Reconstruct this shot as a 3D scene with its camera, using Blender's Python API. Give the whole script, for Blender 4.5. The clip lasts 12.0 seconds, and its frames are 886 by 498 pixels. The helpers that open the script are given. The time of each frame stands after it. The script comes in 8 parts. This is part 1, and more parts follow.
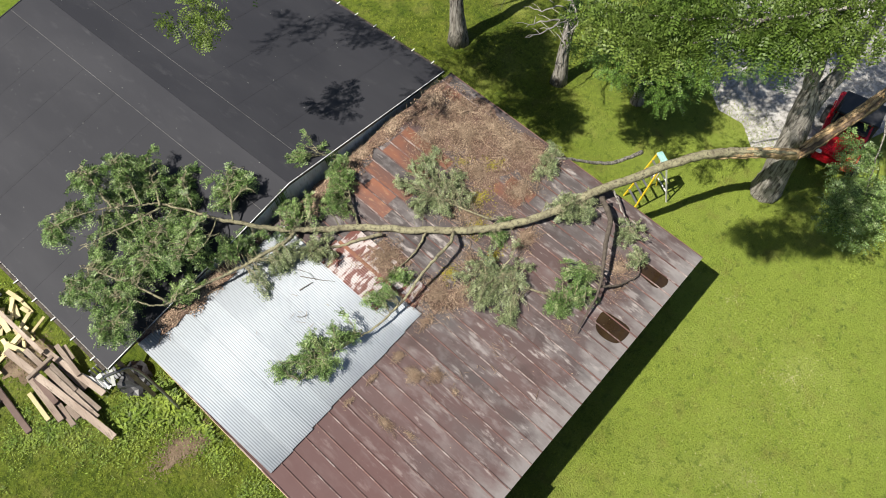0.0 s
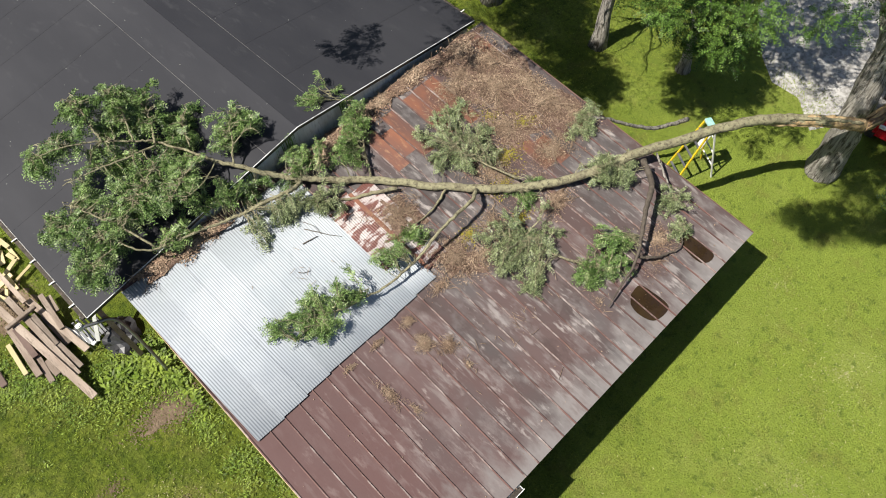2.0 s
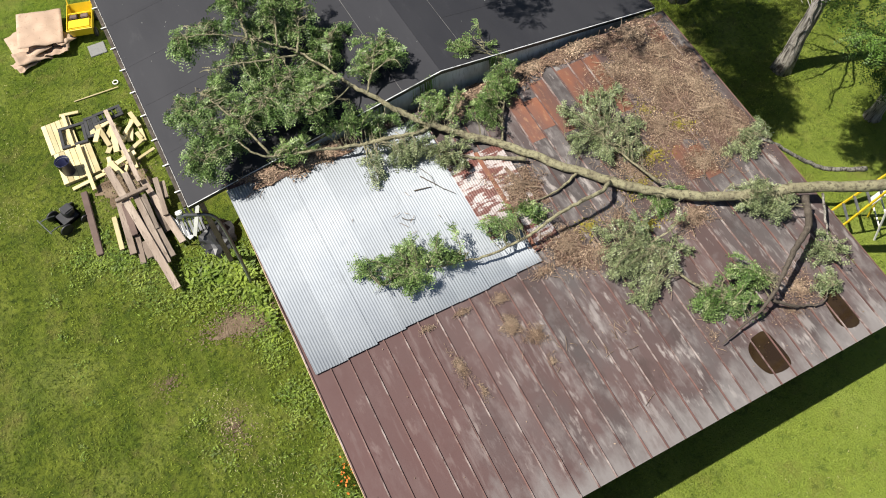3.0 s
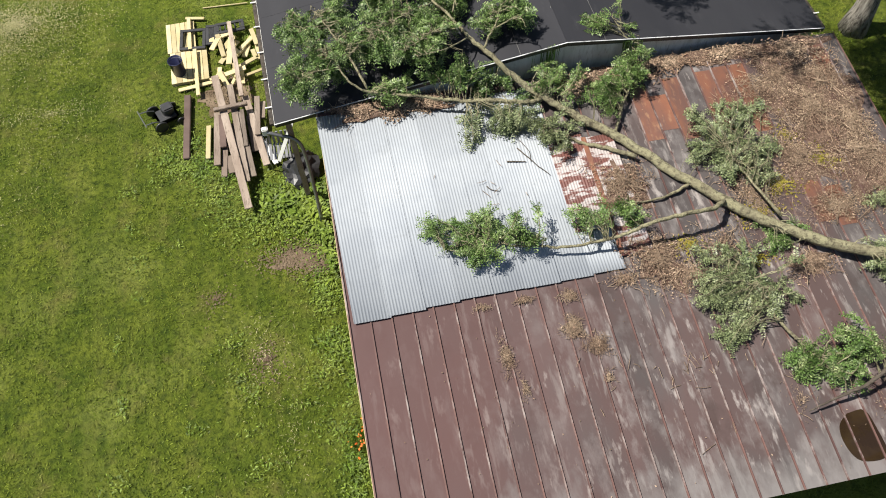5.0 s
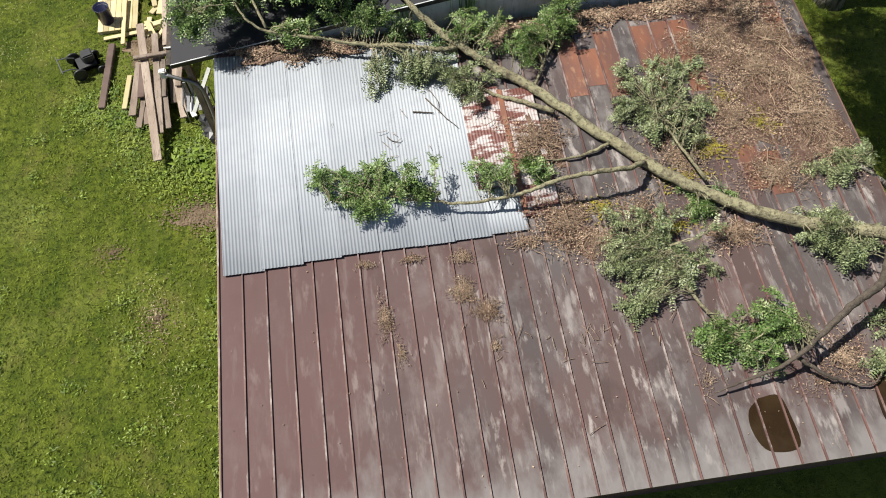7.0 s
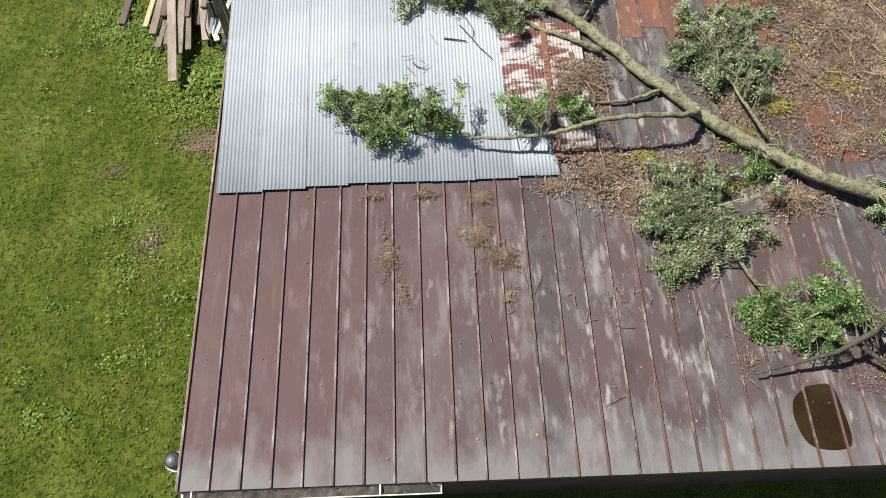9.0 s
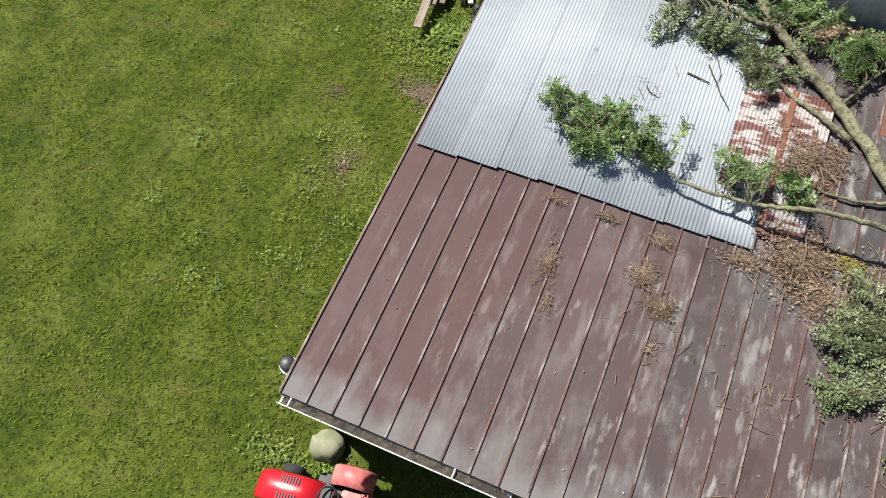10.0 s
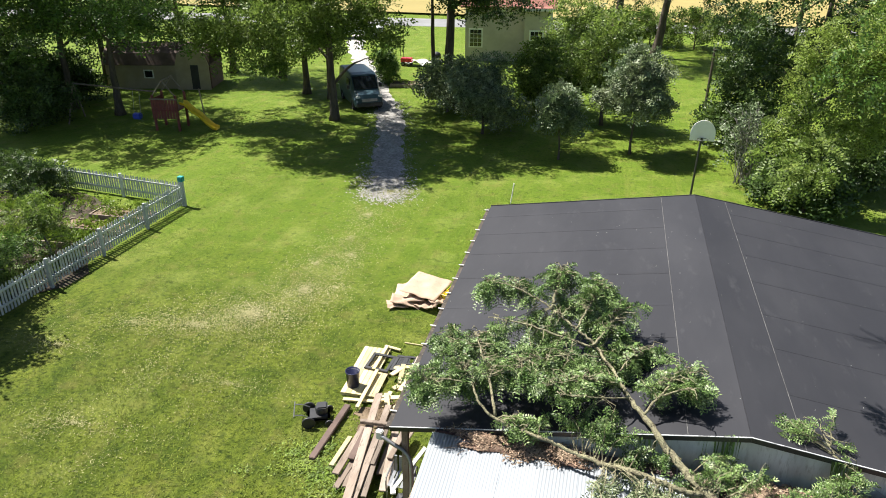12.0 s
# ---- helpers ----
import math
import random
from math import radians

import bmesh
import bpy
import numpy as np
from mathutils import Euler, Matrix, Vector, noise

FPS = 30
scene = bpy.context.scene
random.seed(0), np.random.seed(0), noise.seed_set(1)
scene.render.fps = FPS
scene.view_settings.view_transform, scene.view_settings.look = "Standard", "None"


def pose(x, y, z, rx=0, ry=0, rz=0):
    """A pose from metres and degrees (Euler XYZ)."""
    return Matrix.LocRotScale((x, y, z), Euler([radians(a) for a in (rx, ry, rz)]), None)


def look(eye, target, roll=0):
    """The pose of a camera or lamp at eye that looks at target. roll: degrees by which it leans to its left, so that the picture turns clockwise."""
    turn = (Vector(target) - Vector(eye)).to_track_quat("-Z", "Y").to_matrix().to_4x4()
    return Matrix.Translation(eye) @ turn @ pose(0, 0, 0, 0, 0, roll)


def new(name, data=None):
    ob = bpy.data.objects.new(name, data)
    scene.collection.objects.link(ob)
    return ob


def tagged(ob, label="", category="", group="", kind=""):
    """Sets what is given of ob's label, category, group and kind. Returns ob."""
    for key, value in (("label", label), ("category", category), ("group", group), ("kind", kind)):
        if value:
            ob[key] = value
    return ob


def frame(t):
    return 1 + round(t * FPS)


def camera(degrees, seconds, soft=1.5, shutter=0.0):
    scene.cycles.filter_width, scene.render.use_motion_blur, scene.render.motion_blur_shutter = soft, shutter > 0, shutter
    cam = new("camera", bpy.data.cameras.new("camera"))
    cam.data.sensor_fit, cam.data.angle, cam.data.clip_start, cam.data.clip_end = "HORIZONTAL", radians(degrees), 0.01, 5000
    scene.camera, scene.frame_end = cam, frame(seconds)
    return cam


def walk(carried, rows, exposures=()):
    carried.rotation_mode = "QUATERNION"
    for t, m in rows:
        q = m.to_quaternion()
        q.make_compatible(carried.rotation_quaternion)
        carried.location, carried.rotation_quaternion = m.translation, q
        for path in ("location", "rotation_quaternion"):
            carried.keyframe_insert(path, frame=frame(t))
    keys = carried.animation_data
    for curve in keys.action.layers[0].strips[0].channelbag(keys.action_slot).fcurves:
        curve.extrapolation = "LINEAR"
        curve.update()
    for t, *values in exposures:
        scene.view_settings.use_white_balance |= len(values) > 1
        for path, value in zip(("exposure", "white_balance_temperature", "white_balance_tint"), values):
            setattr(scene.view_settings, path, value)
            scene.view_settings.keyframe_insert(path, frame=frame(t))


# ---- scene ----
cam = camera(63.05, 12.0, soft=1.0)
# seconds, place in metres, yaw, pitch, roll in degrees
ROUTE = [
    (0.0, 0.019, -5.357, 19.853, -48.52, -60.56, 0.03),
    (0.5, 0.046, -5.356, 19.578, -48.16, -60.57, 0.05),
    (1.0, 0.058, -5.364, 19.217, -47.71, -60.51, 0.05),
    (1.5, 0.085, -5.382, 18.557, -47.53, -60.48, 0.09),
    (2.0, 0.075, -5.378, 17.702, -45.22, -60.45, 0.05),
    (2.5, 0.086, -5.309, 16.915, -36.71, -60.72, -0.07),
    (3.0, 0.097, -5.313, 16.431, -27.87, -60.75, -0.09),
    (3.5, 0.153, -5.294, 16.134, -20.50, -60.96, -0.17),
    (3.7, 0.190, -5.286, 16.061, -18.29, -61.09, -0.19),
    (5.3, 0.833, -5.500, 14.861, -11.40, -60.59, -0.12),
    (5.5, 1.032, -5.540, 14.728, -11.11, -60.61, -0.06),
    (6.0, 1.717, -5.734, 14.329, -10.20, -60.45, 0.01),
    (6.5, 2.503, -5.912, 13.936, -9.27, -60.47, 0.08),
    (7.0, 2.929, -6.018, 13.656, -8.87, -60.52, 0.12),
    (7.2, 3.013, -6.062, 13.635, -8.80, -60.46, 0.14),
    (8.8, 3.288, -6.137, 12.066, -8.94, -60.83, 0.03),
    (9.0, 3.267, -6.182, 12.082, -2.69, -60.89, -0.06),
    (9.2, 3.279, -6.191, 12.070, 5.96, -60.65, 0.02),
    (9.4, 3.262, -6.205, 12.045, 16.70, -60.78, 0.02),
    (9.5, 3.230, -6.215, 12.047, 21.99, -61.19, 0.02),
    (10.0, 3.210, -6.163, 12.069, 22.60, -61.31, 0.21),
    (10.5, 3.137, -6.019, 12.128, 23.08, -53.01, 0.11),
    (11.0, 2.962, -5.804, 12.127, 22.81, -41.27, 0.18),
    (11.5, 2.883, -5.555, 12.027, 14.26, -31.95, 0.01),
    (12.0, 2.822, -5.538, 12.023, 14.23, -25.40, -0.16),
]
walk(cam, [(t, pose(x, y, z, 90 + pitch, roll, yaw)) for t, x, y, z, yaw, pitch, roll in ROUTE],
     exposures=[(0.0, 0.83, 6500, 10), (3.7, 0.78, 6500, 10), (5.5, 0.73, 6500, 10), (7.2, 0.72, 6500, 10), (9.0, 0.72, 6250, 8), (10.5, 0.73, 6250, 8), (11.0, 0.82, 6300, 8), (11.5, 0.95, 6350, 9), (12.0, 1.37, 6400, 10)])

# ---- world, sun ----
SUN_FROM = Vector((-0.66, 0.225, 1.07)).normalized()
world = bpy.data.worlds.new("world")
scene.world = world
world.use_nodes = True
wn = world.node_tree
sky = wn.nodes.new("ShaderNodeTexSky")
sky.sky_type = "NISHITA"
sky.sun_disc = False
sky.sun_elevation = math.asin(SUN_FROM.z)
sky.sun_rotation = math.atan2(SUN_FROM.x, SUN_FROM.y)
wn.links.new(sky.outputs[0], wn.nodes["Background"].inputs[0])
wn.nodes["Background"].inputs[1].default_value = 0.05
sun_data = bpy.data.lights.new("sun", "SUN")
sun_data.energy, sun_data.angle, sun_data.color = 5.0, radians(0.5), (1.0, 0.95, 0.86)
sun = new("sun", sun_data)
sun.matrix_world = look(SUN_FROM * 60, (0, 0, 0))


# ---- materials ----
def surface(name, a, b, c=None, big=0.6, fine=9.0, rough=(0.6, 0.85), bump=0.15, bump_scale=40.0, metal=0.0,
            stretch=(1, 1, 1), island=0.0, each=0.0, edge=(0.4, 0.62), edge2=(0.55, 0.72), gloss=0.5, translucent=0.0, depth=0.01):
    m = bpy.data.materials.new(name)
    m.use_nodes = True
    nt = m.node_tree
    bs = nt.nodes["Principled BSDF"]
    geo = nt.nodes.new("ShaderNodeNewGeometry")
    mp = nt.nodes.new("ShaderNodeMapping")
    mp.inputs["Scale"].default_value = stretch
    nt.links.new(geo.outputs["Position"], mp.inputs["Vector"])

    def tex(scale, detail, rough_=0.6):
        n = nt.nodes.new("ShaderNodeTexNoise")
        n.inputs["Scale"].default_value, n.inputs["Detail"].default_value, n.inputs["Roughness"].default_value = scale, detail, rough_
        nt.links.new(mp.outputs[0], n.inputs["Vector"])
        return n.outputs["Fac"]

    def ramp(fac, lo, hi):
        r = nt.nodes.new("ShaderNodeMapRange")
        r.inputs["From Min"].default_value, r.inputs["From Max"].default_value = lo, hi
        nt.links.new(fac, r.inputs["Value"])
        return r.outputs[0]

    def mix(fac, x, y):
        n = nt.nodes.new("ShaderNodeMix")
        n.data_type = "RGBA"
        nt.links.new(fac, n.inputs[0])
        for sock, v in ((n.inputs[6], x), (n.inputs[7], y)):
            if isinstance(v, tuple):
                sock.default_value = (*v, 1)
            else:
                nt.links.new(v, sock)
        return n.outputs[2]

    col = mix(ramp(tex(big, 5), *edge), a, b)
    if c:
        col = mix(ramp(tex(fine, 6, 0.7), *edge2), col, c)
    for amount, node, out in ((island, geo, "Random Per Island"), (each, None, "Random")):
        if amount:
            src = node or nt.nodes.new("ShaderNodeObjectInfo")
            r = nt.nodes.new("ShaderNodeMapRange")
            r.inputs["To Min"].default_value, r.inputs["To Max"].default_value = 1 - amount, 1 + amount
            nt.links.new(src.outputs[out], r.inputs["Value"])
            h = nt.nodes.new("ShaderNodeHueSaturation")
            nt.links.new(r.outputs[0], h.inputs["Value"])
            nt.links.new(col, h.inputs["Color"])
            col = h.outputs[0]
    nt.links.new(col, bs.inputs["Base Color"])
    rr = nt.nodes.new("ShaderNodeMapRange")
    rr.inputs["To Min"].default_value, rr.inputs["To Max"].default_value = rough
    nt.links.new(tex(big * 2.3, 4), rr.inputs["Value"])
    nt.links.new(rr.outputs[0], bs.inputs["Roughness"])
    bs.inputs["Metallic"].default_value = metal
    bs.inputs["Specular IOR Level"].default_value = gloss
    if bump:
        bp = nt.nodes.new("ShaderNodeBump")
        bp.inputs["Strength"].default_value, bp.inputs["Distance"].default_value = bump, depth
        nt.links.new(tex(bump_scale, 4, 0.7), bp.inputs["Height"])
        nt.links.new(bp.outputs[0], bs.inputs["Normal"])
    if translucent:
        tr = nt.nodes.new("ShaderNodeBsdfTranslucent")
        nt.links.new(col, tr.inputs["Color"])
        ms = nt.nodes.new("ShaderNodeMixShader")
        ms.inputs[0].default_value = translucent
        nt.links.new(bs.outputs[0], ms.inputs[1])
        nt.links.new(tr.outputs[0], ms.inputs[2])
        nt.links.new(ms.outputs[0], nt.nodes["Material Output"].inputs["Surface"])
    return m


M_LAWN = surface("lawn", (0.074, 0.112, 0.010), (0.158, 0.192, 0.022), (0.030, 0.050, 0.006), big=0.9, fine=7.0, edge=(0.36, 0.64), edge2=(0.44, 0.66), bump=1.0, bump_scale=22, rough=(0.8, 0.95), gloss=0.15, depth=0.10)
M_GRASS = surface("grass", (0.122, 0.172, 0.016), (0.205, 0.245, 0.034), (0.24, 0.225, 0.075), big=0.6, fine=1.3, edge2=(0.54, 0.70), island=0.5, bump=0, rough=(0.5, 0.7), gloss=0.25, translucent=0.45)
M_DRY = surface("dry_grass", (0.30, 0.297, 0.128), (0.42, 0.392, 0.208), big=0.5, island=0.35, bump=0, rough=(0.7, 0.9), gloss=0.2, translucent=0.2)
M_MOSS = surface("yellow_moss", (0.17, 0.15, 0.025), (0.24, 0.20, 0.04), big=2, island=0.3, bump=0, rough=(0.8, 0.95), gloss=0.1)
M_SOIL = surface("dark_garden_soil", (0.045, 0.034, 0.026), (0.075, 0.058, 0.044), (0.03, 0.05, 0.012), big=1.2, fine=5, edge2=(0.5, 0.66), bump=0.9, bump_scale=30, rough=(0.85, 0.95), gloss=0.15, depth=0.04)
M_MULCH = surface("rotted_mulch", (0.092, 0.055, 0.042), (0.165, 0.108, 0.08), (0.3, 0.225, 0.17), big=2.5, fine=22, edge2=(0.52, 0.66), bump=1.0, bump_scale=45, rough=(0.85, 0.95), gloss=0.15, depth=0.03)
# lighter copies of the tree leaves, with full sun put into the colour
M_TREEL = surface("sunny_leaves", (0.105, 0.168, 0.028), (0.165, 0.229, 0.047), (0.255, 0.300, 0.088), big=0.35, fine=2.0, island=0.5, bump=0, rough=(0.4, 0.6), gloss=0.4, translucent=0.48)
M_DROOP = surface("sunlit_yellow_green_leaves", (0.15, 0.22, 0.038), (0.235, 0.305, 0.066), (0.36, 0.40, 0.13), big=0.5, fine=2.5, island=0.45, bump=0, rough=(0.4, 0.6), gloss=0.4, translucent=0.5)
# darker bark: shade in the colour on far trees, own tone on branches
M_BARKD = surface("dark_shaded_bark", (0.075, 0.062, 0.05), (0.12, 0.10, 0.08), (0.04, 0.033, 0.027), big=4.0, fine=9, bump=0.9, bump_scale=14, rough=(0.85, 0.95), gloss=0.15, depth=0.05, stretch=(1.6, 1.6, 0.3))
M_WEED = surface("weeds", (0.115, 0.185, 0.02), (0.205, 0.27, 0.04), big=1.5, island=0.5, bump=0, rough=(0.45, 0.65), gloss=0.35, translucent=0.3)
M_DIRT = surface("bare_soil", (0.12, 0.085, 0.055), (0.2, 0.15, 0.10), (0.08, 0.06, 0.04), big=2.0, fine=14, bump=0.7, rough=(0.85, 0.95), gloss=0.2)
M_GRAVEL = surface("gravel", (0.33, 0.318, 0.30), (0.47, 0.455, 0.43), (0.17, 0.16, 0.145), big=1.4, fine=7, edge2=(0.42, 0.66), bump=0.9, bump_scale=45, rough=(0.8, 0.95), gloss=0.2, depth=0.02)
M_SEAMDUST = surface("dusty_seam", (0.13, 0.128, 0.125), (0.055, 0.053, 0.053), (0.15, 0.147, 0.145), big=2.2, fine=5, bump=0.1, rough=(0.8, 0.95))
M_ASPHALT = surface("asphalt", (0.16, 0.16, 0.16), (0.2, 0.2, 0.2), (0.12, 0.12, 0.12), big=0.4, fine=20, bump=0.3, rough=(0.8, 0.95))
M_FIELD = surface("ripe_field", (0.25, 0.205, 0.08), (0.30, 0.245, 0.095), (0.20, 0.17, 0.065), big=0.05, fine=2, bump=0.5, bump_scale=8, rough=(0.8, 0.95), gloss=0.1)
M_BLACK = surface("rubber_membrane", (0.0195, 0.0197, 0.024), (0.0268, 0.0268, 0.0312), (0.04, 0.04, 0.044), big=0.5, fine=3.0, edge2=(0.58, 0.8), bump=0.1, bump_scale=12, rough=(0.58, 0.74), stretch=(1, 0.35, 1), gloss=0.30, each=0.09)
M_BROWN = surface("brown_painted_steel", (0.09, 0.061, 0.058), (0.081, 0.07, 0.069), (0.24, 0.222, 0.215), big=0.42, fine=1.5, edge=(0.40, 0.58), edge2=(0.52, 0.84), bump=0.08, bump_scale=5, rough=(0.58, 0.74), stretch=(1.5, 0.6, 1), each=0.2, gloss=0.22)
# the pale third colour is both worn paint and light caught on the seams
M_SEAM = surface("worn_highlit_seam_steel", (0.085, 0.047, 0.042), (0.15, 0.082, 0.070), (0.33, 0.285, 0.265), big=1.2, fine=2.6, edge2=(0.49, 0.66), bump=0.1, rough=(0.5, 0.7), stretch=(1.5, 0.6, 1), gloss=0.3)
M_ZINC = surface("galvanised_steel", (0.312, 0.336, 0.366), (0.362, 0.386, 0.412), (0.245, 0.263, 0.284), big=0.8, fine=1.6, edge2=(0.60, 0.76), bump=0.03, rough=(0.6, 0.75), metal=0.0, each=0.06, gloss=0.04)
M_RUSTZ = surface("flaking_rusted_zinc", (0.40, 0.36, 0.35), (0.135, 0.055, 0.045), (0.20, 0.085, 0.065), big=2.6, fine=6, edge=(0.47, 0.53), edge2=(0.58, 0.68), bump=0.2, rough=(0.5, 0.8), stretch=(0.8, 2.6, 1))
M_RUST = surface("rust_primer", (0.185, 0.074, 0.042), (0.11, 0.056, 0.044), (0.255, 0.14, 0.082), big=1.4, fine=6, bump=0.15, rough=(0.45, 0.7), stretch=(1.5, 0.5, 1), each=0.15)
M_WALLM = surface("weathered_pale_siding", (0.40, 0.41, 0.38), (0.30, 0.31, 0.28), (0.2, 0.2, 0.17), big=1.5, fine=8, bump=0.15, rough=(0.5, 0.75), stretch=(1, 1, 0.4))
M_GABLE = surface("pale_metal_siding", (0.62, 0.64, 0.63), (0.5, 0.52, 0.505), (0.34, 0.34, 0.31), big=1.8, fine=6, edge2=(0.52, 0.72), bump=0.15, rough=(0.5, 0.75), stretch=(2.5, 1, 0.5))
M_WHITE = surface("white_paint", (0.74, 0.73, 0.70), (0.66, 0.65, 0.61), (0.45, 0.44, 0.4), big=1.5, fine=7, edge2=(0.62, 0.76), bump=0.06, rough=(0.4, 0.6))
M_BARK = surface("bark", (0.27, 0.25, 0.215), (0.40, 0.375, 0.33), (0.075, 0.065, 0.053), big=3.5, fine=6.5, edge2=(0.47, 0.60), bump=1.0, bump_scale=9, rough=(0.8, 0.95), gloss=0.2, depth=0.09, stretch=(2.2, 2.2, 0.22))
M_TORN = surface("torn_limb_wood", (0.13, 0.095, 0.068), (0.22, 0.155, 0.10), (0.48, 0.28, 0.11), big=4.0, fine=3.2, edge2=(0.56, 0.64), bump=1.0, bump_scale=22, rough=(0.75, 0.9), gloss=0.2, depth=0.06, stretch=(2.0, 2.0, 0.4))
M_LIMB = surface("limb_bark", (0.325, 0.305, 0.185), (0.228, 0.205, 0.130), (0.096, 0.082, 0.055), big=4.5, fine=11, edge2=(0.48, 0.64), bump=1.0, bump_scale=26, rough=(0.75, 0.92), gloss=0.25, depth=0.05, stretch=(1, 1, 1))
M_SPLIT = surface("fresh_split_wood", (0.45, 0.30, 0.145), (0.62, 0.46, 0.25), (0.24, 0.165, 0.10), big=4.0, fine=7, edge2=(0.46, 0.60), bump=1.0, bump_scale=24, rough=(0.7, 0.85), gloss=0.25, depth=0.05, stretch=(0.5, 1.9, 1.9))
M_GREYTWIG = surface("bare_grey_twigs", (0.20, 0.185, 0.17), (0.30, 0.28, 0.26), big=2.0, bump=0, island=0.4, rough=(0.8, 0.95), gloss=0.2)
M_TWIG = surface("dry_twigs", (0.172, 0.118, 0.082), (0.295, 0.222, 0.155), big=2.0, bump=0, island=0.5, rough=(0.8, 0.95), gloss=0.2)
M_LITTER = surface("leaf_litter", (0.185, 0.122, 0.085), (0.315, 0.235, 0.165), big=1.5, bump=0, island=0.65, rough=(0.8, 0.95), gloss=0.2)
# pale third colour paints the glints on the leaves
M_LEAF = surface("leaves", (0.080, 0.142, 0.034), (0.155, 0.235, 0.070), (0.38, 0.43, 0.215), big=1.2, fine=6.0, edge2=(0.52, 0.68), island=0.6, bump=0, rough=(0.38, 0.54), gloss=0.45, translucent=0.2)
M_LEAFP = surface("pale_wilting_leaves", (0.14, 0.178, 0.078), (0.215, 0.245, 0.122), (0.38, 0.4, 0.25), big=1.4, fine=8.0, island=0.6, bump=0, rough=(0.4, 0.55), gloss=0.5, translucent=0.15)
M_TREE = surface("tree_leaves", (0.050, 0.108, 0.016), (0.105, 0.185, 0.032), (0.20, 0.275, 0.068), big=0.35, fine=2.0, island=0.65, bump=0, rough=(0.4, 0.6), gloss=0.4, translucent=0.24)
# darker copy of the tree leaves, with shade put into the colour
M_TREED = surface("shaded_tree_leaves", (0.042, 0.078, 0.015), (0.070, 0.115, 0.026), (0.115, 0.160, 0.044), big=0.35, fine=2.0, island=0.5, bump=0, rough=(0.4, 0.6), gloss=0.4, translucent=0.28)
M_TREES = surface("silvery_leaves", (0.102, 0.150, 0.063), (0.174, 0.210, 0.107), (0.285, 0.320, 0.205), big=0.5, fine=3.0, island=0.5, bump=0, rough=(0.4, 0.6), gloss=0.45, translucent=0.2)
M_OLDWOOD = surface("weathered_board", (0.195, 0.152, 0.121), (0.289, 0.238, 0.195), (0.094, 0.070, 0.053), big=2.0, fine=8, edge2=(0.5, 0.7), bump=0.4, rough=(0.75, 0.9), each=0.4, gloss=0.25, stretch=(2.2, 0.4, 1))
M_NEWWOOD = surface("fresh_pine_board", (0.46, 0.385, 0.205), (0.53, 0.45, 0.265), (0.34, 0.26, 0.14), big=2.0, fine=10, edge2=(0.62, 0.75), bump=0.15, rough=(0.65, 0.8), each=0.28, gloss=0.3)
M_DARKP = surface("black_plastic", (0.02, 0.02, 0.022), (0.03, 0.03, 0.032), big=3, bump=0.05, rough=(0.35, 0.55))
M_NAVY = surface("navy_plastic", (0.012, 0.014, 0.045), (0.018, 0.02, 0.06), big=3, bump=0.03, rough=(0.3, 0.45))
M_STEEL = surface("grey_steel", (0.30, 0.31, 0.32), (0.22, 0.22, 0.23), big=4, bump=0.05, rough=(0.35, 0.55), metal=0.8)
M_DRIP = surface("bright_flashing", (0.55, 0.56, 0.57), (0.40, 0.41, 0.42), (0.12, 0.12, 0.12), big=2.5, fine=5, edge2=(0.56, 0.66), bump=0.05, rough=(0.45, 0.6))
M_RED = surface("red_paint", (0.52, 0.012, 0.022), (0.42, 0.01, 0.018), big=2, bump=0, rough=(0.2, 0.35), gloss=0.6)
M_REDFADE = surface("faded_red_plastic", (0.50, 0.12, 0.115), (0.58, 0.24, 0.215), (0.66, 0.46, 0.42), big=3, fine=4, edge2=(0.58, 0.76), bump=0.03, rough=(0.4, 0.55))
M_YELLOW = surface("yellow_plastic", (0.72, 0.52, 0.02), (0.62, 0.43, 0.02), big=2, bump=0, rough=(0.35, 0.5))
M_ORANGE = surface("orange_petals", (0.55, 0.11, 0.015), (0.62, 0.20, 0.03), big=8, bump=0, rough=(0.5, 0.7), gloss=0.3)
M_TEAL = surface("teal_plastic", (0.03, 0.30, 0.27), (0.04, 0.36, 0.33), big=3, bump=0, rough=(0.4, 0.55))
M_TEALPALE = surface("faded_teal_plastic", (0.16, 0.36, 0.33), (0.30, 0.46, 0.43), (0.55, 0.6, 0.58), big=6, fine=14, bump=0, rough=(0.45, 0.6))
M_BLUE = surface("blue_plastic", (0.02, 0.05, 0.40), (0.02, 0.04, 0.32), big=3, bump=0, rough=(0.35, 0.5))
M_VAN = surface("blue_grey_car_paint", (0.035, 0.068, 0.085), (0.03, 0.058, 0.075), big=2, bump=0, rough=(0.3, 0.4), metal=0.0, gloss=0.3)
M_CARWHITE = surface("white_car_paint", (0.75, 0.75, 0.74), (0.7, 0.7, 0.69), big=2, bump=0, rough=(0.15, 0.25), gloss=0.6)
M_TYRE = surface("tyre_rubber", (0.018, 0.018, 0.018), (0.03, 0.03, 0.03), big=6, bump=0.2, rough=(0.75, 0.9))
M_SIDING = surface("cream_siding", (0.46, 0.42, 0.35), (0.40, 0.365, 0.30), big=1, bump=0.1, rough=(0.6, 0.8))
M_BARN = surface("dark_barn_boards", (0.10, 0.055, 0.045), (0.14, 0.08, 0.065), big=1.2, bump=0.2, rough=(0.75, 0.9), each=0.1)
M_TAN = surface("tan_boards", (0.30, 0.25, 0.18), (0.36, 0.3, 0.22), big=1.2, bump=0.2, rough=(0.75, 0.9), each=0.1)
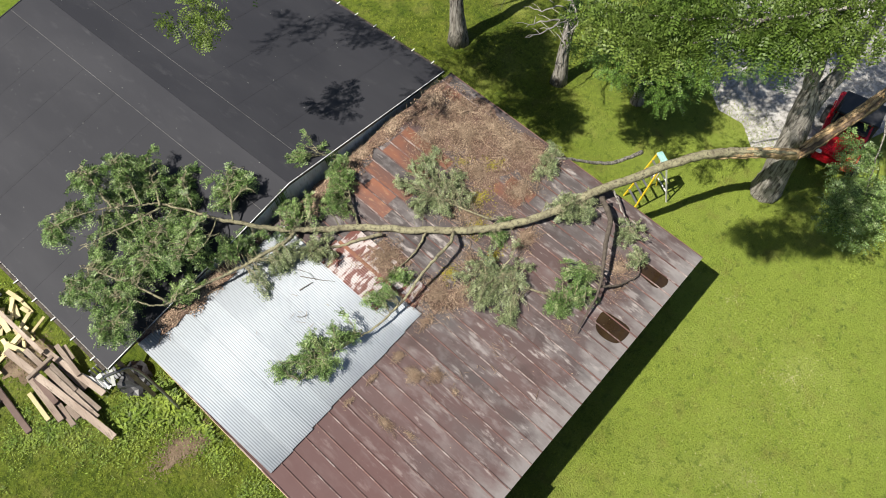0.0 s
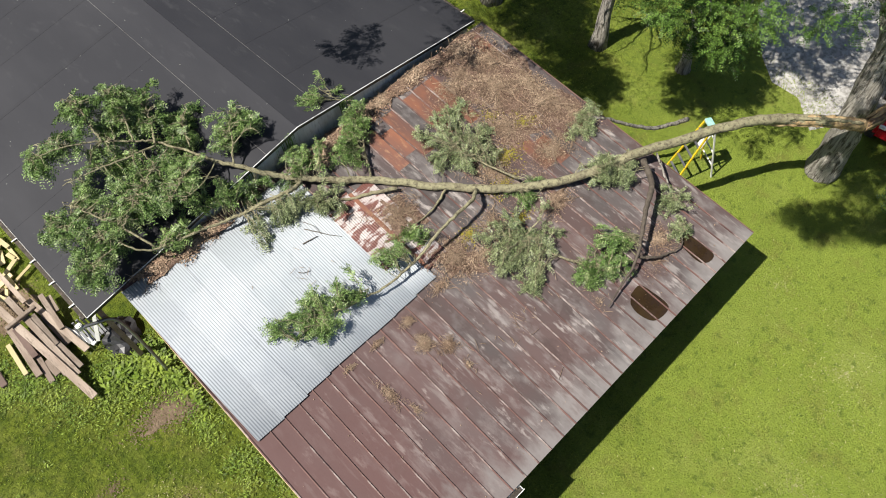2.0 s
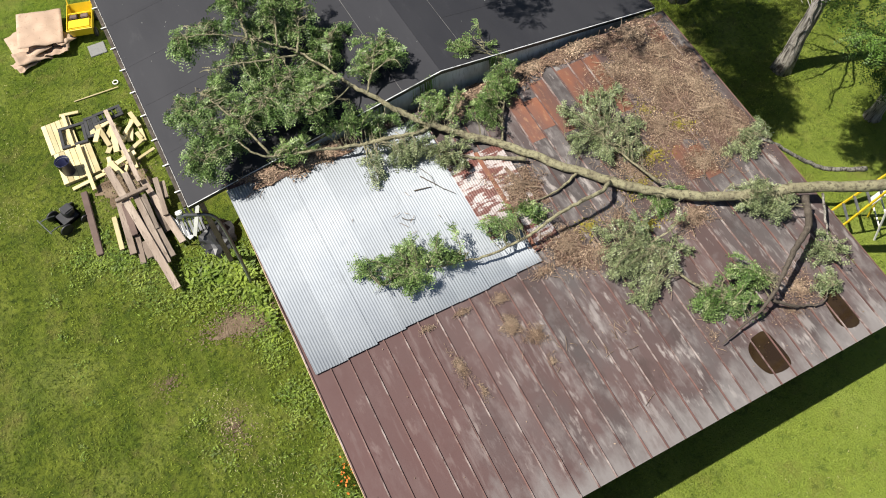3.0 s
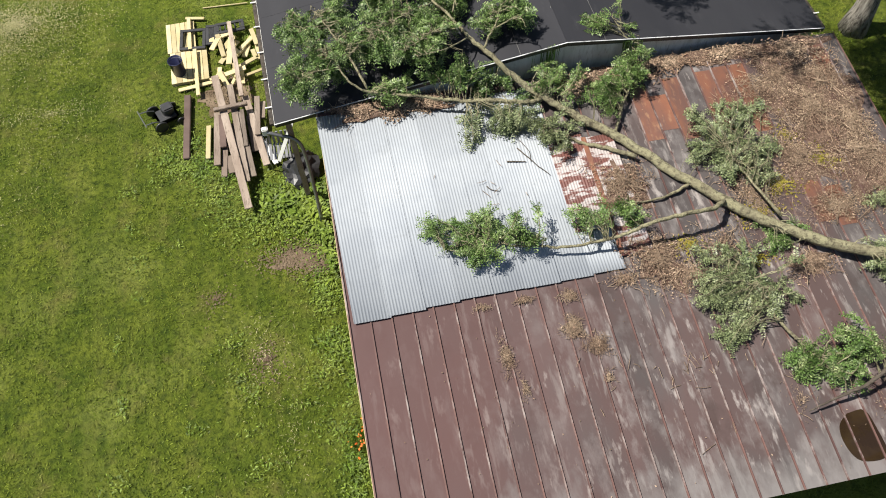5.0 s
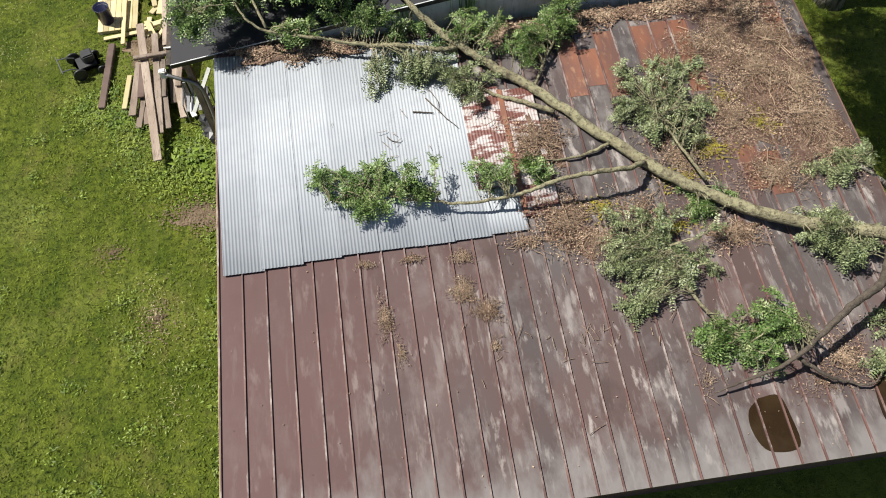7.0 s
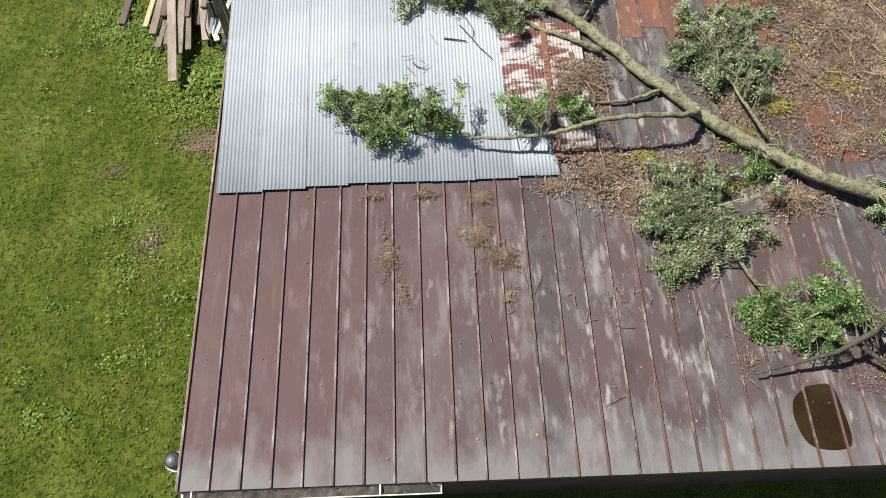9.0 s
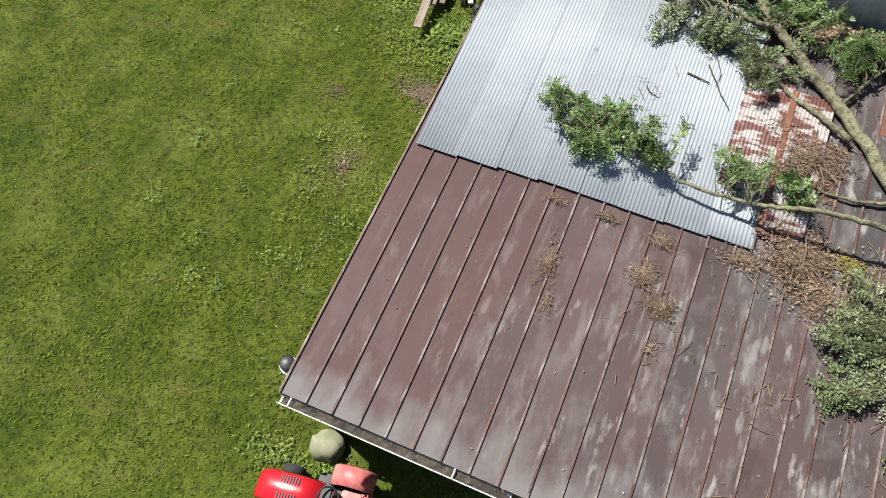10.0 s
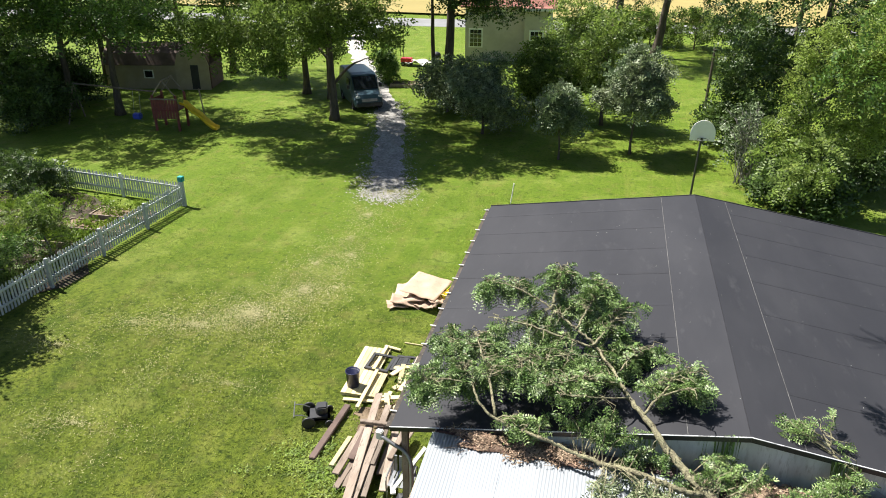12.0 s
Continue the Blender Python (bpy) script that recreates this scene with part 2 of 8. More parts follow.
M_SHINGLE = surface("brown_shingles", (0.09, 0.06, 0.05), (0.13, 0.09, 0.075), big=1.5, bump=0.4, rough=(0.85, 0.95), each=0.12)
M_REDROOF = surface("red_roof", (0.22, 0.085, 0.065), (0.27, 0.11, 0.085), big=1.5, bump=0.3, rough=(0.8, 0.9))
M_REDWOOD = surface("red_stained_wood", (0.16, 0.035, 0.03), (0.12, 0.03, 0.025), big=3, bump=0.15, rough=(0.6, 0.8))
M_CARD = surface("cardboard", (0.36, 0.255, 0.185), (0.43, 0.315, 0.23), (0.24, 0.16, 0.11), big=2, fine=8, bump=0.15, rough=(0.8, 0.95), each=0.12)
M_MUCK = surface("gutter_muck", (0.03, 0.024, 0.018), (0.07, 0.055, 0.04), (0.16, 0.13, 0.10), big=4, fine=12, bump=0.8, rough=(0.7, 0.95))
M_STRAWCLUMP = surface("greenish_straw", (0.20, 0.21, 0.12), (0.28, 0.27, 0.18), big=4, bump=0.5, rough=(0.85, 0.95))
M_WATER = surface("brown_puddle_water", (0.022, 0.013, 0.007), (0.032, 0.02, 0.010), big=2, bump=0.02, bump_scale=3, rough=(0.03, 0.06), gloss=0.5)
M_GLASS = surface("dark_window_glass", (0.012, 0.015, 0.018), (0.018, 0.022, 0.026), big=1, bump=0, rough=(0.03, 0.06), gloss=0.8)
M_GREYFENCE = surface("faded_fence_paint", (0.50, 0.52, 0.50), (0.38, 0.41, 0.40), (0.25, 0.27, 0.25), big=1.5, fine=8, bump=0.15, rough=(0.7, 0.85), each=0.15)



def open_lawn(m):
    """The lawn east and south of the shed is thinner and paler; the change is ragged."""
    nt = m.node_tree
    bs = nt.nodes["Principled BSDF"]
    old = bs.inputs["Base Color"].links[0].from_socket
    geo = nt.nodes.new("ShaderNodeNewGeometry")
    sep = nt.nodes.new("ShaderNodeSeparateXYZ")
    nt.links.new(geo.outputs["Position"], sep.inputs[0])
    ns = nt.nodes.new("ShaderNodeTexNoise")
    ns.inputs["Scale"].default_value, ns.inputs["Detail"].default_value = 0.35, 6
    nt.links.new(geo.outputs["Position"], ns.inputs["Vector"])

    def calc(op, a, b):
        n = nt.nodes.new("ShaderNodeMath")
        n.operation = op
        for sock, v in zip(n.inputs, (a, b)):
            if isinstance(v, float):
                sock.default_value = v
            else:
                nt.links.new(v, sock)
        return n.outputs[0]

    ramp = nt.nodes.new("ShaderNodeMapRange")
    ramp.inputs["From Min"].default_value, ramp.inputs["From Max"].default_value = 6.0, 13.0
    lean = calc("SUBTRACT", calc("MULTIPLY", sep.outputs[0], 0.55), sep.outputs[1])
    nt.links.new(calc("ADD", lean, calc("MULTIPLY", ns.outputs["Fac"], 6.0)), ramp.inputs["Value"])
    far = calc("SUBTRACT", 1.0, calc("GREATER_THAN", sep.outputs[1], 9.0))
    north = nt.nodes.new("ShaderNodeMapRange")
    north.inputs["From Min"].default_value, north.inputs["From Max"].default_value = 13.0, 21.0
    nt.links.new(calc("ADD", sep.outputs[1], calc("MULTIPLY", ns.outputs["Fac"], 4.0)), north.inputs["Value"])
    mx = nt.nodes.new("ShaderNodeMix")
    mx.data_type = "RGBA"
    nt.links.new(calc("MULTIPLY", ramp.outputs[0], far), mx.inputs[0])
    nt.links.new(old, mx.inputs[6])
    lift = nt.nodes.new("ShaderNodeMix")
    lift.data_type = "RGBA"
    lift.inputs[0].default_value = 0.72
    nt.links.new(old, lift.inputs[6])
    lift.inputs[7].default_value = (0.235, 0.302, 0.048, 1)
    nt.links.new(lift.outputs[2], mx.inputs[7])
    lush = nt.nodes.new("ShaderNodeMix")
    lush.data_type = "RGBA"
    nt.links.new(calc("MULTIPLY", north.outputs[0], 0.55), lush.inputs[0])
    nt.links.new(mx.outputs[2], lush.inputs[6])
    lush.inputs[7].default_value = (0.135, 0.222, 0.018, 1)
    nt.links.new(lush.outputs[2], bs.inputs["Base Color"])


open_lawn(M_LAWN)
open_lawn(M_GRASS)


def worn(m, axis, lo, hi, wobble, scale, colour, amount=1.0, stretch=(1, 1, 1)):
    """A worn or dry tint: below lo to hi along an axis, with a ragged limit; with no axis, in scattered patches."""
    nt = m.node_tree
    bs = nt.nodes["Principled BSDF"]
    old = bs.inputs["Base Color"].links[0].from_socket
    geo = nt.nodes.new("ShaderNodeNewGeometry")
    mp = nt.nodes.new("ShaderNodeMapping")
    mp.inputs["Scale"].default_value = stretch
    nt.links.new(geo.outputs["Position"], mp.inputs["Vector"])
    ns = nt.nodes.new("ShaderNodeTexNoise")
    ns.inputs["Scale"].default_value, ns.inputs["Detail"].default_value, ns.inputs["Roughness"].default_value = scale, 5, 0.6
    nt.links.new(mp.outputs[0], ns.inputs["Vector"])
    value = ns.outputs["Fac"]
    if axis is not None:
        sep = nt.nodes.new("ShaderNodeSeparateXYZ")
        nt.links.new(geo.outputs["Position"], sep.inputs[0])
        mul = nt.nodes.new("ShaderNodeMath")
        mul.operation = "MULTIPLY_ADD"
        mul.inputs[1].default_value = wobble
        nt.links.new(value, mul.inputs[0])
        nt.links.new(sep.outputs[axis], mul.inputs[2])
        value = mul.outputs[0]
    ramp = nt.nodes.new("ShaderNodeMapRange")
    ramp.inputs["From Min"].default_value, ramp.inputs["From Max"].default_value = lo, hi
    ramp.inputs["To Max"].default_value = amount
    nt.links.new(value, ramp.inputs["Value"])
    mx = nt.nodes.new("ShaderNodeMix")
    mx.data_type = "RGBA"
    nt.links.new(ramp.outputs[0], mx.inputs[0])
    nt.links.new(old, mx.inputs[6])
    mx.inputs[7].default_value = (*colour, 1)
    nt.links.new(mx.outputs[2], bs.inputs["Base Color"])


worn(M_LAWN, None, 0.52, 0.70, 0, 0.45, (0.27, 0.30, 0.085), 0.35)
worn(M_LAWN, None, 0.54, 0.70, 0, 1.3, (0.16, 0.155, 0.038), 0.6)
worn(M_LAWN, None, 0.50, 0.66, 0, 1.1, (0.20, 0.215, 0.045), 0.3, (1.5, 0.22, 1))
worn(M_LAWN, None, 0.56, 0.66, 0, 3.2, (0.035, 0.062, 0.010), 0.5)
worn(M_BROWN, None, 0.56, 0.78, 0, 1.1, (0.20, 0.185, 0.18), 0.6)
worn(M_BROWN, None, 0.57, 0.72, 0, 1.9, (0.05, 0.034, 0.031), 0.65, (1.1, 0.6, 1))
worn(M_BROWN, None, 0.61, 0.70, 0, 2.8, (0.36, 0.325, 0.305), 0.7, (1.6, 0.55, 1))
worn(M_BROWN, None, 0.60, 0.68, 0, 1.7, (0.34, 0.315, 0.30), 0.42, (2.4, 0.7, 1))
worn(M_ZINC, None, 0.60, 0.74, 0, 1.5, (0.20, 0.215, 0.23), 0.3)
worn(M_BROWN, None, 0.585, 0.66, 0, 2.2, (0.22, 0.20, 0.19), 0.5, (3.2, 0.4, 1))
worn(M_GRASS, None, 0.50, 0.63, 0, 0.8, (0.075, 0.105, 0.014), 0.6)
worn(M_BROWN, 0, 6.4, 2.6, 2.6, 0.7, (0.094, 0.049, 0.046), 0.8)
worn(M_BROWN, 1, -2.25, -3.0, 2.6, 1.1, (0.185, 0.172, 0.167), 0.8, (1.8, 0.9, 1))


# ---- builders ----
def thing(name, label, category, group="", kind="", at=(0, 0, 0)):
    ob = new(name)
    ob.empty_display_size = 0.1
    ob.location = at
    return tagged(ob, label, category, group, kind)


def link_mesh(name, mesh, material, parent=None, label=""):
    ob = new(name, mesh)
    if material and not mesh.materials:
        mesh.materials.append(material)
    if parent:
        ob.parent = parent
        p, off = parent, Vector()
        while p:
            off += p.location
            p = p.parent
        ob.location = -off
    if label:
        ob["label"] = label
    return ob


def part(name, bm, material, parent=None, label="", smooth=False):
    mesh = bpy.data.meshes.new(name)
    if smooth:
        for f in bm.faces:
            f.smooth = True
    bm.to_mesh(mesh)
    bm.free()
    return link_mesh(name, mesh, material, parent, label)


def box(bm, x0, x1, y0, y1, z0, z1, m=None, bevel=0.0):
    r = bmesh.ops.create_cube(bm, size=1)
    t = Matrix.Translation(((x0 + x1) / 2, (y0 + y1) / 2, (z0 + z1) / 2)) @ Matrix.Diagonal((x1 - x0, y1 - y0, z1 - z0, 1))
    bmesh.ops.transform(bm, verts=r["verts"], matrix=(m @ t if m else t))
    if bevel:
        edges = list({e for v in r["verts"] for e in v.link_edges})
        bmesh.ops.bevel(bm, geom=edges, offset=bevel, segments=2, affect="EDGES")
    return bm


def boxed(x0, x1, y0, y1, z0, z1, m=None, bevel=0.0):
    return box(bmesh.new(), x0, x1, y0, y1, z0, z1, m, bevel)


def tube(bm, pts, radii, sides=8, wobble=0.0, seed=0):
    rnd = random.Random(seed)
    pts = [Vector(p) for p in pts]
    rings = []
    ref = Vector((0.13, 0.31, 0.94))
    for i, p in enumerate(pts):
        d = (pts[min(i + 1, len(pts) - 1)] - pts[max(i - 1, 0)]).normalized()
        u = d.cross(ref)
        if u.length < 0.05:
            u = d.cross(Vector((1, 0, 0)))
        u.normalize()
        w = d.cross(u)
        ring = []
        for k in range(sides):
            a = 2 * math.pi * k / sides
            r = radii[i] * (1 + wobble * (rnd.random() - 0.5))
            ring.append(bm.verts.new(p + (u * math.cos(a) + w * math.sin(a)) * r))
        rings.append(ring)
    for a, b in zip(rings, rings[1:]):
        for k in range(sides):
            bm.faces.new((a[k], a[(k + 1) % sides], b[(k + 1) % sides], b[k]))
    bm.faces.new(rings[0][::-1])
    bm.faces.new(rings[-1])
    return bm


def smooth_line(pts, n=6, jitter=0.0, seed=0):
    """Catmull-Rom through the points, with a little crookedness."""
    rnd = random.Random(seed)
    p = [Vector(q) for q in pts]
    p = [p[0] * 2 - p[1]] + p + [p[-1] * 2 - p[-2]]
    out = []
    for i in range(1, len(p) - 2):
        for k in range(n):
            t = k / n
            v = 0.5 * ((2 * p[i]) + (p[i + 1] - p[i - 1]) * t + (2 * p[i - 1] - 5 * p[i] + 4 * p[i + 1] - p[i + 2]) * t * t + (3 * p[i] - p[i - 1] - 3 * p[i + 1] + p[i + 2]) * t ** 3)
            out.append(v + Vector((rnd.uniform(-1, 1), rnd.uniform(-1, 1), rnd.uniform(-1, 1))) * jitter)
    out.append(p[-2])
    return out


def taper(pts, r0, r1):
    n = len(pts) - 1
    return [r0 + (r1 - r0) * i / n for i in range(n + 1)]


def quads(name, v, material, parent=None, label=""):
    """One mesh out of an array of four-cornered leaves, shape (n, 4, 3)."""
    n = len(v)
    mesh = bpy.data.meshes.new(name)
    mesh.vertices.add(n * 4)
    mesh.vertices.foreach_set("co", v.astype(np.float32).ravel())
    mesh.loops.add(n * 4)
    mesh.loops.foreach_set("vertex_index", np.arange(n * 4, dtype=np.int32))
    mesh.polygons.add(n)
    mesh.polygons.foreach_set("loop_start", np.arange(0, n * 4, 4, dtype=np.int32))
    mesh.update(calc_edges=True)
    return link_mesh(name, mesh, material, parent, label)


def unit(v):
    return v / np.maximum(np.linalg.norm(v, axis=-1, keepdims=True), 1e-9)


def sprigs(base, way, length, leaflet, pairs, rng, droop=0.25, flat=0.6, wide=0.27):
    """Pinnate leaves: for each base and direction, pairs of pointed leaflets along a midrib."""
    n = len(base)
    way = unit(way)
    up = unit(np.array([0, 0, 1.0]) * flat + rng.normal(size=(n, 3)) * (1 - flat * 0.6))
    side = unit(np.cross(way, up))
    up = np.cross(side, way)
    out = []
    for k in range(pairs):
        s = (k + 0.8) / pairs
        stem = base + way * (length * s)[:, None] - np.array([0, 0, 1.0]) * (droop * length * s * s)[:, None]
        for sg in (-1, 1):
            d = unit(side * sg + way * 0.45 + up * rng.uniform(-0.25, 0.35, (n, 1)) + rng.normal(size=(n, 3)) * 0.18)
            ln = (leaflet * rng.uniform(0.7, 1.15, n))[:, None]
            w = unit(np.cross(d, up)) * ln * wide
            out.append(np.stack([stem, stem + d * ln * 0.5 + w, stem + d * ln, stem + d * ln * 0.5 - w], 1))
    return np.concatenate(out)


def cloud(blobs, n, rng, shell=0.45, tuft=0.16, each=11):
    """Points in a set of blobs (x, y, z, rx, ry, rz), denser towards their skins, gathered in tufts; and outward directions."""
    blobs = np.array(blobs, float)
    vol = (blobs[:, 3] * blobs[:, 4] * blobs[:, 5]) ** 0.75
    tufts_ = max(1, n // each)
    which = rng.choice(len(blobs), tufts_, p=vol / vol.sum())
    d = unit(rng.normal(size=(tufts_, 3)))
    lump = 1 + 0.22 * np.sin(d[:, 0] * 5 + which) * np.sin(d[:, 1] * 4 + which * 2) + 0.14 * np.sin(d[:, 2] * 7 + which * 3)
    r = (shell + (1 - shell) * rng.random(tufts_) ** 0.5) * lump
    heart = blobs[which, :3] + d * r[:, None] * blobs[which, 3:]
    pick = rng.integers(0, tufts_, n)
    size = tuft * np.sqrt(blobs[which, 3])[pick]
    off = rng.normal(size=(n, 3)) * np.array([1, 1, 0.7])
    return heart[pick] + off * size[:, None], unit(d[pick] * 0.6 + off * 0.5)


def tree(name, label, x, y, height, spread, trunk_r, seed, material=None, leaves=2600, low=0.35, lean=(0, 0), leaflet=0.13, length=0.42, pairs=4, wide=0.24, clear=None, group="", forks=5, blobs=None, skirt=0, bark=None, extra=(), tuft=0.16):
    rng = np.random.default_rng(seed)
    rnd = random.Random(seed)
    t = thing(name, label, "bush" if "bush" in name or "shrub" in name else "tree", group, at=(x, y, 0))
    top = Vector((x + lean[0], y + lean[1], height * 0.72))
    line = smooth_line([(x, y, -0.1), (x + lean[0] * 0.25, y + lean[1] * 0.25, height * 0.2), (x + lean[0] * 0.6 + rnd.uniform(-0.2, 0.2), y + lean[1] * 0.6, height * 0.45), top], 4, trunk_r * 0.12, seed)
    rad = taper(line, trunk_r, trunk_r * 0.25)
    rad[0] *= 1.45
    rad[1] *= 1.12
    part("trunk", tube(bmesh.new(), line, rad, 10, 0.12, seed), bark or M_BARK, t, smooth=True)
    made = blobs is None
    blobs = [] if made else [tuple(b) for b in blobs]
    for k in range(forks):
        i = min(len(line) - 2, int(len(line) * (low + 0.1 + (0.85 - low) * k / forks)))
        a = rnd.uniform(0, 0.9) + 2.4 * k
        start = line[i]
        reach = spread * rnd.uniform(0.5, 0.85)
        end = Vector((x + lean[0] + math.cos(a) * reach, y + lean[1] + math.sin(a) * reach, min(height * 0.93, start.z + reach * rnd.uniform(0.3, 0.75))))
        mid = (start + end) / 2 + Vector((0, 0, reach * 0.15))
        ln = smooth_line([start, mid, end], 4, trunk_r * 0.1, seed + k)
        part("limb", tube(bmesh.new(), ln, taper(ln, rad[i] * 0.55, 0.02), 6, 0.1, seed + k), bark or M_BARK, t, smooth=True)
        if made:
            s = spread * rnd.uniform(0.38, 0.55)
            blobs.append((end.x, end.y, end.z, s, s, s * 0.62))
            blobs.append((mid.x, mid.y, mid.z + 0.3, s * 0.7, s * 0.7, s * 0.42))
    if made:
        blobs.append((top.x, top.y, height * 0.86, spread * 0.5, spread * 0.5, height * 0.15))
    blobs.extend(extra)
    for k in range(skirt):
        a, r = 2.4 * k + rnd.uniform(-0.4, 0.4), spread * rnd.uniform(0.45, 0.95)
        s = spread * rnd.uniform(0.22, 0.36)
        blobs.append((x + lean[0] + math.cos(a) * r, y + lean[1] + math.sin(a) * r, height * rnd.uniform(0.28, 0.55), s, s, s * 0.7))
    p, d = cloud(blobs, leaves, rng, tuft=tuft)
    v = sprigs(p, d * 0.7 + rng.normal(size=d.shape) * 0.6 + np.array([0, 0, -0.15]), np.full(leaves, length) * rng.uniform(0.7, 1.2, leaves), leaflet, pairs, rng, wide=wide)
    quads("crown", v, material or M_TREE, t)
    return t


# ---- ground ----
def flat_patch(name, outline, z, material, label, category):
    bm = bmesh.new()
    bm.faces.new([bm.verts.new((x, y, z)) for x, y in outline])
    ob = part(name, bm, material)
    return tagged(ob, label, category, kind="structure")


def ragged(cx, cy, rx, ry, turn, n, seed, amount=0.25):
    rnd = random.Random(seed)
    out = []
    for k in range(n):
        a = 2 * math.pi * k / n
        r = 1 + rnd.uniform(-amount, amount)
        u, v = math.cos(a) * rx * r, math.sin(a) * ry * r
        out.append((cx + u * math.cos(turn) - v * math.sin(turn), cy + u * math.sin(turn) + v * math.cos(turn)))
    return out


bm = bmesh.new()
bmesh.ops.create_grid(bm, x_segments=60, y_segments=60, size=1500)
tagged(part("ground", bm, M_LAWN), "mown green lawn with paler worn patches", "lawn", kind="structure")
flat_patch("soil_patch", ragged(-0.78, 3.3, 0.78, 0.2, 0.1, 30, 4, 0.3), 0.012, M_DIRT, "bare brown soil patch beside the shed wall", "soil")

flat_patch("soil_patch", ragged(-2.35, 8.7, 0.75, 0.6, 0.2, 30, 9, 0.3), 0.012, M_DIRT, "bare brown soil under the lumber pile", "soil")


flat_patch("garden_soil", ragged(-22.2, 13.8, 6.6, 6.6, 0.0, 40, 15, 0.06)[:], 0.011, M_SOIL, "dark tilled soil of the fenced vegetable garden", "soil")


def strip(line, width, z, seed, amount=0.12, steps=6):
    rnd = random.Random(seed)
    pts = smooth_line([(x, y, 0) for x, y in line], steps)
    left, right = [], []
    for i, p in enumerate(pts):
        d = (pts[min(i + 1, len(pts) - 1)] - pts[max(i - 1, 0)]).normalized()
        nrm = Vector((-d.y, d.x, 0))
        w = width * (1 + rnd.uniform(-amount, amount)) / 2
        left.append(p + nrm * w)
        right.append(p - nrm * w)
    bm = bmesh.new()
    a = [bm.verts.new((p.x, p.y, z)) for p in left]
    b = [bm.verts.new((p.x, p.y, z)) for p in right]
    for i in range(len(a) - 1):
        bm.faces.new((a[i], b[i], b[i + 1], a[i + 1]))
    return bm


tagged(part("driveway", strip([(-7.6, 25.2), (-8.9, 29.0), (-11.2, 36.5), (-14.6, 44.0), (-18.5, 52.0), (-23.0, 62.0), (-26.5, 75.0)], 1.5, 0.012, 3, 0.3, 16), M_GRAVEL), "pale gravel driveway with grassy edges", "driveway", kind="structure")
flat_patch("gravel_pad", ragged(24.2, -2.8, 5.6, 3.9, 0.1, 26, 8, 0.12), 0.014, M_GRAVEL, "pale gravel parking pad under the trees", "gravel")
tagged(part("road", strip([(-170, 62), (-80, 71), (-26, 76.5), (30, 81), (170, 88)], 6.0, 0.016, 5, 0.0), M_ASPHALT), "grey rural road", "road", kind="structure")
bm = bmesh.new()
bmesh.ops.create_grid(bm, x_segments=8, y_segments=8, size=1)
bmesh.ops.transform(bm, verts=bm.verts, matrix=Matrix.Translation((-20, 175, 0.25)) @ Matrix.Diagonal((420, 92, 1, 1)))
tagged(part("field", bm, M_FIELD), "ripe golden grain field across the road", "field", kind="structure")

# ---- metal-roofed shed ----
SLOPE, RISE = 0.0636, 2.911


def roof_z(y):
    return RISE + SLOPE * y


EAVE, BACK, WEST, EAST = -4.33, 4.86, 0.05, 11.79
PANEL, PANELS = 0.3914, 30
shed = thing("shed", "low shed with brown standing-seam metal roof, leaf-littered", "shed", at=(6, 0, 0))
shed.rotation_euler.z = radians(-0.55)
for nm, b in (("wall_south", (WEST + 0.3, EAST - 0.3, EAVE + 0.32, EAVE + 0.44)), ("wall_west", (WEST + 0.18, WEST + 0.3, EAVE + 0.32, BACK)), ("wall_east", (EAST - 0.3, EAST - 0.18, EAVE + 0.32, BACK))):
    bm = bmesh.new()
    x0, x1, y0, y1 = b
    vs = [bm.verts.new((x, y, z if z == 0 else roof_z(y) - 0.09)) for x, y, z in ((x0, y0, 0), (x1, y0, 0), (x1, y1, 0), (x0, y1, 0), (x0, y0, 1), (x1, y0, 1), (x1, y1, 1), (x0, y1, 1))]
    for f in ((0, 3, 2, 1), (4, 5, 6, 7), (0, 1, 5, 4), (1, 2, 6, 5), (2, 3, 7, 6), (3, 0, 4, 7)):
        bm.faces.new([vs[i] for i in f])
    part(nm, bm, M_BARN, shed)


def slab(x0, x1, y0, y1, t0, t1, bm=None):
    """A slab that lies on the shed's slope, from t0 to t1 above it."""
    bm = bm or bmesh.new()
    vs = [bm.verts.new((x, y, roof_z(y) + t)) for t in (t0, t1) for x, y in ((x0, y0), (x1, y0), (x1, y1), (x0, y1))]
    for f in ((0, 3, 2, 1), (4, 5, 6, 7), (0, 1, 5, 4), (1, 2, 6, 5), (2, 3, 7, 6), (3, 0, 4, 7)):
        bm.faces.new([vs[i] for i in f])
    return bm


part("roof_deck", slab(WEST + 0.03, EAST - 0.03, EAVE + 0.04, BACK, -0.09, -0.012), M_OLDWOOD, shed, "dark timber roof deck")
for i in range(PANELS):
    x0 = WEST + i * PANEL
    part("roof_panel", slab(x0 + 0.002, min(x0 + PANEL - 0.002, EAST), EAVE, BACK, -0.008, 0.0), M_BROWN, shed, "brown painted steel panel with rust and chalky stains" if i == 0 else "")
for i in range(PANELS):
    x0 = WEST + i * PANEL
    bm = slab(x0 - 0.013, x0 + 0.013, EAVE - 0.004, BACK - 0.01, 0.0, 0.03)
    part("roof_seam", bm, M_SEAM, shed, "raised standing seam with worn paint and coloured-in highlights" if i == 0 else "")
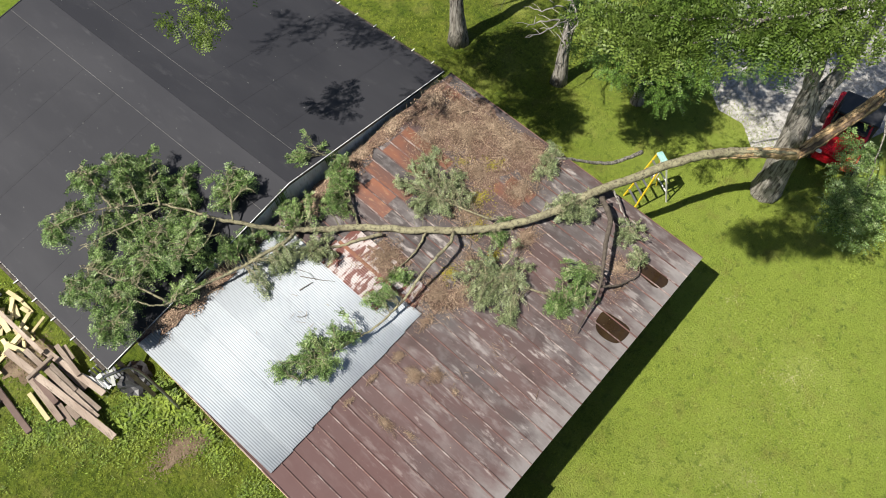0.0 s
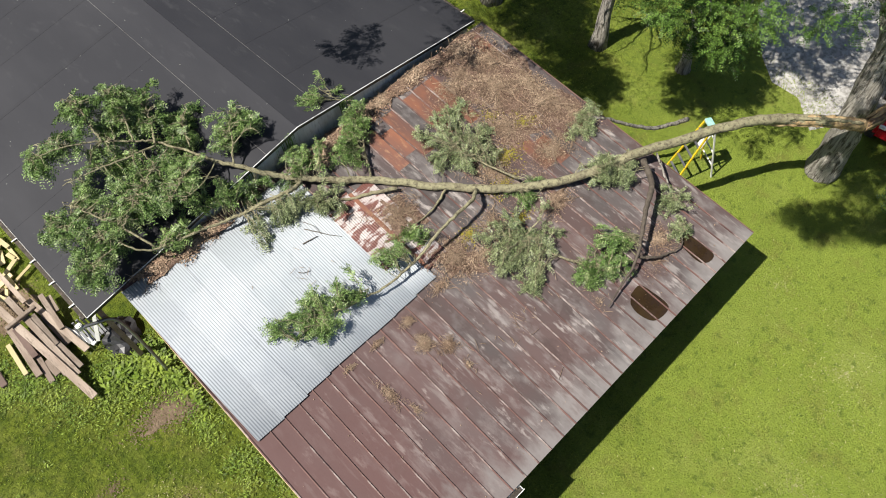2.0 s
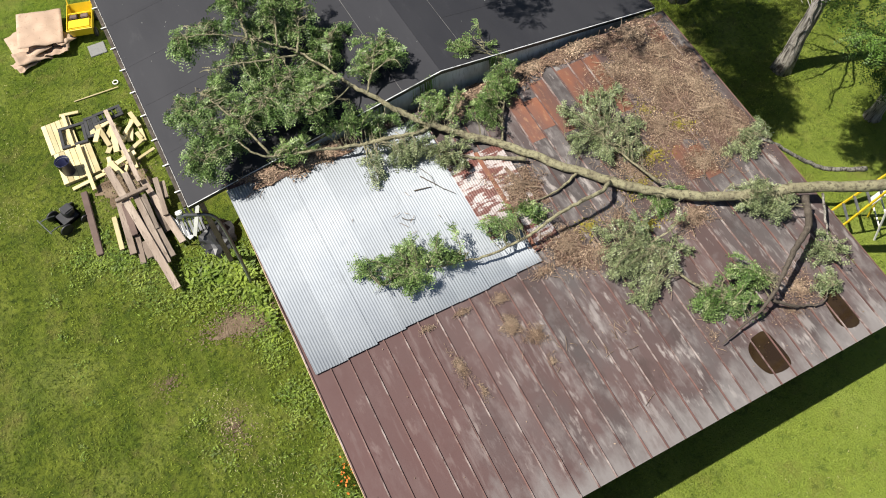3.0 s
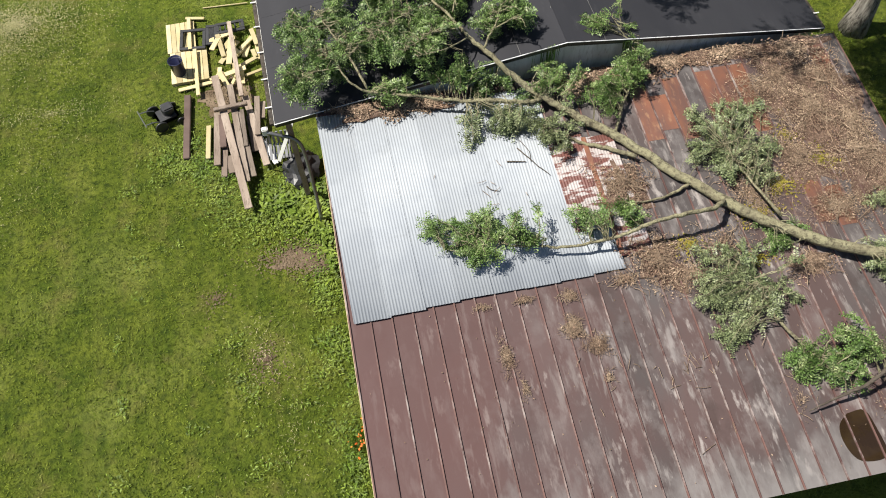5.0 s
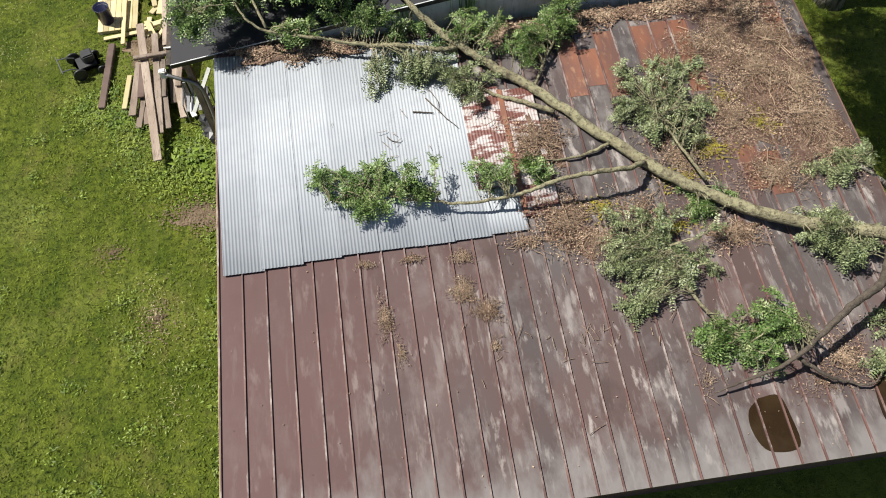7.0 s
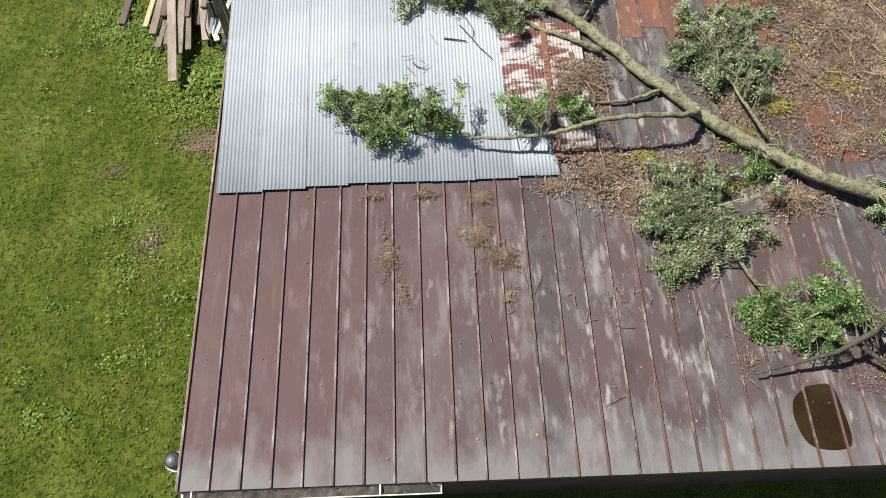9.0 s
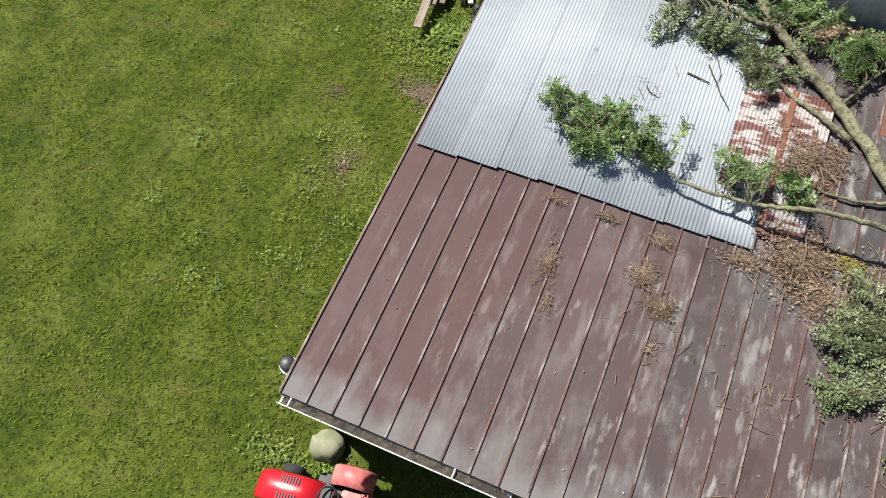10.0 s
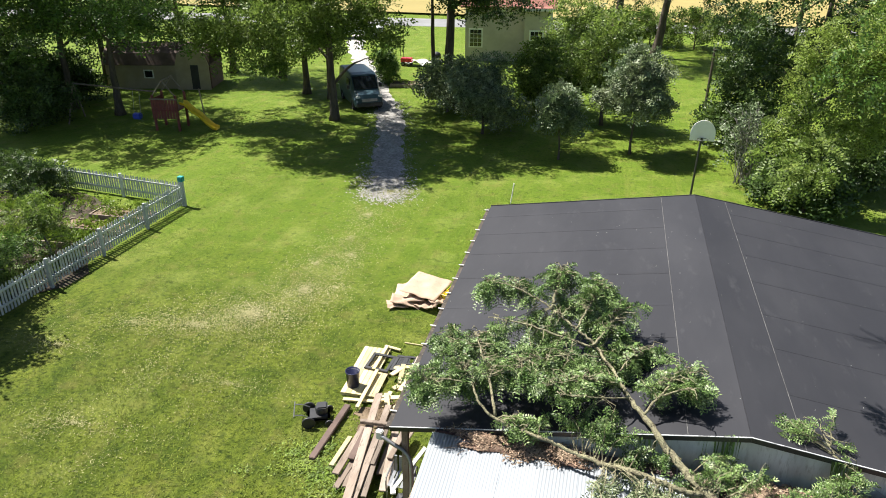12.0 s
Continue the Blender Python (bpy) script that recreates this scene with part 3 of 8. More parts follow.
for x0, y0, y1 in ((17, 2.8, 4.2), (18, 3.0, 3.9), (19, 2.7, 4.3), (21, 2.75, 4.35), (22, 3.2, 4.4), (23, 2.6, 4.4), (24, 0.35, 1.3), (25, 0.2, 1.1), (28, 3.9, 4.7)):
    xa = WEST + x0 * PANEL
    part("rust_patch", slab(xa + 0.02, xa + PANEL - 0.02, y0, y1, 0.003, 0.006), M_RUST, shed, "bare orange rust where paint has gone")


def corrugated(x0, x1, y0, y1, lift, pitch=0.0585, amp=0.0058, steps=6, swing=0.0):
    """A corrugated sheet on the shed's slope; swing: how far its head lies off its foot, along x."""
    bm = bmesh.new()
    n = max(2, int(round((x1 - x0) / pitch * steps)))
    rows = []
    for y in (y0, (y0 + y1) / 2, y1):
        rows.append([bm.verts.new((x0 + (x1 - x0) * k / n + swing * (y - y0) / (y1 - y0), y, roof_z(y) + lift + amp * math.sin(2 * math.pi * (x0 + (x1 - x0) * k / n) / pitch))) for k in range(n + 1)])
    for a, b in zip(rows, rows[1:]):
        for k in range(n):
            bm.faces.new((a[k], a[k + 1], b[k + 1], b[k]))
    return bm


def thick(ob, t):
    m = ob.modifiers.new("thickness", "SOLIDIFY")
    m.thickness, m.offset = t, -1
    return ob


ZINC_W = 0.665
ZINC_FOOT = (-0.04, -0.01, 0.03, 0.06, 0.06, 0.05, 0.07, 0.10)
for k, foot in enumerate(ZINC_FOOT):
    xa = 0.14 + k * ZINC_W * 0.975
    xb = xa + ZINC_W
    lift = 0.05 + (0.004 if k % 2 else 0.0)
    top = 1.05 if k == 7 else 4.56 if k else 4.64
    sheet = corrugated(xa, xb + 0.03, foot, top, lift, swing=-0.13 * (1 - k / 7))
    thick(part("corrugated_sheet", sheet, M_ZINC, shed, "pale galvanised corrugated sheet", smooth=True), 0.002)
for xa, xb, ya, yb in ((4.62, 5.36, 1.0, 3.2), (5.34, 6.0, 0.35, 3.1)):
    thick(part("rusted_sheet", corrugated(xa, xb, ya, yb, 0.068), M_RUSTZ, shed, "white corrugated sheet flaking to red rust", smooth=True), 0.002)
part("rust_strip", slab(5.32, 5.42, 0.4, 3.1, 0.082, 0.088), M_RUST, shed, "dark red rusted lap")
part("fascia", boxed(WEST + 0.02, EAST - 0.02, EAVE + 0.02, EAVE + 0.05, roof_z(EAVE) - 0.19, roof_z(EAVE) - 0.012), M_BARN, shed)
part("barge_board", slab(WEST - 0.022, WEST - 0.002, EAVE, BACK, -0.14, 0.012), M_NEWWOOD, shed, "thin pale verge board")
part("barge_board", slab(EAST + 0.012, EAST + 0.03, EAVE, BACK, -0.14, 0.010), M_BARN, shed)


def gutter_mesh(length, r=0.06):
    """An open half-square trough along x."""
    bm = bmesh.new()
    prof = [(0.0, -0.04), (0.0, -0.085), (-0.10, -0.085), (-0.115, -0.03), (-0.115, 0.005), (-0.128, 0.005), (-0.128, -0.03), (-0.112, -0.097), (0.012, -0.097), (0.012, -0.04)]
    rows = [[bm.verts.new((x, y, z)) for y, z in prof] for x in (0, length)]
    n = len(prof)
    for k in range(n):
        bm.faces.new((rows[0][k], rows[0][(k + 1) % n], rows[1][(k + 1) % n], rows[1][k]))
    for row in rows:
        bm.faces.new(row)
    return bm


gutter = part("gutter", gutter_mesh(3.32), M_WHITE, shed, "short white gutter length choked with muck")
gutter.location += Vector((WEST + 0.02, EAVE - 0.012, roof_z(EAVE) - 0.03))
bm = bmesh.new()
bmesh.ops.create_grid(bm, x_segments=90, y_segments=5, size=0.5)
for v in bm.verts:
    x, y = WEST + 1.675 + v.co.x * 3.24, EAVE - 0.069 + v.co.y * 0.108
    v.co = Vector((x, y, roof_z(EAVE) - 0.062 + 0.03 * noise.noise(Vector((x * 9, y * 14, 0))) - (0.03 if x < WEST + 0.2 else 0.0)))
part("muck", bm, M_MUCK, gutter, "dark rotted leaf muck").location = (-gutter.location.x - 6, -gutter.location.y, -gutter.location.z)
for xx in (0.22, 2.6):
    part("hanger", boxed(xx, xx + 0.016, EAVE - 0.14, EAVE + 0.0, roof_z(EAVE) - 0.026, roof_z(EAVE) - 0.012), M_WHITE, gutter).location = (-gutter.location.x - 6, -gutter.location.y, -gutter.location.z)

# ---- black-roofed outbuilding ----
BW, BE, BS, BN, RIDGE_X = -0.95, 11.72, 4.95, 16.45, 5.36
Z_EAVE, Z_RIDGE = 3.08, 4.03


def black_z(x):
    return Z_RIDGE - (Z_RIDGE - Z_EAVE) * (abs(x - RIDGE_X) / ((RIDGE_X - BW) if x < RIDGE_X else (BE - RIDGE_X)))


hall = thing("outbuilding", "wide outbuilding with a low black membrane gable roof", "outbuilding", at=(5, 11, 0))
hall.rotation_euler.z = radians(1.2)
for nm, y0, y1 in (("gable_wall", BS + 0.06, BS + 0.2), ("gable_wall", BN - 0.3, BN - 0.16)):
    bm = bmesh.new()
    xs = (0.08 if y0 < 6 else BW + 0.2, RIDGE_X, BE - 0.2)
    front = [bm.verts.new((x, y0, z)) for x, z in ((xs[0], 0), (xs[2], 0), (xs[2], black_z(xs[2]) - 0.08), (xs[1], Z_RIDGE - 0.08), (xs[0], black_z(xs[0]) - 0.08))]
    back = [bm.verts.new((v.co.x, y1, v.co.z)) for v in front]
    bm.faces.new(front)
    bm.faces.new(back[::-1])
    for k in range(5):
        bm.faces.new((front[k], back[k], back[(k + 1) % 5], front[(k + 1) % 5]))
    part(nm, bm, M_GABLE, hall, "pale weathered metal gable wall")
part("corner_post", boxed(BW + 0.2, BW + 0.32, BS + 0.08, BS + 0.2, 0, Z_EAVE - 0.06), M_OLDWOOD, hall, "old timber post at the open corner")
# walls added in a dark colour that stands for the corner's shade
part("inner_wall", boxed(0.08, 0.2, BS + 0.2, 8.0, 0, Z_EAVE + 0.05), M_BARN, hall, "inner wall coloured dark for the shade of the open corner")
part("cross_wall", boxed(BW + 0.34, 0.08, 7.9, 8.0, 0, Z_EAVE - 0.02), M_BARN, hall, "inner wall coloured dark for the shade of the open corner")
for x0, x1, y0 in ((BW + 0.2, BW + 0.34, 7.8), (BE - 0.34, BE - 0.2, BS + 0.2)):
    part("side_wall", boxed(x0, x1, y0, BN - 0.3, 0, Z_EAVE - 0.08), M_WALLM, hall)


def black_slab(x0, x1, y0, y1, t0, t1):
    bm = bmesh.new()
    vs = [bm.verts.new((x, y, black_z(x) + t)) for t in (t0, t1) for x, y in ((x0, y0), (x1, y0), (x1, y1), (x0, y1))]
    for f in ((0, 3, 2, 1), (4, 5, 6, 7), (0, 1, 5, 4), (1, 2, 6, 5), (2, 3, 7, 6), (3, 0, 4, 7)):
        bm.faces.new([vs[i] for i in f])
    return bm


for x0, x1 in ((BW, RIDGE_X - 0.001), (RIDGE_X + 0.001, BE)):
    part("roof_slope", black_slab(x0, x1, BS, BN, -0.08, 0.0), M_BLACK, hall, "matt black rubber roof membrane")
part("membrane_strip", black_slab(4.38, RIDGE_X - 0.005, BS + 0.01, BN - 0.01, 0.002, 0.007), M_BLACK, hall)
part("membrane_strip", black_slab(RIDGE_X + 0.005, 6.24, BS + 0.01, BN - 0.01, 0.002, 0.007), M_BLACK, hall)
for xx in (4.37, 6.25):
    part("seam_line", black_slab(xx - 0.005, xx + 0.005, BS + 0.01, BN - 0.01, 0.002, 0.009), M_SEAMDUST, hall, "dusty pale lap seam")
for yy in (6.6, 8.2, 9.6, 11.2, 12.7, 14.1, 15.5):
    for x0, x1 in ((BW + 0.05, 4.35), (6.28, BE - 0.05)):
        part("membrane_lap", black_slab(x0, x1, yy - 0.05, yy + 0.05, 0.001, 0.0035), M_BLACK, hall)
for x0, x1 in ((BW, RIDGE_X - 0.002), (RIDGE_X + 0.002, BE)):
    part("edge_trim", black_slab(x0, x1, BS - 0.03, BS - 0.002, -0.075, 0.02), M_DARKP, hall, "black metal roof edge trim")
    part("drip_edge", black_slab(x0, x1, BS - 0.034, BS - 0.012, 0.021, 0.030), M_DRIP, hall, "bright bent metal drip edge")
    part("edge_trim", black_slab(x0, x1, BN + 0.002, BN + 0.03, -0.14, 0.02), M_DARKP, hall)


def side_gutter(x, sgn):
    g = part("gutter", gutter_mesh(BN - BS - 0.1), M_WHITE, hall, "white eaves gutter with dark leaf muck")
    g.matrix_basis = Matrix.Translation((x - 5, BS + 0.05 - 11, Z_EAVE - 0.03)) @ Matrix.Rotation(radians(90), 4, "Z") @ Matrix.Diagonal((1, -sgn, 1, 1))
    off = g.matrix_basis.inverted() @ Matrix.Translation((-5, -11, 0))
    x0, x1 = sorted((x - sgn * 0.012 * -1, x - sgn * -0.10))
    mk = part("muck", boxed(min(x0, x1), max(x0, x1), BS + 0.08, BN - 0.08, Z_EAVE - 0.11, Z_EAVE - 0.06), M_MUCK, g, "dark leaf muck")
    mk.matrix_basis = off
    for k in range(14):
        yy = BS + 0.5 + k * 0.82
        a, b = sorted((x + sgn * 0.0, x + sgn * 0.14))
        h = part("hanger", boxed(a, b, yy, yy + 0.03, Z_EAVE - 0.028, Z_EAVE - 0.012), M_WHITE, g)
        h.matrix_basis = off


side_gutter(BW - 0.012, -1)
side_gutter(BE + 0.012, 1)


# ---- fallen limb ----
fallen = thing("fallen_limb", "long leafy broken tree limb lying across both roofs", "limb", at=(9, 0, 3))
MAIN = [(16.3, -4.6, 2.95), (15.55, -3.88, 3.15), (15.0, -3.28, 3.16), (13.76, -2.46, 3.4), (11.35, -1.25, 3.38), (10.24, -0.75, 3.25), (9.36, -0.28, 3.14), (8.26, 0.5, 3.14), (7.15, 1.68, 3.15), (6.2, 2.85, 3.2), (5.52, 3.47, 3.3), (4.97, 3.95, 3.42), (4.4, 4.45, 3.6), (3.96, 4.92, 3.88), (3.5, 5.5, 4.06), (3.3, 5.95, 4.1), (2.83, 6.78, 4.22), (2.4, 7.02, 4.44), (1.85, 7.3, 4.68), (1.3, 7.5, 4.85), (0.85, 7.6, 4.95), (0.45, 7.75, 4.85)]
ln = smooth_line(MAIN, 8, 0.02, 3)
rad = []
for i in range(len(ln)):
    f = i / (len(ln) - 1)
    rad.append(float(np.interp(f, (0, 0.25, 0.45, 0.62, 0.75, 1), (0.145, 0.112, 0.09, 0.053, 0.028, 0.008))))
part("stem", tube(bmesh.new(), ln, rad, 12, 0.2, 5), M_LIMB, fallen, "long pale-barked main stem", smooth=True)


SKELETON = [w for w in ln]


def bough(path, r0, r1, seed, label="", mat=None):
    b = smooth_line(path, 6, 0.015, seed)
    part("branch", tube(bmesh.new(), b, taper(b, r0, r1), 8, 0.12, seed), mat or M_LIMB, fallen, label, smooth=True)
    SKELETON.extend(b)
    return b


def spray(blobs, n, seed, material, label, length=0.27, leaflet=0.080, pairs=6, floor=None, origin=None):
    """Leafy sprays: twigs that grow from the nearest bough into each blob, with leaves along them."""
    rng = np.random.default_rng(seed)
    rnd = random.Random(seed)
    bl = np.array(blobs, float)
    share = bl[:, 3] * bl[:, 4]
    share = share / share.sum()
    lines, base, way = [], [], []
    for b, part_of in zip(bl, share):
        near = sorted(SKELETON, key=lambda q: (q - Vector(b[:3])).length)[:14]
        for _ in range(max(8, int(n * part_of / 13))):
            q = Vector((b[0] + rnd.gauss(0, 0.56) * b[3], b[1] + rnd.gauss(0, 0.56) * b[4], b[2] + rnd.gauss(0, 0.5) * b[5]))
            o = min(rnd.sample(near, 4), key=lambda w: (w - q).length)
            if (q - o).length > 0.9:
                o = q + (o - q).normalized() * 0.9
            line = smooth_line([o, (o + q) / 2 + Vector((rnd.uniform(-0.12, 0.12), rnd.uniform(-0.12, 0.12), 0.06)), q], 3)
            if floor is not None:
                for w in line:
                    w.z = max(w.z, float(floor(np.array([[w.x, w.y, w.z]]))[0]) + 0.03)
            lines.append((line, rnd.choice((0.007, 0.010, 0.014))))
            if rnd.random() < 0.40:
                lines.append(([w + Vector((rnd.gauss(0, 0.03), rnd.gauss(0, 0.03), 0.05 + 0.10 * i / len(line))) for i, w in enumerate(line)], 0.012))
            for _ in range(15):
                f = rnd.triangular(0.25, 1.0, 0.95) * (len(line) - 1.001)
                k = int(f)
                base.append(line[k].lerp(line[k + 1], f - k))
                way.append((line[k + 1] - line[k]).normalized() * 0.95 + Vector((rnd.gauss(0, 0.55), rnd.gauss(0, 0.55), rnd.gauss(0, 0.3))))
    base, way = np.array(base), np.array(way)
    v = sprigs(base, way, np.full(len(base), length) * rng.uniform(0.6, 1.2, len(base)), leaflet, pairs, rng, droop=0.35, wide=0.21)
    if floor is not None:
        v[..., 2] = np.maximum(v[..., 2], floor(v.reshape(-1, 3)).reshape(v.shape[:2]) + 0.012)
    quads("foliage", v, material, fallen, label)
    bm = bmesh.new()
    for line, r in lines:
        tube(bm, line, taper(line, r, r * 0.35), 3)
    tagged(part("twig_growth", bm, M_LIMB, fallen), kind="stuff")


def on_roofs(p):
    """Height of whichever roof is under the points."""
    x, y = p[:, 0], p[:, 1]
    shed_top = RISE + SLOPE * y
    bl = np.where(x < RIDGE_X, Z_RIDGE - (Z_RIDGE - Z_EAVE) * (RIDGE_X - x) / (RIDGE_X - BW), Z_RIDGE - (Z_RIDGE - Z_EAVE) * (x - RIDGE_X) / (BE - RIDGE_X))
    return np.where(y > BS - 0.03, bl, shed_top + 0.05)


# boughs
bough([(4.75, 4.08, 3.42), (4.42, 3.98, 3.52), (4.0, 4.0, 3.62), (3.47, 4.1, 3.66), (3.17, 4.2, 3.6), (2.85, 4.32, 3.58), (2.46, 4.42, 3.62), (2.1, 4.5, 3.68), (1.45, 4.63, 3.74), (0.96, 4.75, 3.95), (0.7, 5.1, 4.15), (0.4, 5.6, 4.15), (0.05, 6.1, 4.0)], 0.056, 0.012, 21)
bough([(6.3, 2.4, 3.22), (5.71, 2.78, 3.2), (5.29, 3.0, 3.2), (4.84, 3.38, 3.22), (4.5, 3.7, 3.25)], 0.05, 0.022, 37, "broken side stem with a ragged end")
bough([(7.6, 1.0, 3.25), (7.2, 0.74, 3.5), (6.6, 0.68, 3.6), (6.0, 0.66, 3.57), (5.44, 0.58, 3.46), (5.0, 0.58, 3.34), (4.22, 0.64, 3.26), (3.82, 0.75, 3.28), (3.32, 0.9, 3.2), (2.9, 1.05, 3.2), (2.04, 1.06, 3.24)], 0.05, 0.01, 22)
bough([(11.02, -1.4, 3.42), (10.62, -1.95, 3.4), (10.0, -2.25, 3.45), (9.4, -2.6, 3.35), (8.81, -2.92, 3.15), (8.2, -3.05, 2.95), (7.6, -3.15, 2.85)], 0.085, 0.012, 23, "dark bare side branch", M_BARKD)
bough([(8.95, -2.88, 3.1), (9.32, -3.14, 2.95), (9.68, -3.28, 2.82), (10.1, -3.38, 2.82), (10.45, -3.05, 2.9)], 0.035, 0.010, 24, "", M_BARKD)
bough([(8.3, -2.6, 2.95), (8.0, -2.05, 2.95), (7.7, -1.4, 3.0), (7.55, -0.75, 3.1), (7.4, -0.2, 3.1)], 0.04, 0.012, 25)
bough([(8.6, 0.5, 3.2), (8.3, 1.3, 3.3), (8.1, 2.2, 3.35)], 0.035, 0.01, 26)
bough([(6.1, 3.1, 3.2), (6.6, 3.9, 3.35), (7.1, 4.6, 3.45), (6.7, 5.3, 4.0)], 0.03, 0.01, 27)
bough([(11.5, -1.45, 3.35), (11.1, -2.2, 3.1), (10.9, -2.9, 2.95)], 0.03, 0.01, 28, "", M_BARK)
bough([(7.2, 1.6, 3.12), (6.7, 1.45, 3.08), (6.26, 1.4, 3.08), (5.6, 1.48, 3.1)], 0.035, 0.012, 29)
bough([(3.75, 5.2, 4.0), (4.05, 5.5, 4.3), (4.35, 5.9, 4.45), (4.6, 6.2, 4.4)], 0.026, 0.008, 30)
bough([(2.75, 6.7, 4.28), (1.9, 6.75, 4.45), (1.2, 6.9, 4.5), (0.6, 7.1, 4.4)], 0.028, 0.008, 31)
bough([(1.85, 7.3, 4.68), (1.9, 7.8, 4.9), (2.0, 8.3, 5.0), (1.9, 8.6, 4.95)], 0.03, 0.008, 34)
bough([(1.2, 4.7, 3.85), (0.9, 5.5, 4.2), (0.6, 6.2, 4.3), (0.4, 6.7, 4.25)], 0.03, 0.008, 35)
bough([(2.75, 6.75, 4.26), (3.0, 7.2, 4.45), (3.2, 7.7, 4.5), (3.3, 8.0, 4.4)], 0.03, 0.008, 36)
bough([(2.4, 7.0, 4.45), (2.6, 7.5, 4.75), (2.75, 8.0, 4.9), (2.6, 8.4, 4.85)], 0.022, 0.008, 32)
bough([(14.55, -0.87, 1.5), (14.0, -0.75, 1.7), (13.25, -0.5, 1.95), (12.5, -0.1, 2.4), (11.7, 0.35, 2.98), (11.2, 0.8, 3.02)], 0.07, 0.035, 33, "broken dead branch leaning on the verge", M_BARK)

FAN = [((2.9, 6.5, 4.2), (2.2, 6.0, 4.45), (1.5, 5.7, 4.35)), ((3.3, 5.9, 4.1), (2.7, 5.4, 4.4), (2.1, 5.1, 4.4)), ((3.5, 5.5, 4.06), (2.9, 5.0, 4.35), (2.3, 4.9, 4.35)), ((3.3, 6.2, 4.15), (3.5, 6.7, 4.2), (3.75, 7.2, 4.05)), ((0.7, 5.1, 4.15), (0.2, 5.0, 4.25), (-0.25, 4.9, 4.1)), ((0.4, 5.6, 4.15), (0.05, 6.1, 4.3), (-0.15, 6.6, 4.2)), ((1.3, 7.5, 4.85), (0.9, 8.0, 4.85), (0.6, 8.3, 4.7)), ((4.0, 5.45, 4.25), (4.45, 5.3, 4.6), (4.55, 5.0, 4.6))]
for k, path in enumerate(FAN):
    bough(path, 0.018, 0.005, 80 + k)
G, P = M_LEAF, M_LEAFP
# crown over the black roof
spray([(0.55, 7.75, 4.75, 0.38, 0.4, 0.2), (1.15, 7.9, 4.7, 0.4, 0.35, 0.22)], 430, 51, G, "dense green leaves", leaflet=0.068, length=0.25, floor=on_roofs)
spray([(2.0, 8.25, 4.85, 0.4, 0.4, 0.25), (2.6, 8.0, 4.75, 0.5, 0.45, 0.3), (2.3, 7.8, 4.5, 0.4, 0.35, 0.25)], 950, 52, G, "dense green leaves", leaflet=0.068, length=0.25, floor=on_roofs)
spray([(3.1, 7.75, 4.4, 0.42, 0.42, 0.25), (2.8, 7.5, 4.3, 0.3, 0.3, 0.2)], 500, 76, G, "dense green leaves", leaflet=0.068, length=0.25, floor=on_roofs)
spray([(1.6, 7.3, 4.3, 0.5, 0.4, 0.25), (1.9, 6.8, 4.2, 0.4, 0.35, 0.22)], 430, 67, G, "dense green leaves", leaflet=0.068, length=0.25, floor=on_roofs)
spray([(3.6, 7.1, 3.95, 0.45, 0.4, 0.22), (3.3, 6.6, 4.05, 0.35, 0.35, 0.2)], 540, 69, G, "dense green leaves", leaflet=0.068, length=0.25, floor=on_roofs)
spray([(4.35, 5.95, 4.35, 0.42, 0.38, 0.2), (4.0, 5.7, 4.25, 0.3, 0.3, 0.18), (4.6, 5.6, 4.4, 0.25, 0.3, 0.15)], 540, 70, G, "dense green leaves", leaflet=0.068, length=0.25, floor=on_roofs)
spray([(0.45, 5.6, 4.05, 0.5, 0.45, 0.25), (0.1, 6.4, 4.15, 0.45, 0.4, 0.25), (-0.1, 5.0, 4.1, 0.4, 0.35, 0.2), (0.75, 6.5, 4.1, 0.45, 0.35, 0.22)], 1550, 53, G, "dense green leaves", leaflet=0.068, length=0.25, floor=on_roofs)
spray([(2.4, 5.3, 4.3, 0.6, 0.35, 0.22), (1.7, 5.6, 4.2, 0.5, 0.4, 0.22), (2.9, 5.6, 4.25, 0.4, 0.35, 0.2), (1.2, 5.9, 4.15, 0.4, 0.35, 0.2), (2.2, 6.2, 4.2, 0.5, 0.35, 0.22)], 1550, 68, G, "dense green leaves", leaflet=0.068, length=0.25, floor=on_roofs)
spray([(1.55, 4.8, 3.7, 0.475, 0.285, 0.17), (3.1, 4.75, 3.83, 0.475, 0.285, 0.187)], 425, 55, G, "green leaves", leaflet=0.068, length=0.25, floor=on_roofs)
# sprays over the shed
spray([(4.4, 4.45, 3.42, 0.5, 0.3, 0.18), (3.6, 4.6, 3.45, 0.42, 0.22, 0.18)], 190, 75, G, "green leaves", leaflet=0.062, length=0.23, floor=on_roofs)
spray([(3.45, 3.65, 3.4, 0.55, 0.42, 0.18), (4.75, 3.15, 3.4, 0.55, 0.4, 0.18), (4.05, 3.7, 3.45, 0.5, 0.3, 0.18)], 620, 56, P, "pale wilting leaves", leaflet=0.062, length=0.23, floor=on_roofs)
spray([(5.3, 4.45, 3.6, 0.5, 0.4, 0.22), (6.15, 4, 3.5, 0.5, 0.4, 0.22)], 430, 57, G, "green leaves", leaflet=0.062, length=0.23, floor=on_roofs)
spray([(6.75, 4.2, 3.58, 0.42, 0.6, 0.22), (7, 4.8, 3.58, 0.35, 0.4, 0.2), (6.35, 5.45, 4.08, 0.38, 0.3, 0.18)], 480, 58, G, "wilting leaves", leaflet=0.062, length=0.23, floor=on_roofs)
spray([(2.6, 1.12, 3.27, 0.52, 0.36, 0.16), (2.05, 1.54, 3.27, 0.25, 0.22, 0.12), (2.85, 1.54, 3.27, 0.25, 0.2, 0.12)], 620, 59, G, "fresh green leaves", leaflet=0.062, length=0.23, floor=on_roofs)
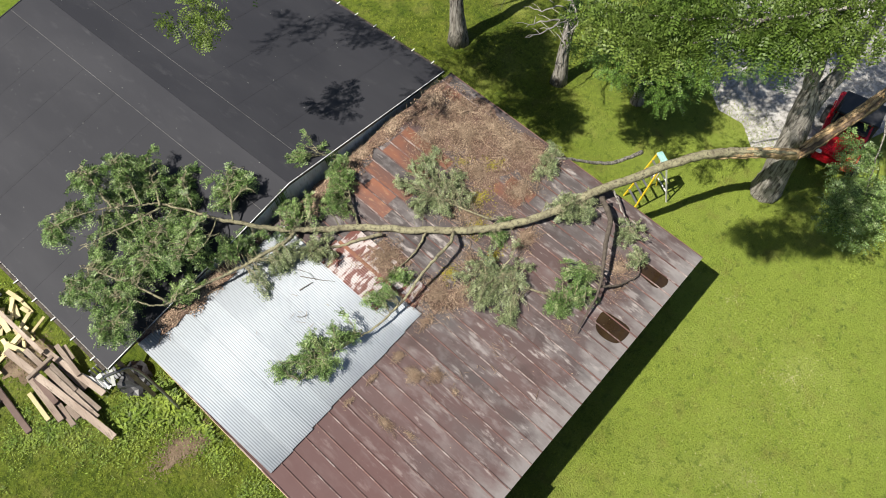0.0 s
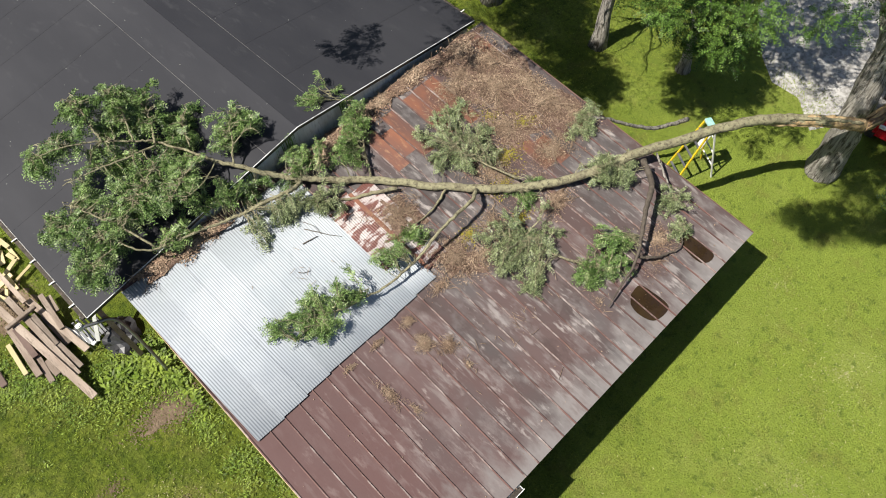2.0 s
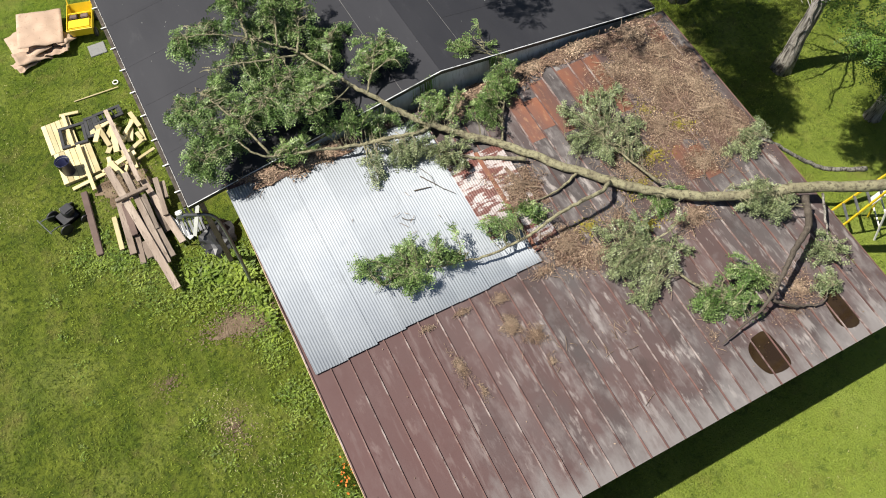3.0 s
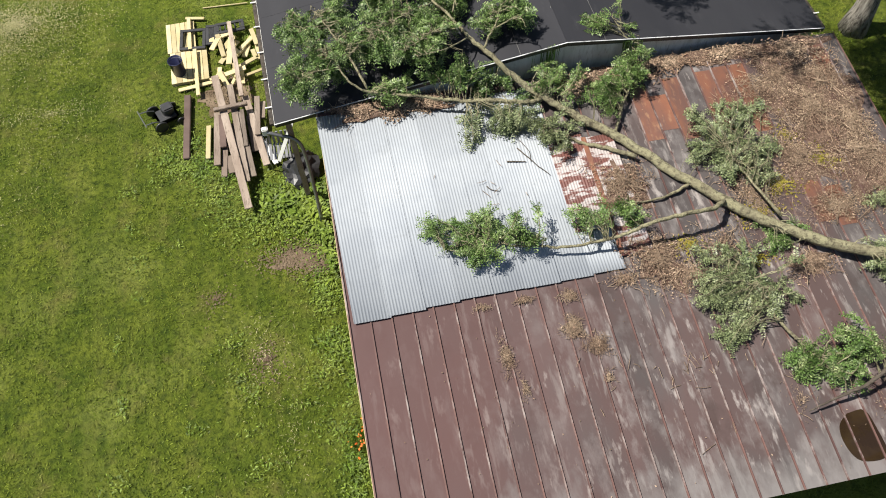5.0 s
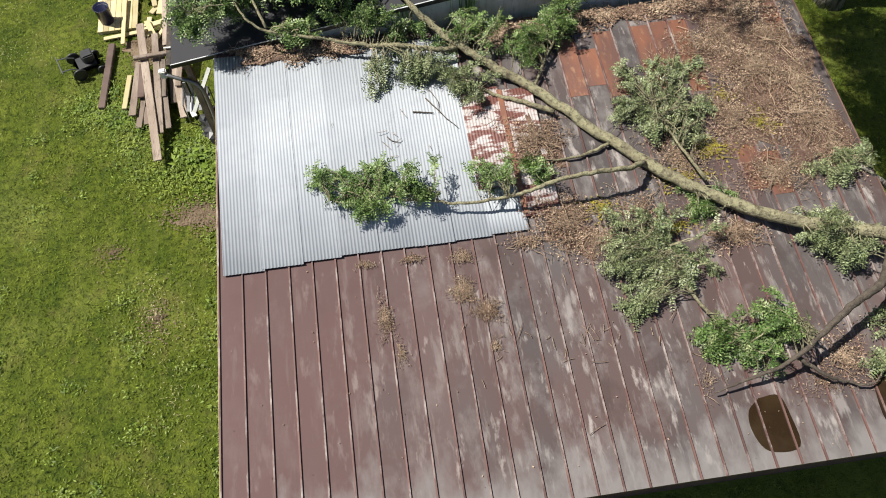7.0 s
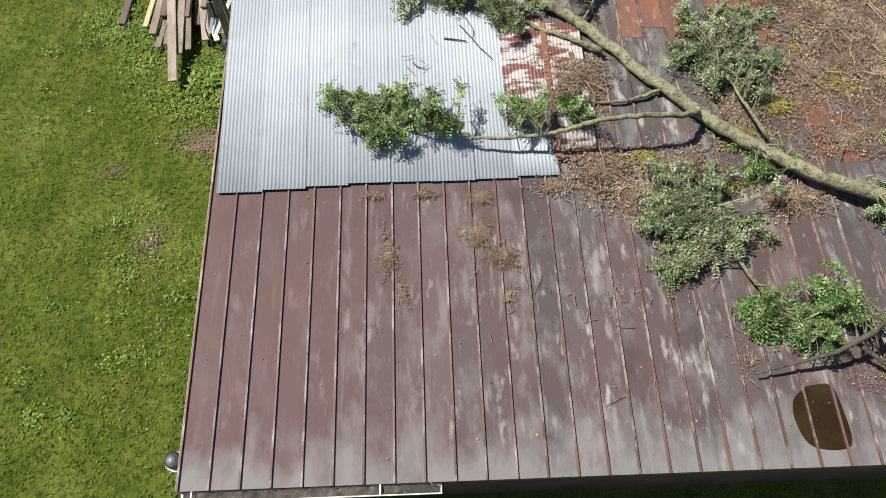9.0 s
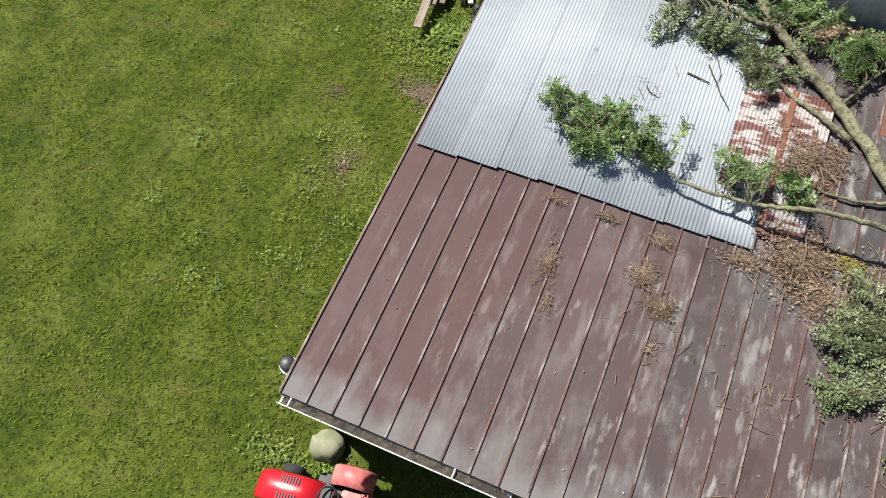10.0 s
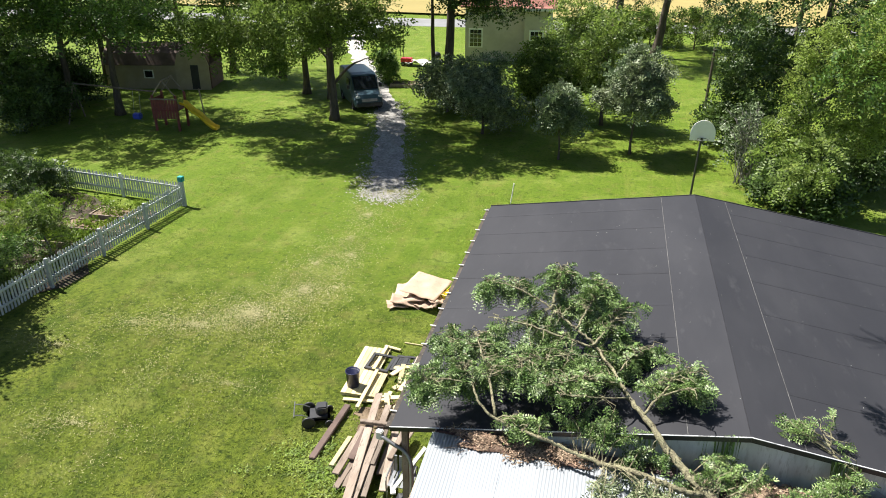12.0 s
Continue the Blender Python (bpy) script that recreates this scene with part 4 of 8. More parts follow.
spray([(3.58, 1.05, 3.4, 0.32, 0.3, 0.18)], 200, 71, G, "fresh green leaves", leaflet=0.062, length=0.23, floor=on_roofs)
spray([(4.9, 1.15, 3.4, 0.48, 0.2, 0.16), (5.65, 1.15, 3.3, 0.22, 0.25, 0.15)], 260, 60, G, "fresh green leaves", leaflet=0.062, length=0.23, floor=on_roofs)
spray([(8.1, 2.35, 3.25, 0.75, 0.7, 0.16), (8.7, 2.15, 3.2, 0.5, 0.6, 0.15), (9.1, 3.2, 3.15, 0.5, 0.22, 0.12)], 1150, 61, P, "pale wilting leaves", leaflet=0.062, length=0.23, floor=on_roofs)
spray([(7.25, -0.4, 3.1, 0.7, 0.6, 0.16), (7.05, -1, 3, 0.7, 0.5, 0.15), (6.75, -1.65, 2.95, 0.35, 0.35, 0.12), (7.75, -0.9, 3.05, 0.4, 0.5, 0.15)], 1000, 62, P, "pale wilting leaves", leaflet=0.062, length=0.23, floor=on_roofs)
spray([(8.0, -2.35, 2.98, 0.42, 0.26, 0.18), (8.5, -2.5, 3.0, 0.4, 0.26, 0.18), (8.85, -2.2, 3.12, 0.3, 0.34, 0.2)], 800, 63, G, "fresh green leaves", leaflet=0.062, length=0.23, floor=on_roofs)
spray([(10.25, -0.85, 3.28, 0.36, 0.32, 0.2), (10.6, -1.2, 3.2, 0.32, 0.28, 0.18)], 560, 64, P, "pale green leaves", leaflet=0.062, length=0.23, floor=on_roofs)
spray([(10.9, -2.4, 2.95, 0.42, 0.35, 0.12), (10.4, -3.1, 2.9, 0.25, 0.2, 0.1)], 220, 65, P, "sparse wilting leaves", leaflet=0.062, length=0.23, floor=on_roofs)
spray([(11, 0.4, 3.1, 0.35, 0.38, 0.12), (11.5, 0.7, 3.1, 0.3, 0.25, 0.12)], 150, 66, P, "sparse wilting leaves", leaflet=0.062, length=0.23, floor=on_roofs)
spray([(8.5, 0.15, 3.1, 0.3, 0.25, 0.12)], 90, 72, G, "fresh green leaves", leaflet=0.062, length=0.23, floor=on_roofs)


# ---- broken tree and its neighbours ----
broken = thing("broken_tree", "large old tree with a torn-off limb", "tree", at=(17.1, -4.3, 0))
ln = smooth_line([(17.1, -4.46, -0.1), (17.03, -4.4, 1.2), (17.0, -4.27, 2.6), (17.1, -4.02, 4.0), (17.0, -3.72, 5.4), (17.1, -3.5, 7.2), (17.3, -3.5, 9.0)], 5, 0.02, 2)
r = [float(np.interp(w.z, (0, 0.5, 1.2, 2.6, 3.9, 4.6, 9.0), (0.52, 0.47, 0.43, 0.385, 0.32, 0.21, 0.14))) for w in ln]
part("trunk", tube(bmesh.new(), ln, r, 16, 0.14, 7), M_BARK, broken, smooth=True)
for k, (p, a, b) in enumerate((([(17.15, -4.1, 3.5), (17.6, -4.22, 4.4), (18.0, -4.28, 5.1), (18.9, -4.2, 7.0)], 0.27, 0.13), ([(17.0, -3.9, 4.6), (16.6, -3.2, 6.2), (16.2, -2.4, 8.0)], 0.10, 0.04))):
    q = smooth_line(p, 5, 0.02, k)
    part("limb", tube(bmesh.new(), q, taper(q, a, b), 11, 0.12, k), M_BARK, broken, smooth=True)


def strands(path, width, count, seed, parent, mats, label, ends=(0.0, 0.25, 0.75, 1.0)):
    """Torn wood: a bundle of long ragged splinters that follow a path."""
    rnd = random.Random(seed)
    line = smooth_line(path, 8, 0.01, seed)
    n = len(line)
    for k in range(count):
        a = 6.283 * k / count + rnd.uniform(-0.3, 0.3)
        i0, i1 = int(n * rnd.uniform(ends[0], ends[1])), min(n, max(4, int(n * rnd.uniform(ends[2], ends[3]))) + 1)
        off = width * rnd.uniform(0.45, 1.0)
        thin = rnd.uniform(0.22, 0.42) * width
        pts, rad = [], []
        for i in range(i0, i1):
            t = (line[min(i + 1, n - 1)] - line[max(i - 1, 0)]).normalized()
            u = t.cross(Vector((0, 0, 1))).normalized()
            v = u.cross(t)
            f = (i - i0) / max(1, i1 - 1 - i0)
            pts.append(line[i] + (u * math.cos(a) * 0.8 + v * math.sin(a)) * off * (1 - 0.15 * f) + Vector((rnd.gauss(0, 0.008), rnd.gauss(0, 0.008), rnd.gauss(0, 0.008))))
            rad.append(thin * min(1.0, 0.15 + 5 * f, 0.15 + 5 * (1 - f)))
        part("splinter", tube(bmesh.new(), pts, rad, 5), mats[k % len(mats)], parent, label if k == 0 else "", smooth=True)


SPLIT_UP = [(16.2, -4.62, 2.86), (16.75, -4.85, 3.15), (17.45, -5.12, 3.5), (18.3, -5.48, 4.05), (19.4, -5.9, 4.9)]
q = smooth_line(SPLIT_UP, 6, 0.02, 5)
part("split_limb", tube(bmesh.new(), q, taper(q, 0.14, 0.17), 10, 0.35, 3), M_TORN, broken, "torn dark limb with raw orange split wood", smooth=True)
strands(SPLIT_UP, 0.20, 17, 6, broken, (M_TORN, M_SPLIT, M_TORN), "long torn splinter of raw wood", (0.0, 0.12, 0.7, 1.0))
BREAK = [(16.35, -4.62, 2.92), (15.95, -4.4, 3.14), (15.55, -3.88, 3.16), (15.0, -3.28, 3.16), (14.45, -2.82, 3.22), (13.9, -2.5, 3.36)]
q = smooth_line(BREAK, 6, 0.015, 9)
part("split_wood", tube(bmesh.new(), q, [float(np.interp(i, (0, len(q) * 0.5, len(q)), (0.17, 0.13, 0.10))) for i in range(len(q))], 10, 0.22, 4), M_SPLIT, fallen, "raw torn wood at the break", smooth=True)
strands(BREAK, 0.155, 13, 8, fallen, (M_SPLIT, M_LIMB, M_SPLIT), "raw torn splinter along the break", (0.0, 0.05, 0.45, 0.95))
for k, p in enumerate(([(17.2, -3.7, 8.6), (14.5, -4.2, 11.6), (11.5, -4.7, 12.8), (9.4, -4.6, 13.1)], [(18.1, -5.5, 4.8), (17.7, -6.0, 4.3), (17.1, -6.4, 3.5), (16.5, -6.8, 2.7)], [(17.0, -3.9, 5.2), (16.4, -3.2, 6.2), (15.2, -2.4, 7.0), (14.2, -1.6, 7.0)], [(17.4, -3.6, 9.0), (17.9, -3.4, 10.2), (18.4, -3.0, 11.4)])):
    q = smooth_line(p, 5, 0.02, 40 + k)
    part("limb", tube(bmesh.new(), q, taper(q, (0.12, 0.03, 0.09, 0.16)[k], 0.015), 7, 0.1, 40 + k), M_BARK, broken, smooth=True)
rng = np.random.default_rng(77)
p, d = cloud([(17.0, -3.0, 11.0, 1.6, 1.5, 1.0), (20.5, -2.5, 8.5, 1.5, 1.4, 1.0), (17.2, -2.6, 7.0, 0.8, 0.7, 0.45), (16.2, -3.0, 6.0, 0.7, 0.5, 0.4), (19.3, -4.6, 6.6, 0.9, 0.7, 0.5), (19.6, -3.4, 6.9, 0.8, 0.7, 0.45)], 1900, rng)
quads("crown", sprigs(p, d + rng.normal(size=d.shape) * 0.5, np.full(len(p), 0.34), 0.07, 7, rng, wide=0.26), M_TREE, broken)
p, d = cloud([(16.6, -6.1, 3.2, 0.5, 0.4, 0.3), (16.2, -6.6, 2.8, 0.6, 0.5, 0.35), (17.0, -5.9, 3.7, 0.4, 0.35, 0.3), (16.7, -7.0, 2.3, 0.6, 0.5, 0.35), (15.7, -6.6, 2.4, 0.4, 0.4, 0.3), (16.0, -7.3, 1.9, 0.5, 0.4, 0.3)], 1150, rng)
quads("crown", sprigs(p, d + rng.normal(size=d.shape) * 0.5, np.full(len(p), 0.3), 0.075, 6, rng, wide=0.26), M_LEAF, broken, "low fresh leaves on the torn limb")
# unseen high foliage, added to shade the lawn and the red vehicle
p, d = cloud([(9.2, -2.4, 13.0, 0.55, 0.45, 0.25), (9.9, -2.6, 13.1, 0.6, 0.5, 0.25), (9.4, -3.25, 13.0, 0.5, 0.4, 0.25), (10.3, -3.3, 13.1, 0.55, 0.45, 0.25), (9.9, -3.9, 13.1, 0.4, 0.35, 0.2), (12.2, -2.6, 13.1, 0.9, 0.7, 0.3), (13.3, -3.2, 13.1, 0.9, 0.7, 0.3), (13.0, -1.9, 13.1, 0.8, 0.6, 0.3), (14.3, -2.6, 13.1, 0.9, 0.7, 0.3)], 900, rng)
quads("crown", sprigs(p, d + rng.normal(size=d.shape) * 0.5, np.full(len(p), 0.42), 0.14, 5, rng, wide=0.26), M_TREE, broken)

p, d = cloud([(7.2, -2.0, 12.9, 0.28, 0.22, 0.14), (7.5, -2.4, 12.9, 0.35, 0.28, 0.18), (7.2, -2.75, 12.8, 0.3, 0.24, 0.16), (7.9, -2.85, 12.9, 0.4, 0.3, 0.2), (7.8, -3.3, 12.8, 0.32, 0.28, 0.16), (8.3, -3.55, 12.9, 0.4, 0.3, 0.2), (8.5, -4.0, 12.9, 0.38, 0.3, 0.18), (9.0, -4.2, 13.0, 0.45, 0.35, 0.22), (9.2, -4.75, 12.9, 0.35, 0.3, 0.18)], 2100, rng, 0.2)
quads("crown", sprigs(p, d + rng.normal(size=d.shape) * 0.6 - np.array([0, 0, 0.3]), np.full(len(p), 0.26), 0.062, 6, rng, wide=0.27), M_TREEL, broken, "sunlit fine leaves of the overhanging bough")
for k, path in enumerate(([(9.4, -4.6, 13.1), (8.4, -3.7, 13.0), (7.8, -2.9, 12.95), (7.3, -2.1, 12.9)], [(8.4, -3.7, 13.0), (7.8, -3.3, 12.85), (7.2, -2.8, 12.75)])):
    q = smooth_line(path, 4, 0.02, 60 + k)
    part("limb", tube(bmesh.new(), q, taper(q, 0.03, 0.008), 6), M_BARK, broken, smooth=True)

# high crown parts out of view, placed to cast leaf shade below
high = [(7.6, 9.1, 11.0, 1.6, 1.4, 0.7), (8.0, 6.3, 11.0, 1.5, 1.3, 0.7), (9.2, 7.6, 11.8, 1.6, 1.3, 0.8), (11.5, 8.0, 11.5, 1.8, 1.6, 0.9)]
shed_tree = tree("tree", "tall tree beside the shed with rough grey bark", 16.44, 3.58, 13, 3.4, 0.24, 31, leaves=2000, tuft=0.10, lean=(0.5, 0.2), low=0.5, leaflet=0.07, length=0.36, pairs=7, wide=0.26, group="trees by the shed",
     blobs=[(14.2, 1.6, 6.0, 0.8, 0.7, 0.4), (13.4, 1.4, 6.2, 0.7, 0.6, 0.4), (15.2, 2.4, 5.4, 0.7, 0.6, 0.4), (10.6, 2.6, 12.2, 1.3, 1.1, 0.7), (12.5, 3.8, 12.0, 1.6, 1.4, 0.8), (15.0, 4.0, 12.0, 2.0, 1.8, 1.0), (18.6, 2.8, 5.4, 0.9, 0.8, 0.6), (18.9, 4.4, 6.0, 1.2, 1.0, 0.7), (19.8, 2.6, 6.2, 1.2, 1.0, 0.7)])
tree("tree", "tall tree beside the shed with rough grey bark", 15.53, 7.6, 14, 3.6, 0.30, 32, leaves=3600, tuft=0.10, lean=(0.3, 1.0), low=0.5, leaflet=0.07, length=0.36, pairs=7, wide=0.26, group="trees by the shed",
     blobs=high + [(6.5, 5.9, 10.0, 1.0, 0.7, 0.4), (4.1, 11.4, 12.0, 0.9, 0.8, 0.5), (5.3, 10.8, 12.0, 0.9, 0.8, 0.5), (6.2, 10.0, 12.2, 0.7, 0.6, 0.4), (15.0, 9.5, 12.0, 2.6, 2.4, 1.4), (16.4, 6.4, 4.8, 0.6, 0.5, 0.4), (18.5, 8.0, 9.5, 2.0, 1.8, 1.2)])
tree("tree", "small leafy tree with low hanging foliage", 17.52, 0.88, 5.0, 1.6, 0.2, 33, leaves=1300, tuft=0.10, lean=(-0.6, 0.0), low=0.35, leaflet=0.07, length=0.36, pairs=7, wide=0.24, group="trees by the shed",
     blobs=[(15.8, 1.5, 3.2, 0.55, 0.50, 0.33), (16.1, 0.5, 3.0, 0.65, 0.59, 0.39), (16.8, 0.3, 3.6, 0.70, 0.63, 0.42), (16.4, -0.6, 3.0, 0.50, 0.45, 0.30), (16.3, 1.3, 4.0, 0.60, 0.54, 0.36)])
tree("tree", "leafy tree over the gravel pad", 19.6, 0.6, 8.5, 2.4, 0.2, 34, leaves=1600, tuft=0.10, lean=(-1.0, -0.6), leaflet=0.062, length=0.32, pairs=7, wide=0.24, group="trees by the shed",
     blobs=[(12.9, 0.0, 6.0, 0.4, 0.35, 0.25), (13.1, -0.7, 6.0, 0.5, 0.45, 0.3), (13.9, -0.8, 6.1, 0.55, 0.5, 0.3), (13.9, -1.5, 6.1, 0.5, 0.45, 0.3), (13.1, -1.4, 5.9, 0.4, 0.35, 0.28), (14.9, -1.9, 6.1, 0.35, 0.3, 0.25), (12.7, 0.9, 6.0, 0.3, 0.3, 0.2), (16.1, -0.5, 2.6, 0.5, 0.45, 0.3), (17.8, -1.9, 3.7, 0.5, 0.45, 0.3), (18.6, -0.4, 6.2, 1.0, 0.9, 0.5), (19.8, 0.8, 7.0, 1.2, 1.0, 0.6)])
tree("tree", "leafy tree over the gravel pad", 25.5, 2.0, 11, 3.8, 0.3, 36, leaves=950, tuft=0.10, skirt=4, leaflet=0.1, length=0.45, pairs=6, group="trees by the shed")
tree("tree", "leafy tree over the gravel pad", 21.0, 8.5, 12, 3.8, 0.3, 35, leaves=950, tuft=0.10, leaflet=0.1, length=0.45, pairs=6, group="trees by the shed", skirt=4)

rng = np.random.default_rng(92)
# unseen crown parts, added for dappled shade on black roof and east lawn
p, d = cloud([(9.8, 6.9, 10.0, 0.8, 0.7, 0.35), (9.2, 5.1, 10.0, 0.7, 0.6, 0.3), (8.9, 6.0, 10.1, 0.7, 0.5, 0.3), (10.9, 2.2, 10.0, 0.8, 0.6, 0.35), (11.7, 1.4, 10.1, 0.7, 0.5, 0.3), (10.6, 7.7, 10.2, 0.7, 0.6, 0.3), (9.6, 8.4, 10.3, 0.7, 0.6, 0.3), (8.4, 4.6, 10.4, 0.6, 0.5, 0.3)], 2600, rng)
quads("crown", sprigs(p, d + rng.normal(size=d.shape) * 0.6, np.full(len(p), 0.44), 0.15, 4, rng, wide=0.26), M_TREE, shed_tree)
p, d = cloud([(5.85, 6.95, 8.0, 0.3, 0.3, 0.35), (6.1, 7.4, 8.1, 0.35, 0.3, 0.3), (5.4, 7.6, 8.1, 0.2, 0.2, 0.15), (7.05, 6.25, 8.05, 0.22, 0.2, 0.2)], 210, rng, tuft=0.1)
quads("crown", sprigs(p, d + rng.normal(size=d.shape) * 0.5 - np.array([0, 0, 0.3]), np.full(len(p), 0.28), 0.075, 6, rng, wide=0.26), M_TREEL, shed_tree, "hanging tips of fresh leaves")
# unseen crown parts, added to darken the gravel pad by their shade
p, d = cloud([(14.2, 2.4, 10.4, 0.9, 0.75, 0.4), (15.4, 1.6, 10.4, 0.95, 0.75, 0.4), (14.7, 0.75, 10.4, 0.75, 0.55, 0.3), (16.3, -0.05, 10.4, 0.9, 0.7, 0.4), (13.2, 1.5, 10.4, 0.75, 0.55, 0.3), (11.9, 1.75, 10.5, 0.75, 0.55, 0.3), (11.9, 0.8, 10.7, 0.5, 0.4, 0.25), (17.4, 0.9, 10.4, 1.0, 0.8, 0.4), (17.9, -0.9, 10.4, 0.8, 0.7, 0.4), (16.0, 2.6, 10.6, 1.0, 0.8, 0.4), (13.9, 0.15, 10.4, 0.6, 0.4, 0.25), (15.1, -0.2, 10.4, 0.6, 0.45, 0.25)], 1250, rng)
quads("crown", sprigs(p, d + rng.normal(size=d.shape) * 0.6, np.full(len(p), 0.5), 0.17, 5, rng, wide=0.27), M_TREE, shed_tree)
rnd = random.Random(91)
for k in range(9):
    h, a = rnd.uniform(2.6, 5.2), rnd.uniform(1.6, 4.9)
    o = Vector((16.5, 3.6, h))
    e = o + Vector((math.cos(a), math.sin(a), rnd.uniform(-0.1, 0.5))) * rnd.uniform(1.2, 2.6)
    q = smooth_line([o, o.lerp(e, 0.4) + Vector((rnd.gauss(0, 0.15), rnd.gauss(0, 0.15), 0.2)), e.lerp(o, 0.2) + Vector((rnd.gauss(0, 0.15), rnd.gauss(0, 0.15), 0)), e], 4, 0.03, k)
    bm = tube(bmesh.new(), q, taper(q, 0.035, 0.008), 5)
    for j in range(4, len(q) - 1, 2):
        f = q[j] + Vector((rnd.gauss(0, 0.3), rnd.gauss(0, 0.3), rnd.gauss(0, 0.15)))
        tube(bm, [q[j], (q[j] + f) / 2 + Vector((0, 0, 0.05)), f], [0.012, 0.009, 0.004], 4)
    part("dead_branch", bm, M_GREYTWIG, shed_tree, "bare dead grey branch" if k == 0 else "")

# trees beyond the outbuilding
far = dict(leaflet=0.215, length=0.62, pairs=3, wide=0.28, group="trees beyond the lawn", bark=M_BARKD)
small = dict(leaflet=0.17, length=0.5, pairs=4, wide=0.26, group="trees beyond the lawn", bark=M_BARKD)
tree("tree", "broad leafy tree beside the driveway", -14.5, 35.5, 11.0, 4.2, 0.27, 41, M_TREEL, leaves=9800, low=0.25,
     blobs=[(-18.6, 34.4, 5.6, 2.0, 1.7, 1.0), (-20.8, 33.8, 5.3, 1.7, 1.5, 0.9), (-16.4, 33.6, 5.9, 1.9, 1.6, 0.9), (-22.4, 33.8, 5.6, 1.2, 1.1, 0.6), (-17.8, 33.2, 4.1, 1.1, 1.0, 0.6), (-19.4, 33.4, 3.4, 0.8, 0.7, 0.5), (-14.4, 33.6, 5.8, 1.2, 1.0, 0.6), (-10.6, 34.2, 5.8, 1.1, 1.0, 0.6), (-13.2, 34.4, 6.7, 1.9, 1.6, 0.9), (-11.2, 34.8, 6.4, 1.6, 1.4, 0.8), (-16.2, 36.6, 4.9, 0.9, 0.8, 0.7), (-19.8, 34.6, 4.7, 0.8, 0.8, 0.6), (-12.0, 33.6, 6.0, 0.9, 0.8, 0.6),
            # blobs from here on are out of view, added to shade lawn and driveway
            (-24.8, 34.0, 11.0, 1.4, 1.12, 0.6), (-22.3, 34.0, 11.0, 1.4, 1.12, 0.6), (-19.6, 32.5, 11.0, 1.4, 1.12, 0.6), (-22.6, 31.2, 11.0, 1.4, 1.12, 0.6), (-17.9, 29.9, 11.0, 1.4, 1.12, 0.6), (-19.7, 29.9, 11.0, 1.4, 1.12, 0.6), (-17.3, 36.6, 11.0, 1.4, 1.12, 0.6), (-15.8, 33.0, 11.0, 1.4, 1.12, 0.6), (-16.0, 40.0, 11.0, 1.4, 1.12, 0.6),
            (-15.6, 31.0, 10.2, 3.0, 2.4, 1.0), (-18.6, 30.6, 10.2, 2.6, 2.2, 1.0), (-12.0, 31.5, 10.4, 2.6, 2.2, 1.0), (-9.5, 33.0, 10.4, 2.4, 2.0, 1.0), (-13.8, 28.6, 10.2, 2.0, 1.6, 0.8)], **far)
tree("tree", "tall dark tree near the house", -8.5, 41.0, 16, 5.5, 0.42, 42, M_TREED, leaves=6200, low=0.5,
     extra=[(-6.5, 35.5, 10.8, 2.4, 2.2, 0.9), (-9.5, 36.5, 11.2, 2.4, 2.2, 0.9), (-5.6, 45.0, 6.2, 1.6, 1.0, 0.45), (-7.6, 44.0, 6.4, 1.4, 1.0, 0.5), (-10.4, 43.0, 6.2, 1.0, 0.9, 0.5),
            # unseen high blobs, added for shade on the ground
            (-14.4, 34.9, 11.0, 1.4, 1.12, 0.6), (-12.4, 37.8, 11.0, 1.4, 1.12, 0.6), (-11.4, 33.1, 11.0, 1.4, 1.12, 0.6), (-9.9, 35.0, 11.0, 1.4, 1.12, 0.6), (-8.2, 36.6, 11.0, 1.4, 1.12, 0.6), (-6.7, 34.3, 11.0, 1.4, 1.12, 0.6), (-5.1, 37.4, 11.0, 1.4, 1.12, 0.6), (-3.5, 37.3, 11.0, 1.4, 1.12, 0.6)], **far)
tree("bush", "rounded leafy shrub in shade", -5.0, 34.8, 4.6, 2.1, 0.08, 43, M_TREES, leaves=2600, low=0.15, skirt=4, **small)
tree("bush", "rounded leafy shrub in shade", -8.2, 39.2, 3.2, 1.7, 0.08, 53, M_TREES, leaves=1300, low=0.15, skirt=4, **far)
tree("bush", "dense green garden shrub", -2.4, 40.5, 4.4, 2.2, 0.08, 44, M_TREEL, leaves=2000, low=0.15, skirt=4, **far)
tree("tree", "small tree with silvery green leaves", -0.2, 31.2, 3.9, 1.15, 0.06, 45, M_TREES, leaves=1300, low=0.45, **small)
tree("tree", "small tree with silvery green leaves", 3.4, 33.1, 5.6, 1.7, 0.08, 46, M_TREES, leaves=2600, low=0.4, **small)
tree("tree", "sunlit leafy tree behind the small trees", 1.6, 38.5, 6.5, 2.4, 0.12, 54, M_TREEL, leaves=2000, low=0.25, skirt=4, **far)
tree("tree", "sunlit leafy tree behind the small trees", -1.2, 50.0, 6.0, 2.6, 0.12, 55, M_TREEL, leaves=1800, low=0.2, skirt=4, **far)
tree("tree", "tall tree with a forked dark trunk", 1.2, 60.0, 17, 5.0, 0.42, 47, M_TREED, leaves=2200, low=0.55, skirt=2, lean=(1.2, 0), extra=[(1.4, 57.0, 4.9, 2.2, 1.2, 0.7), (-1.6, 58.0, 5.0, 1.6, 1.0, 0.5)], **far)
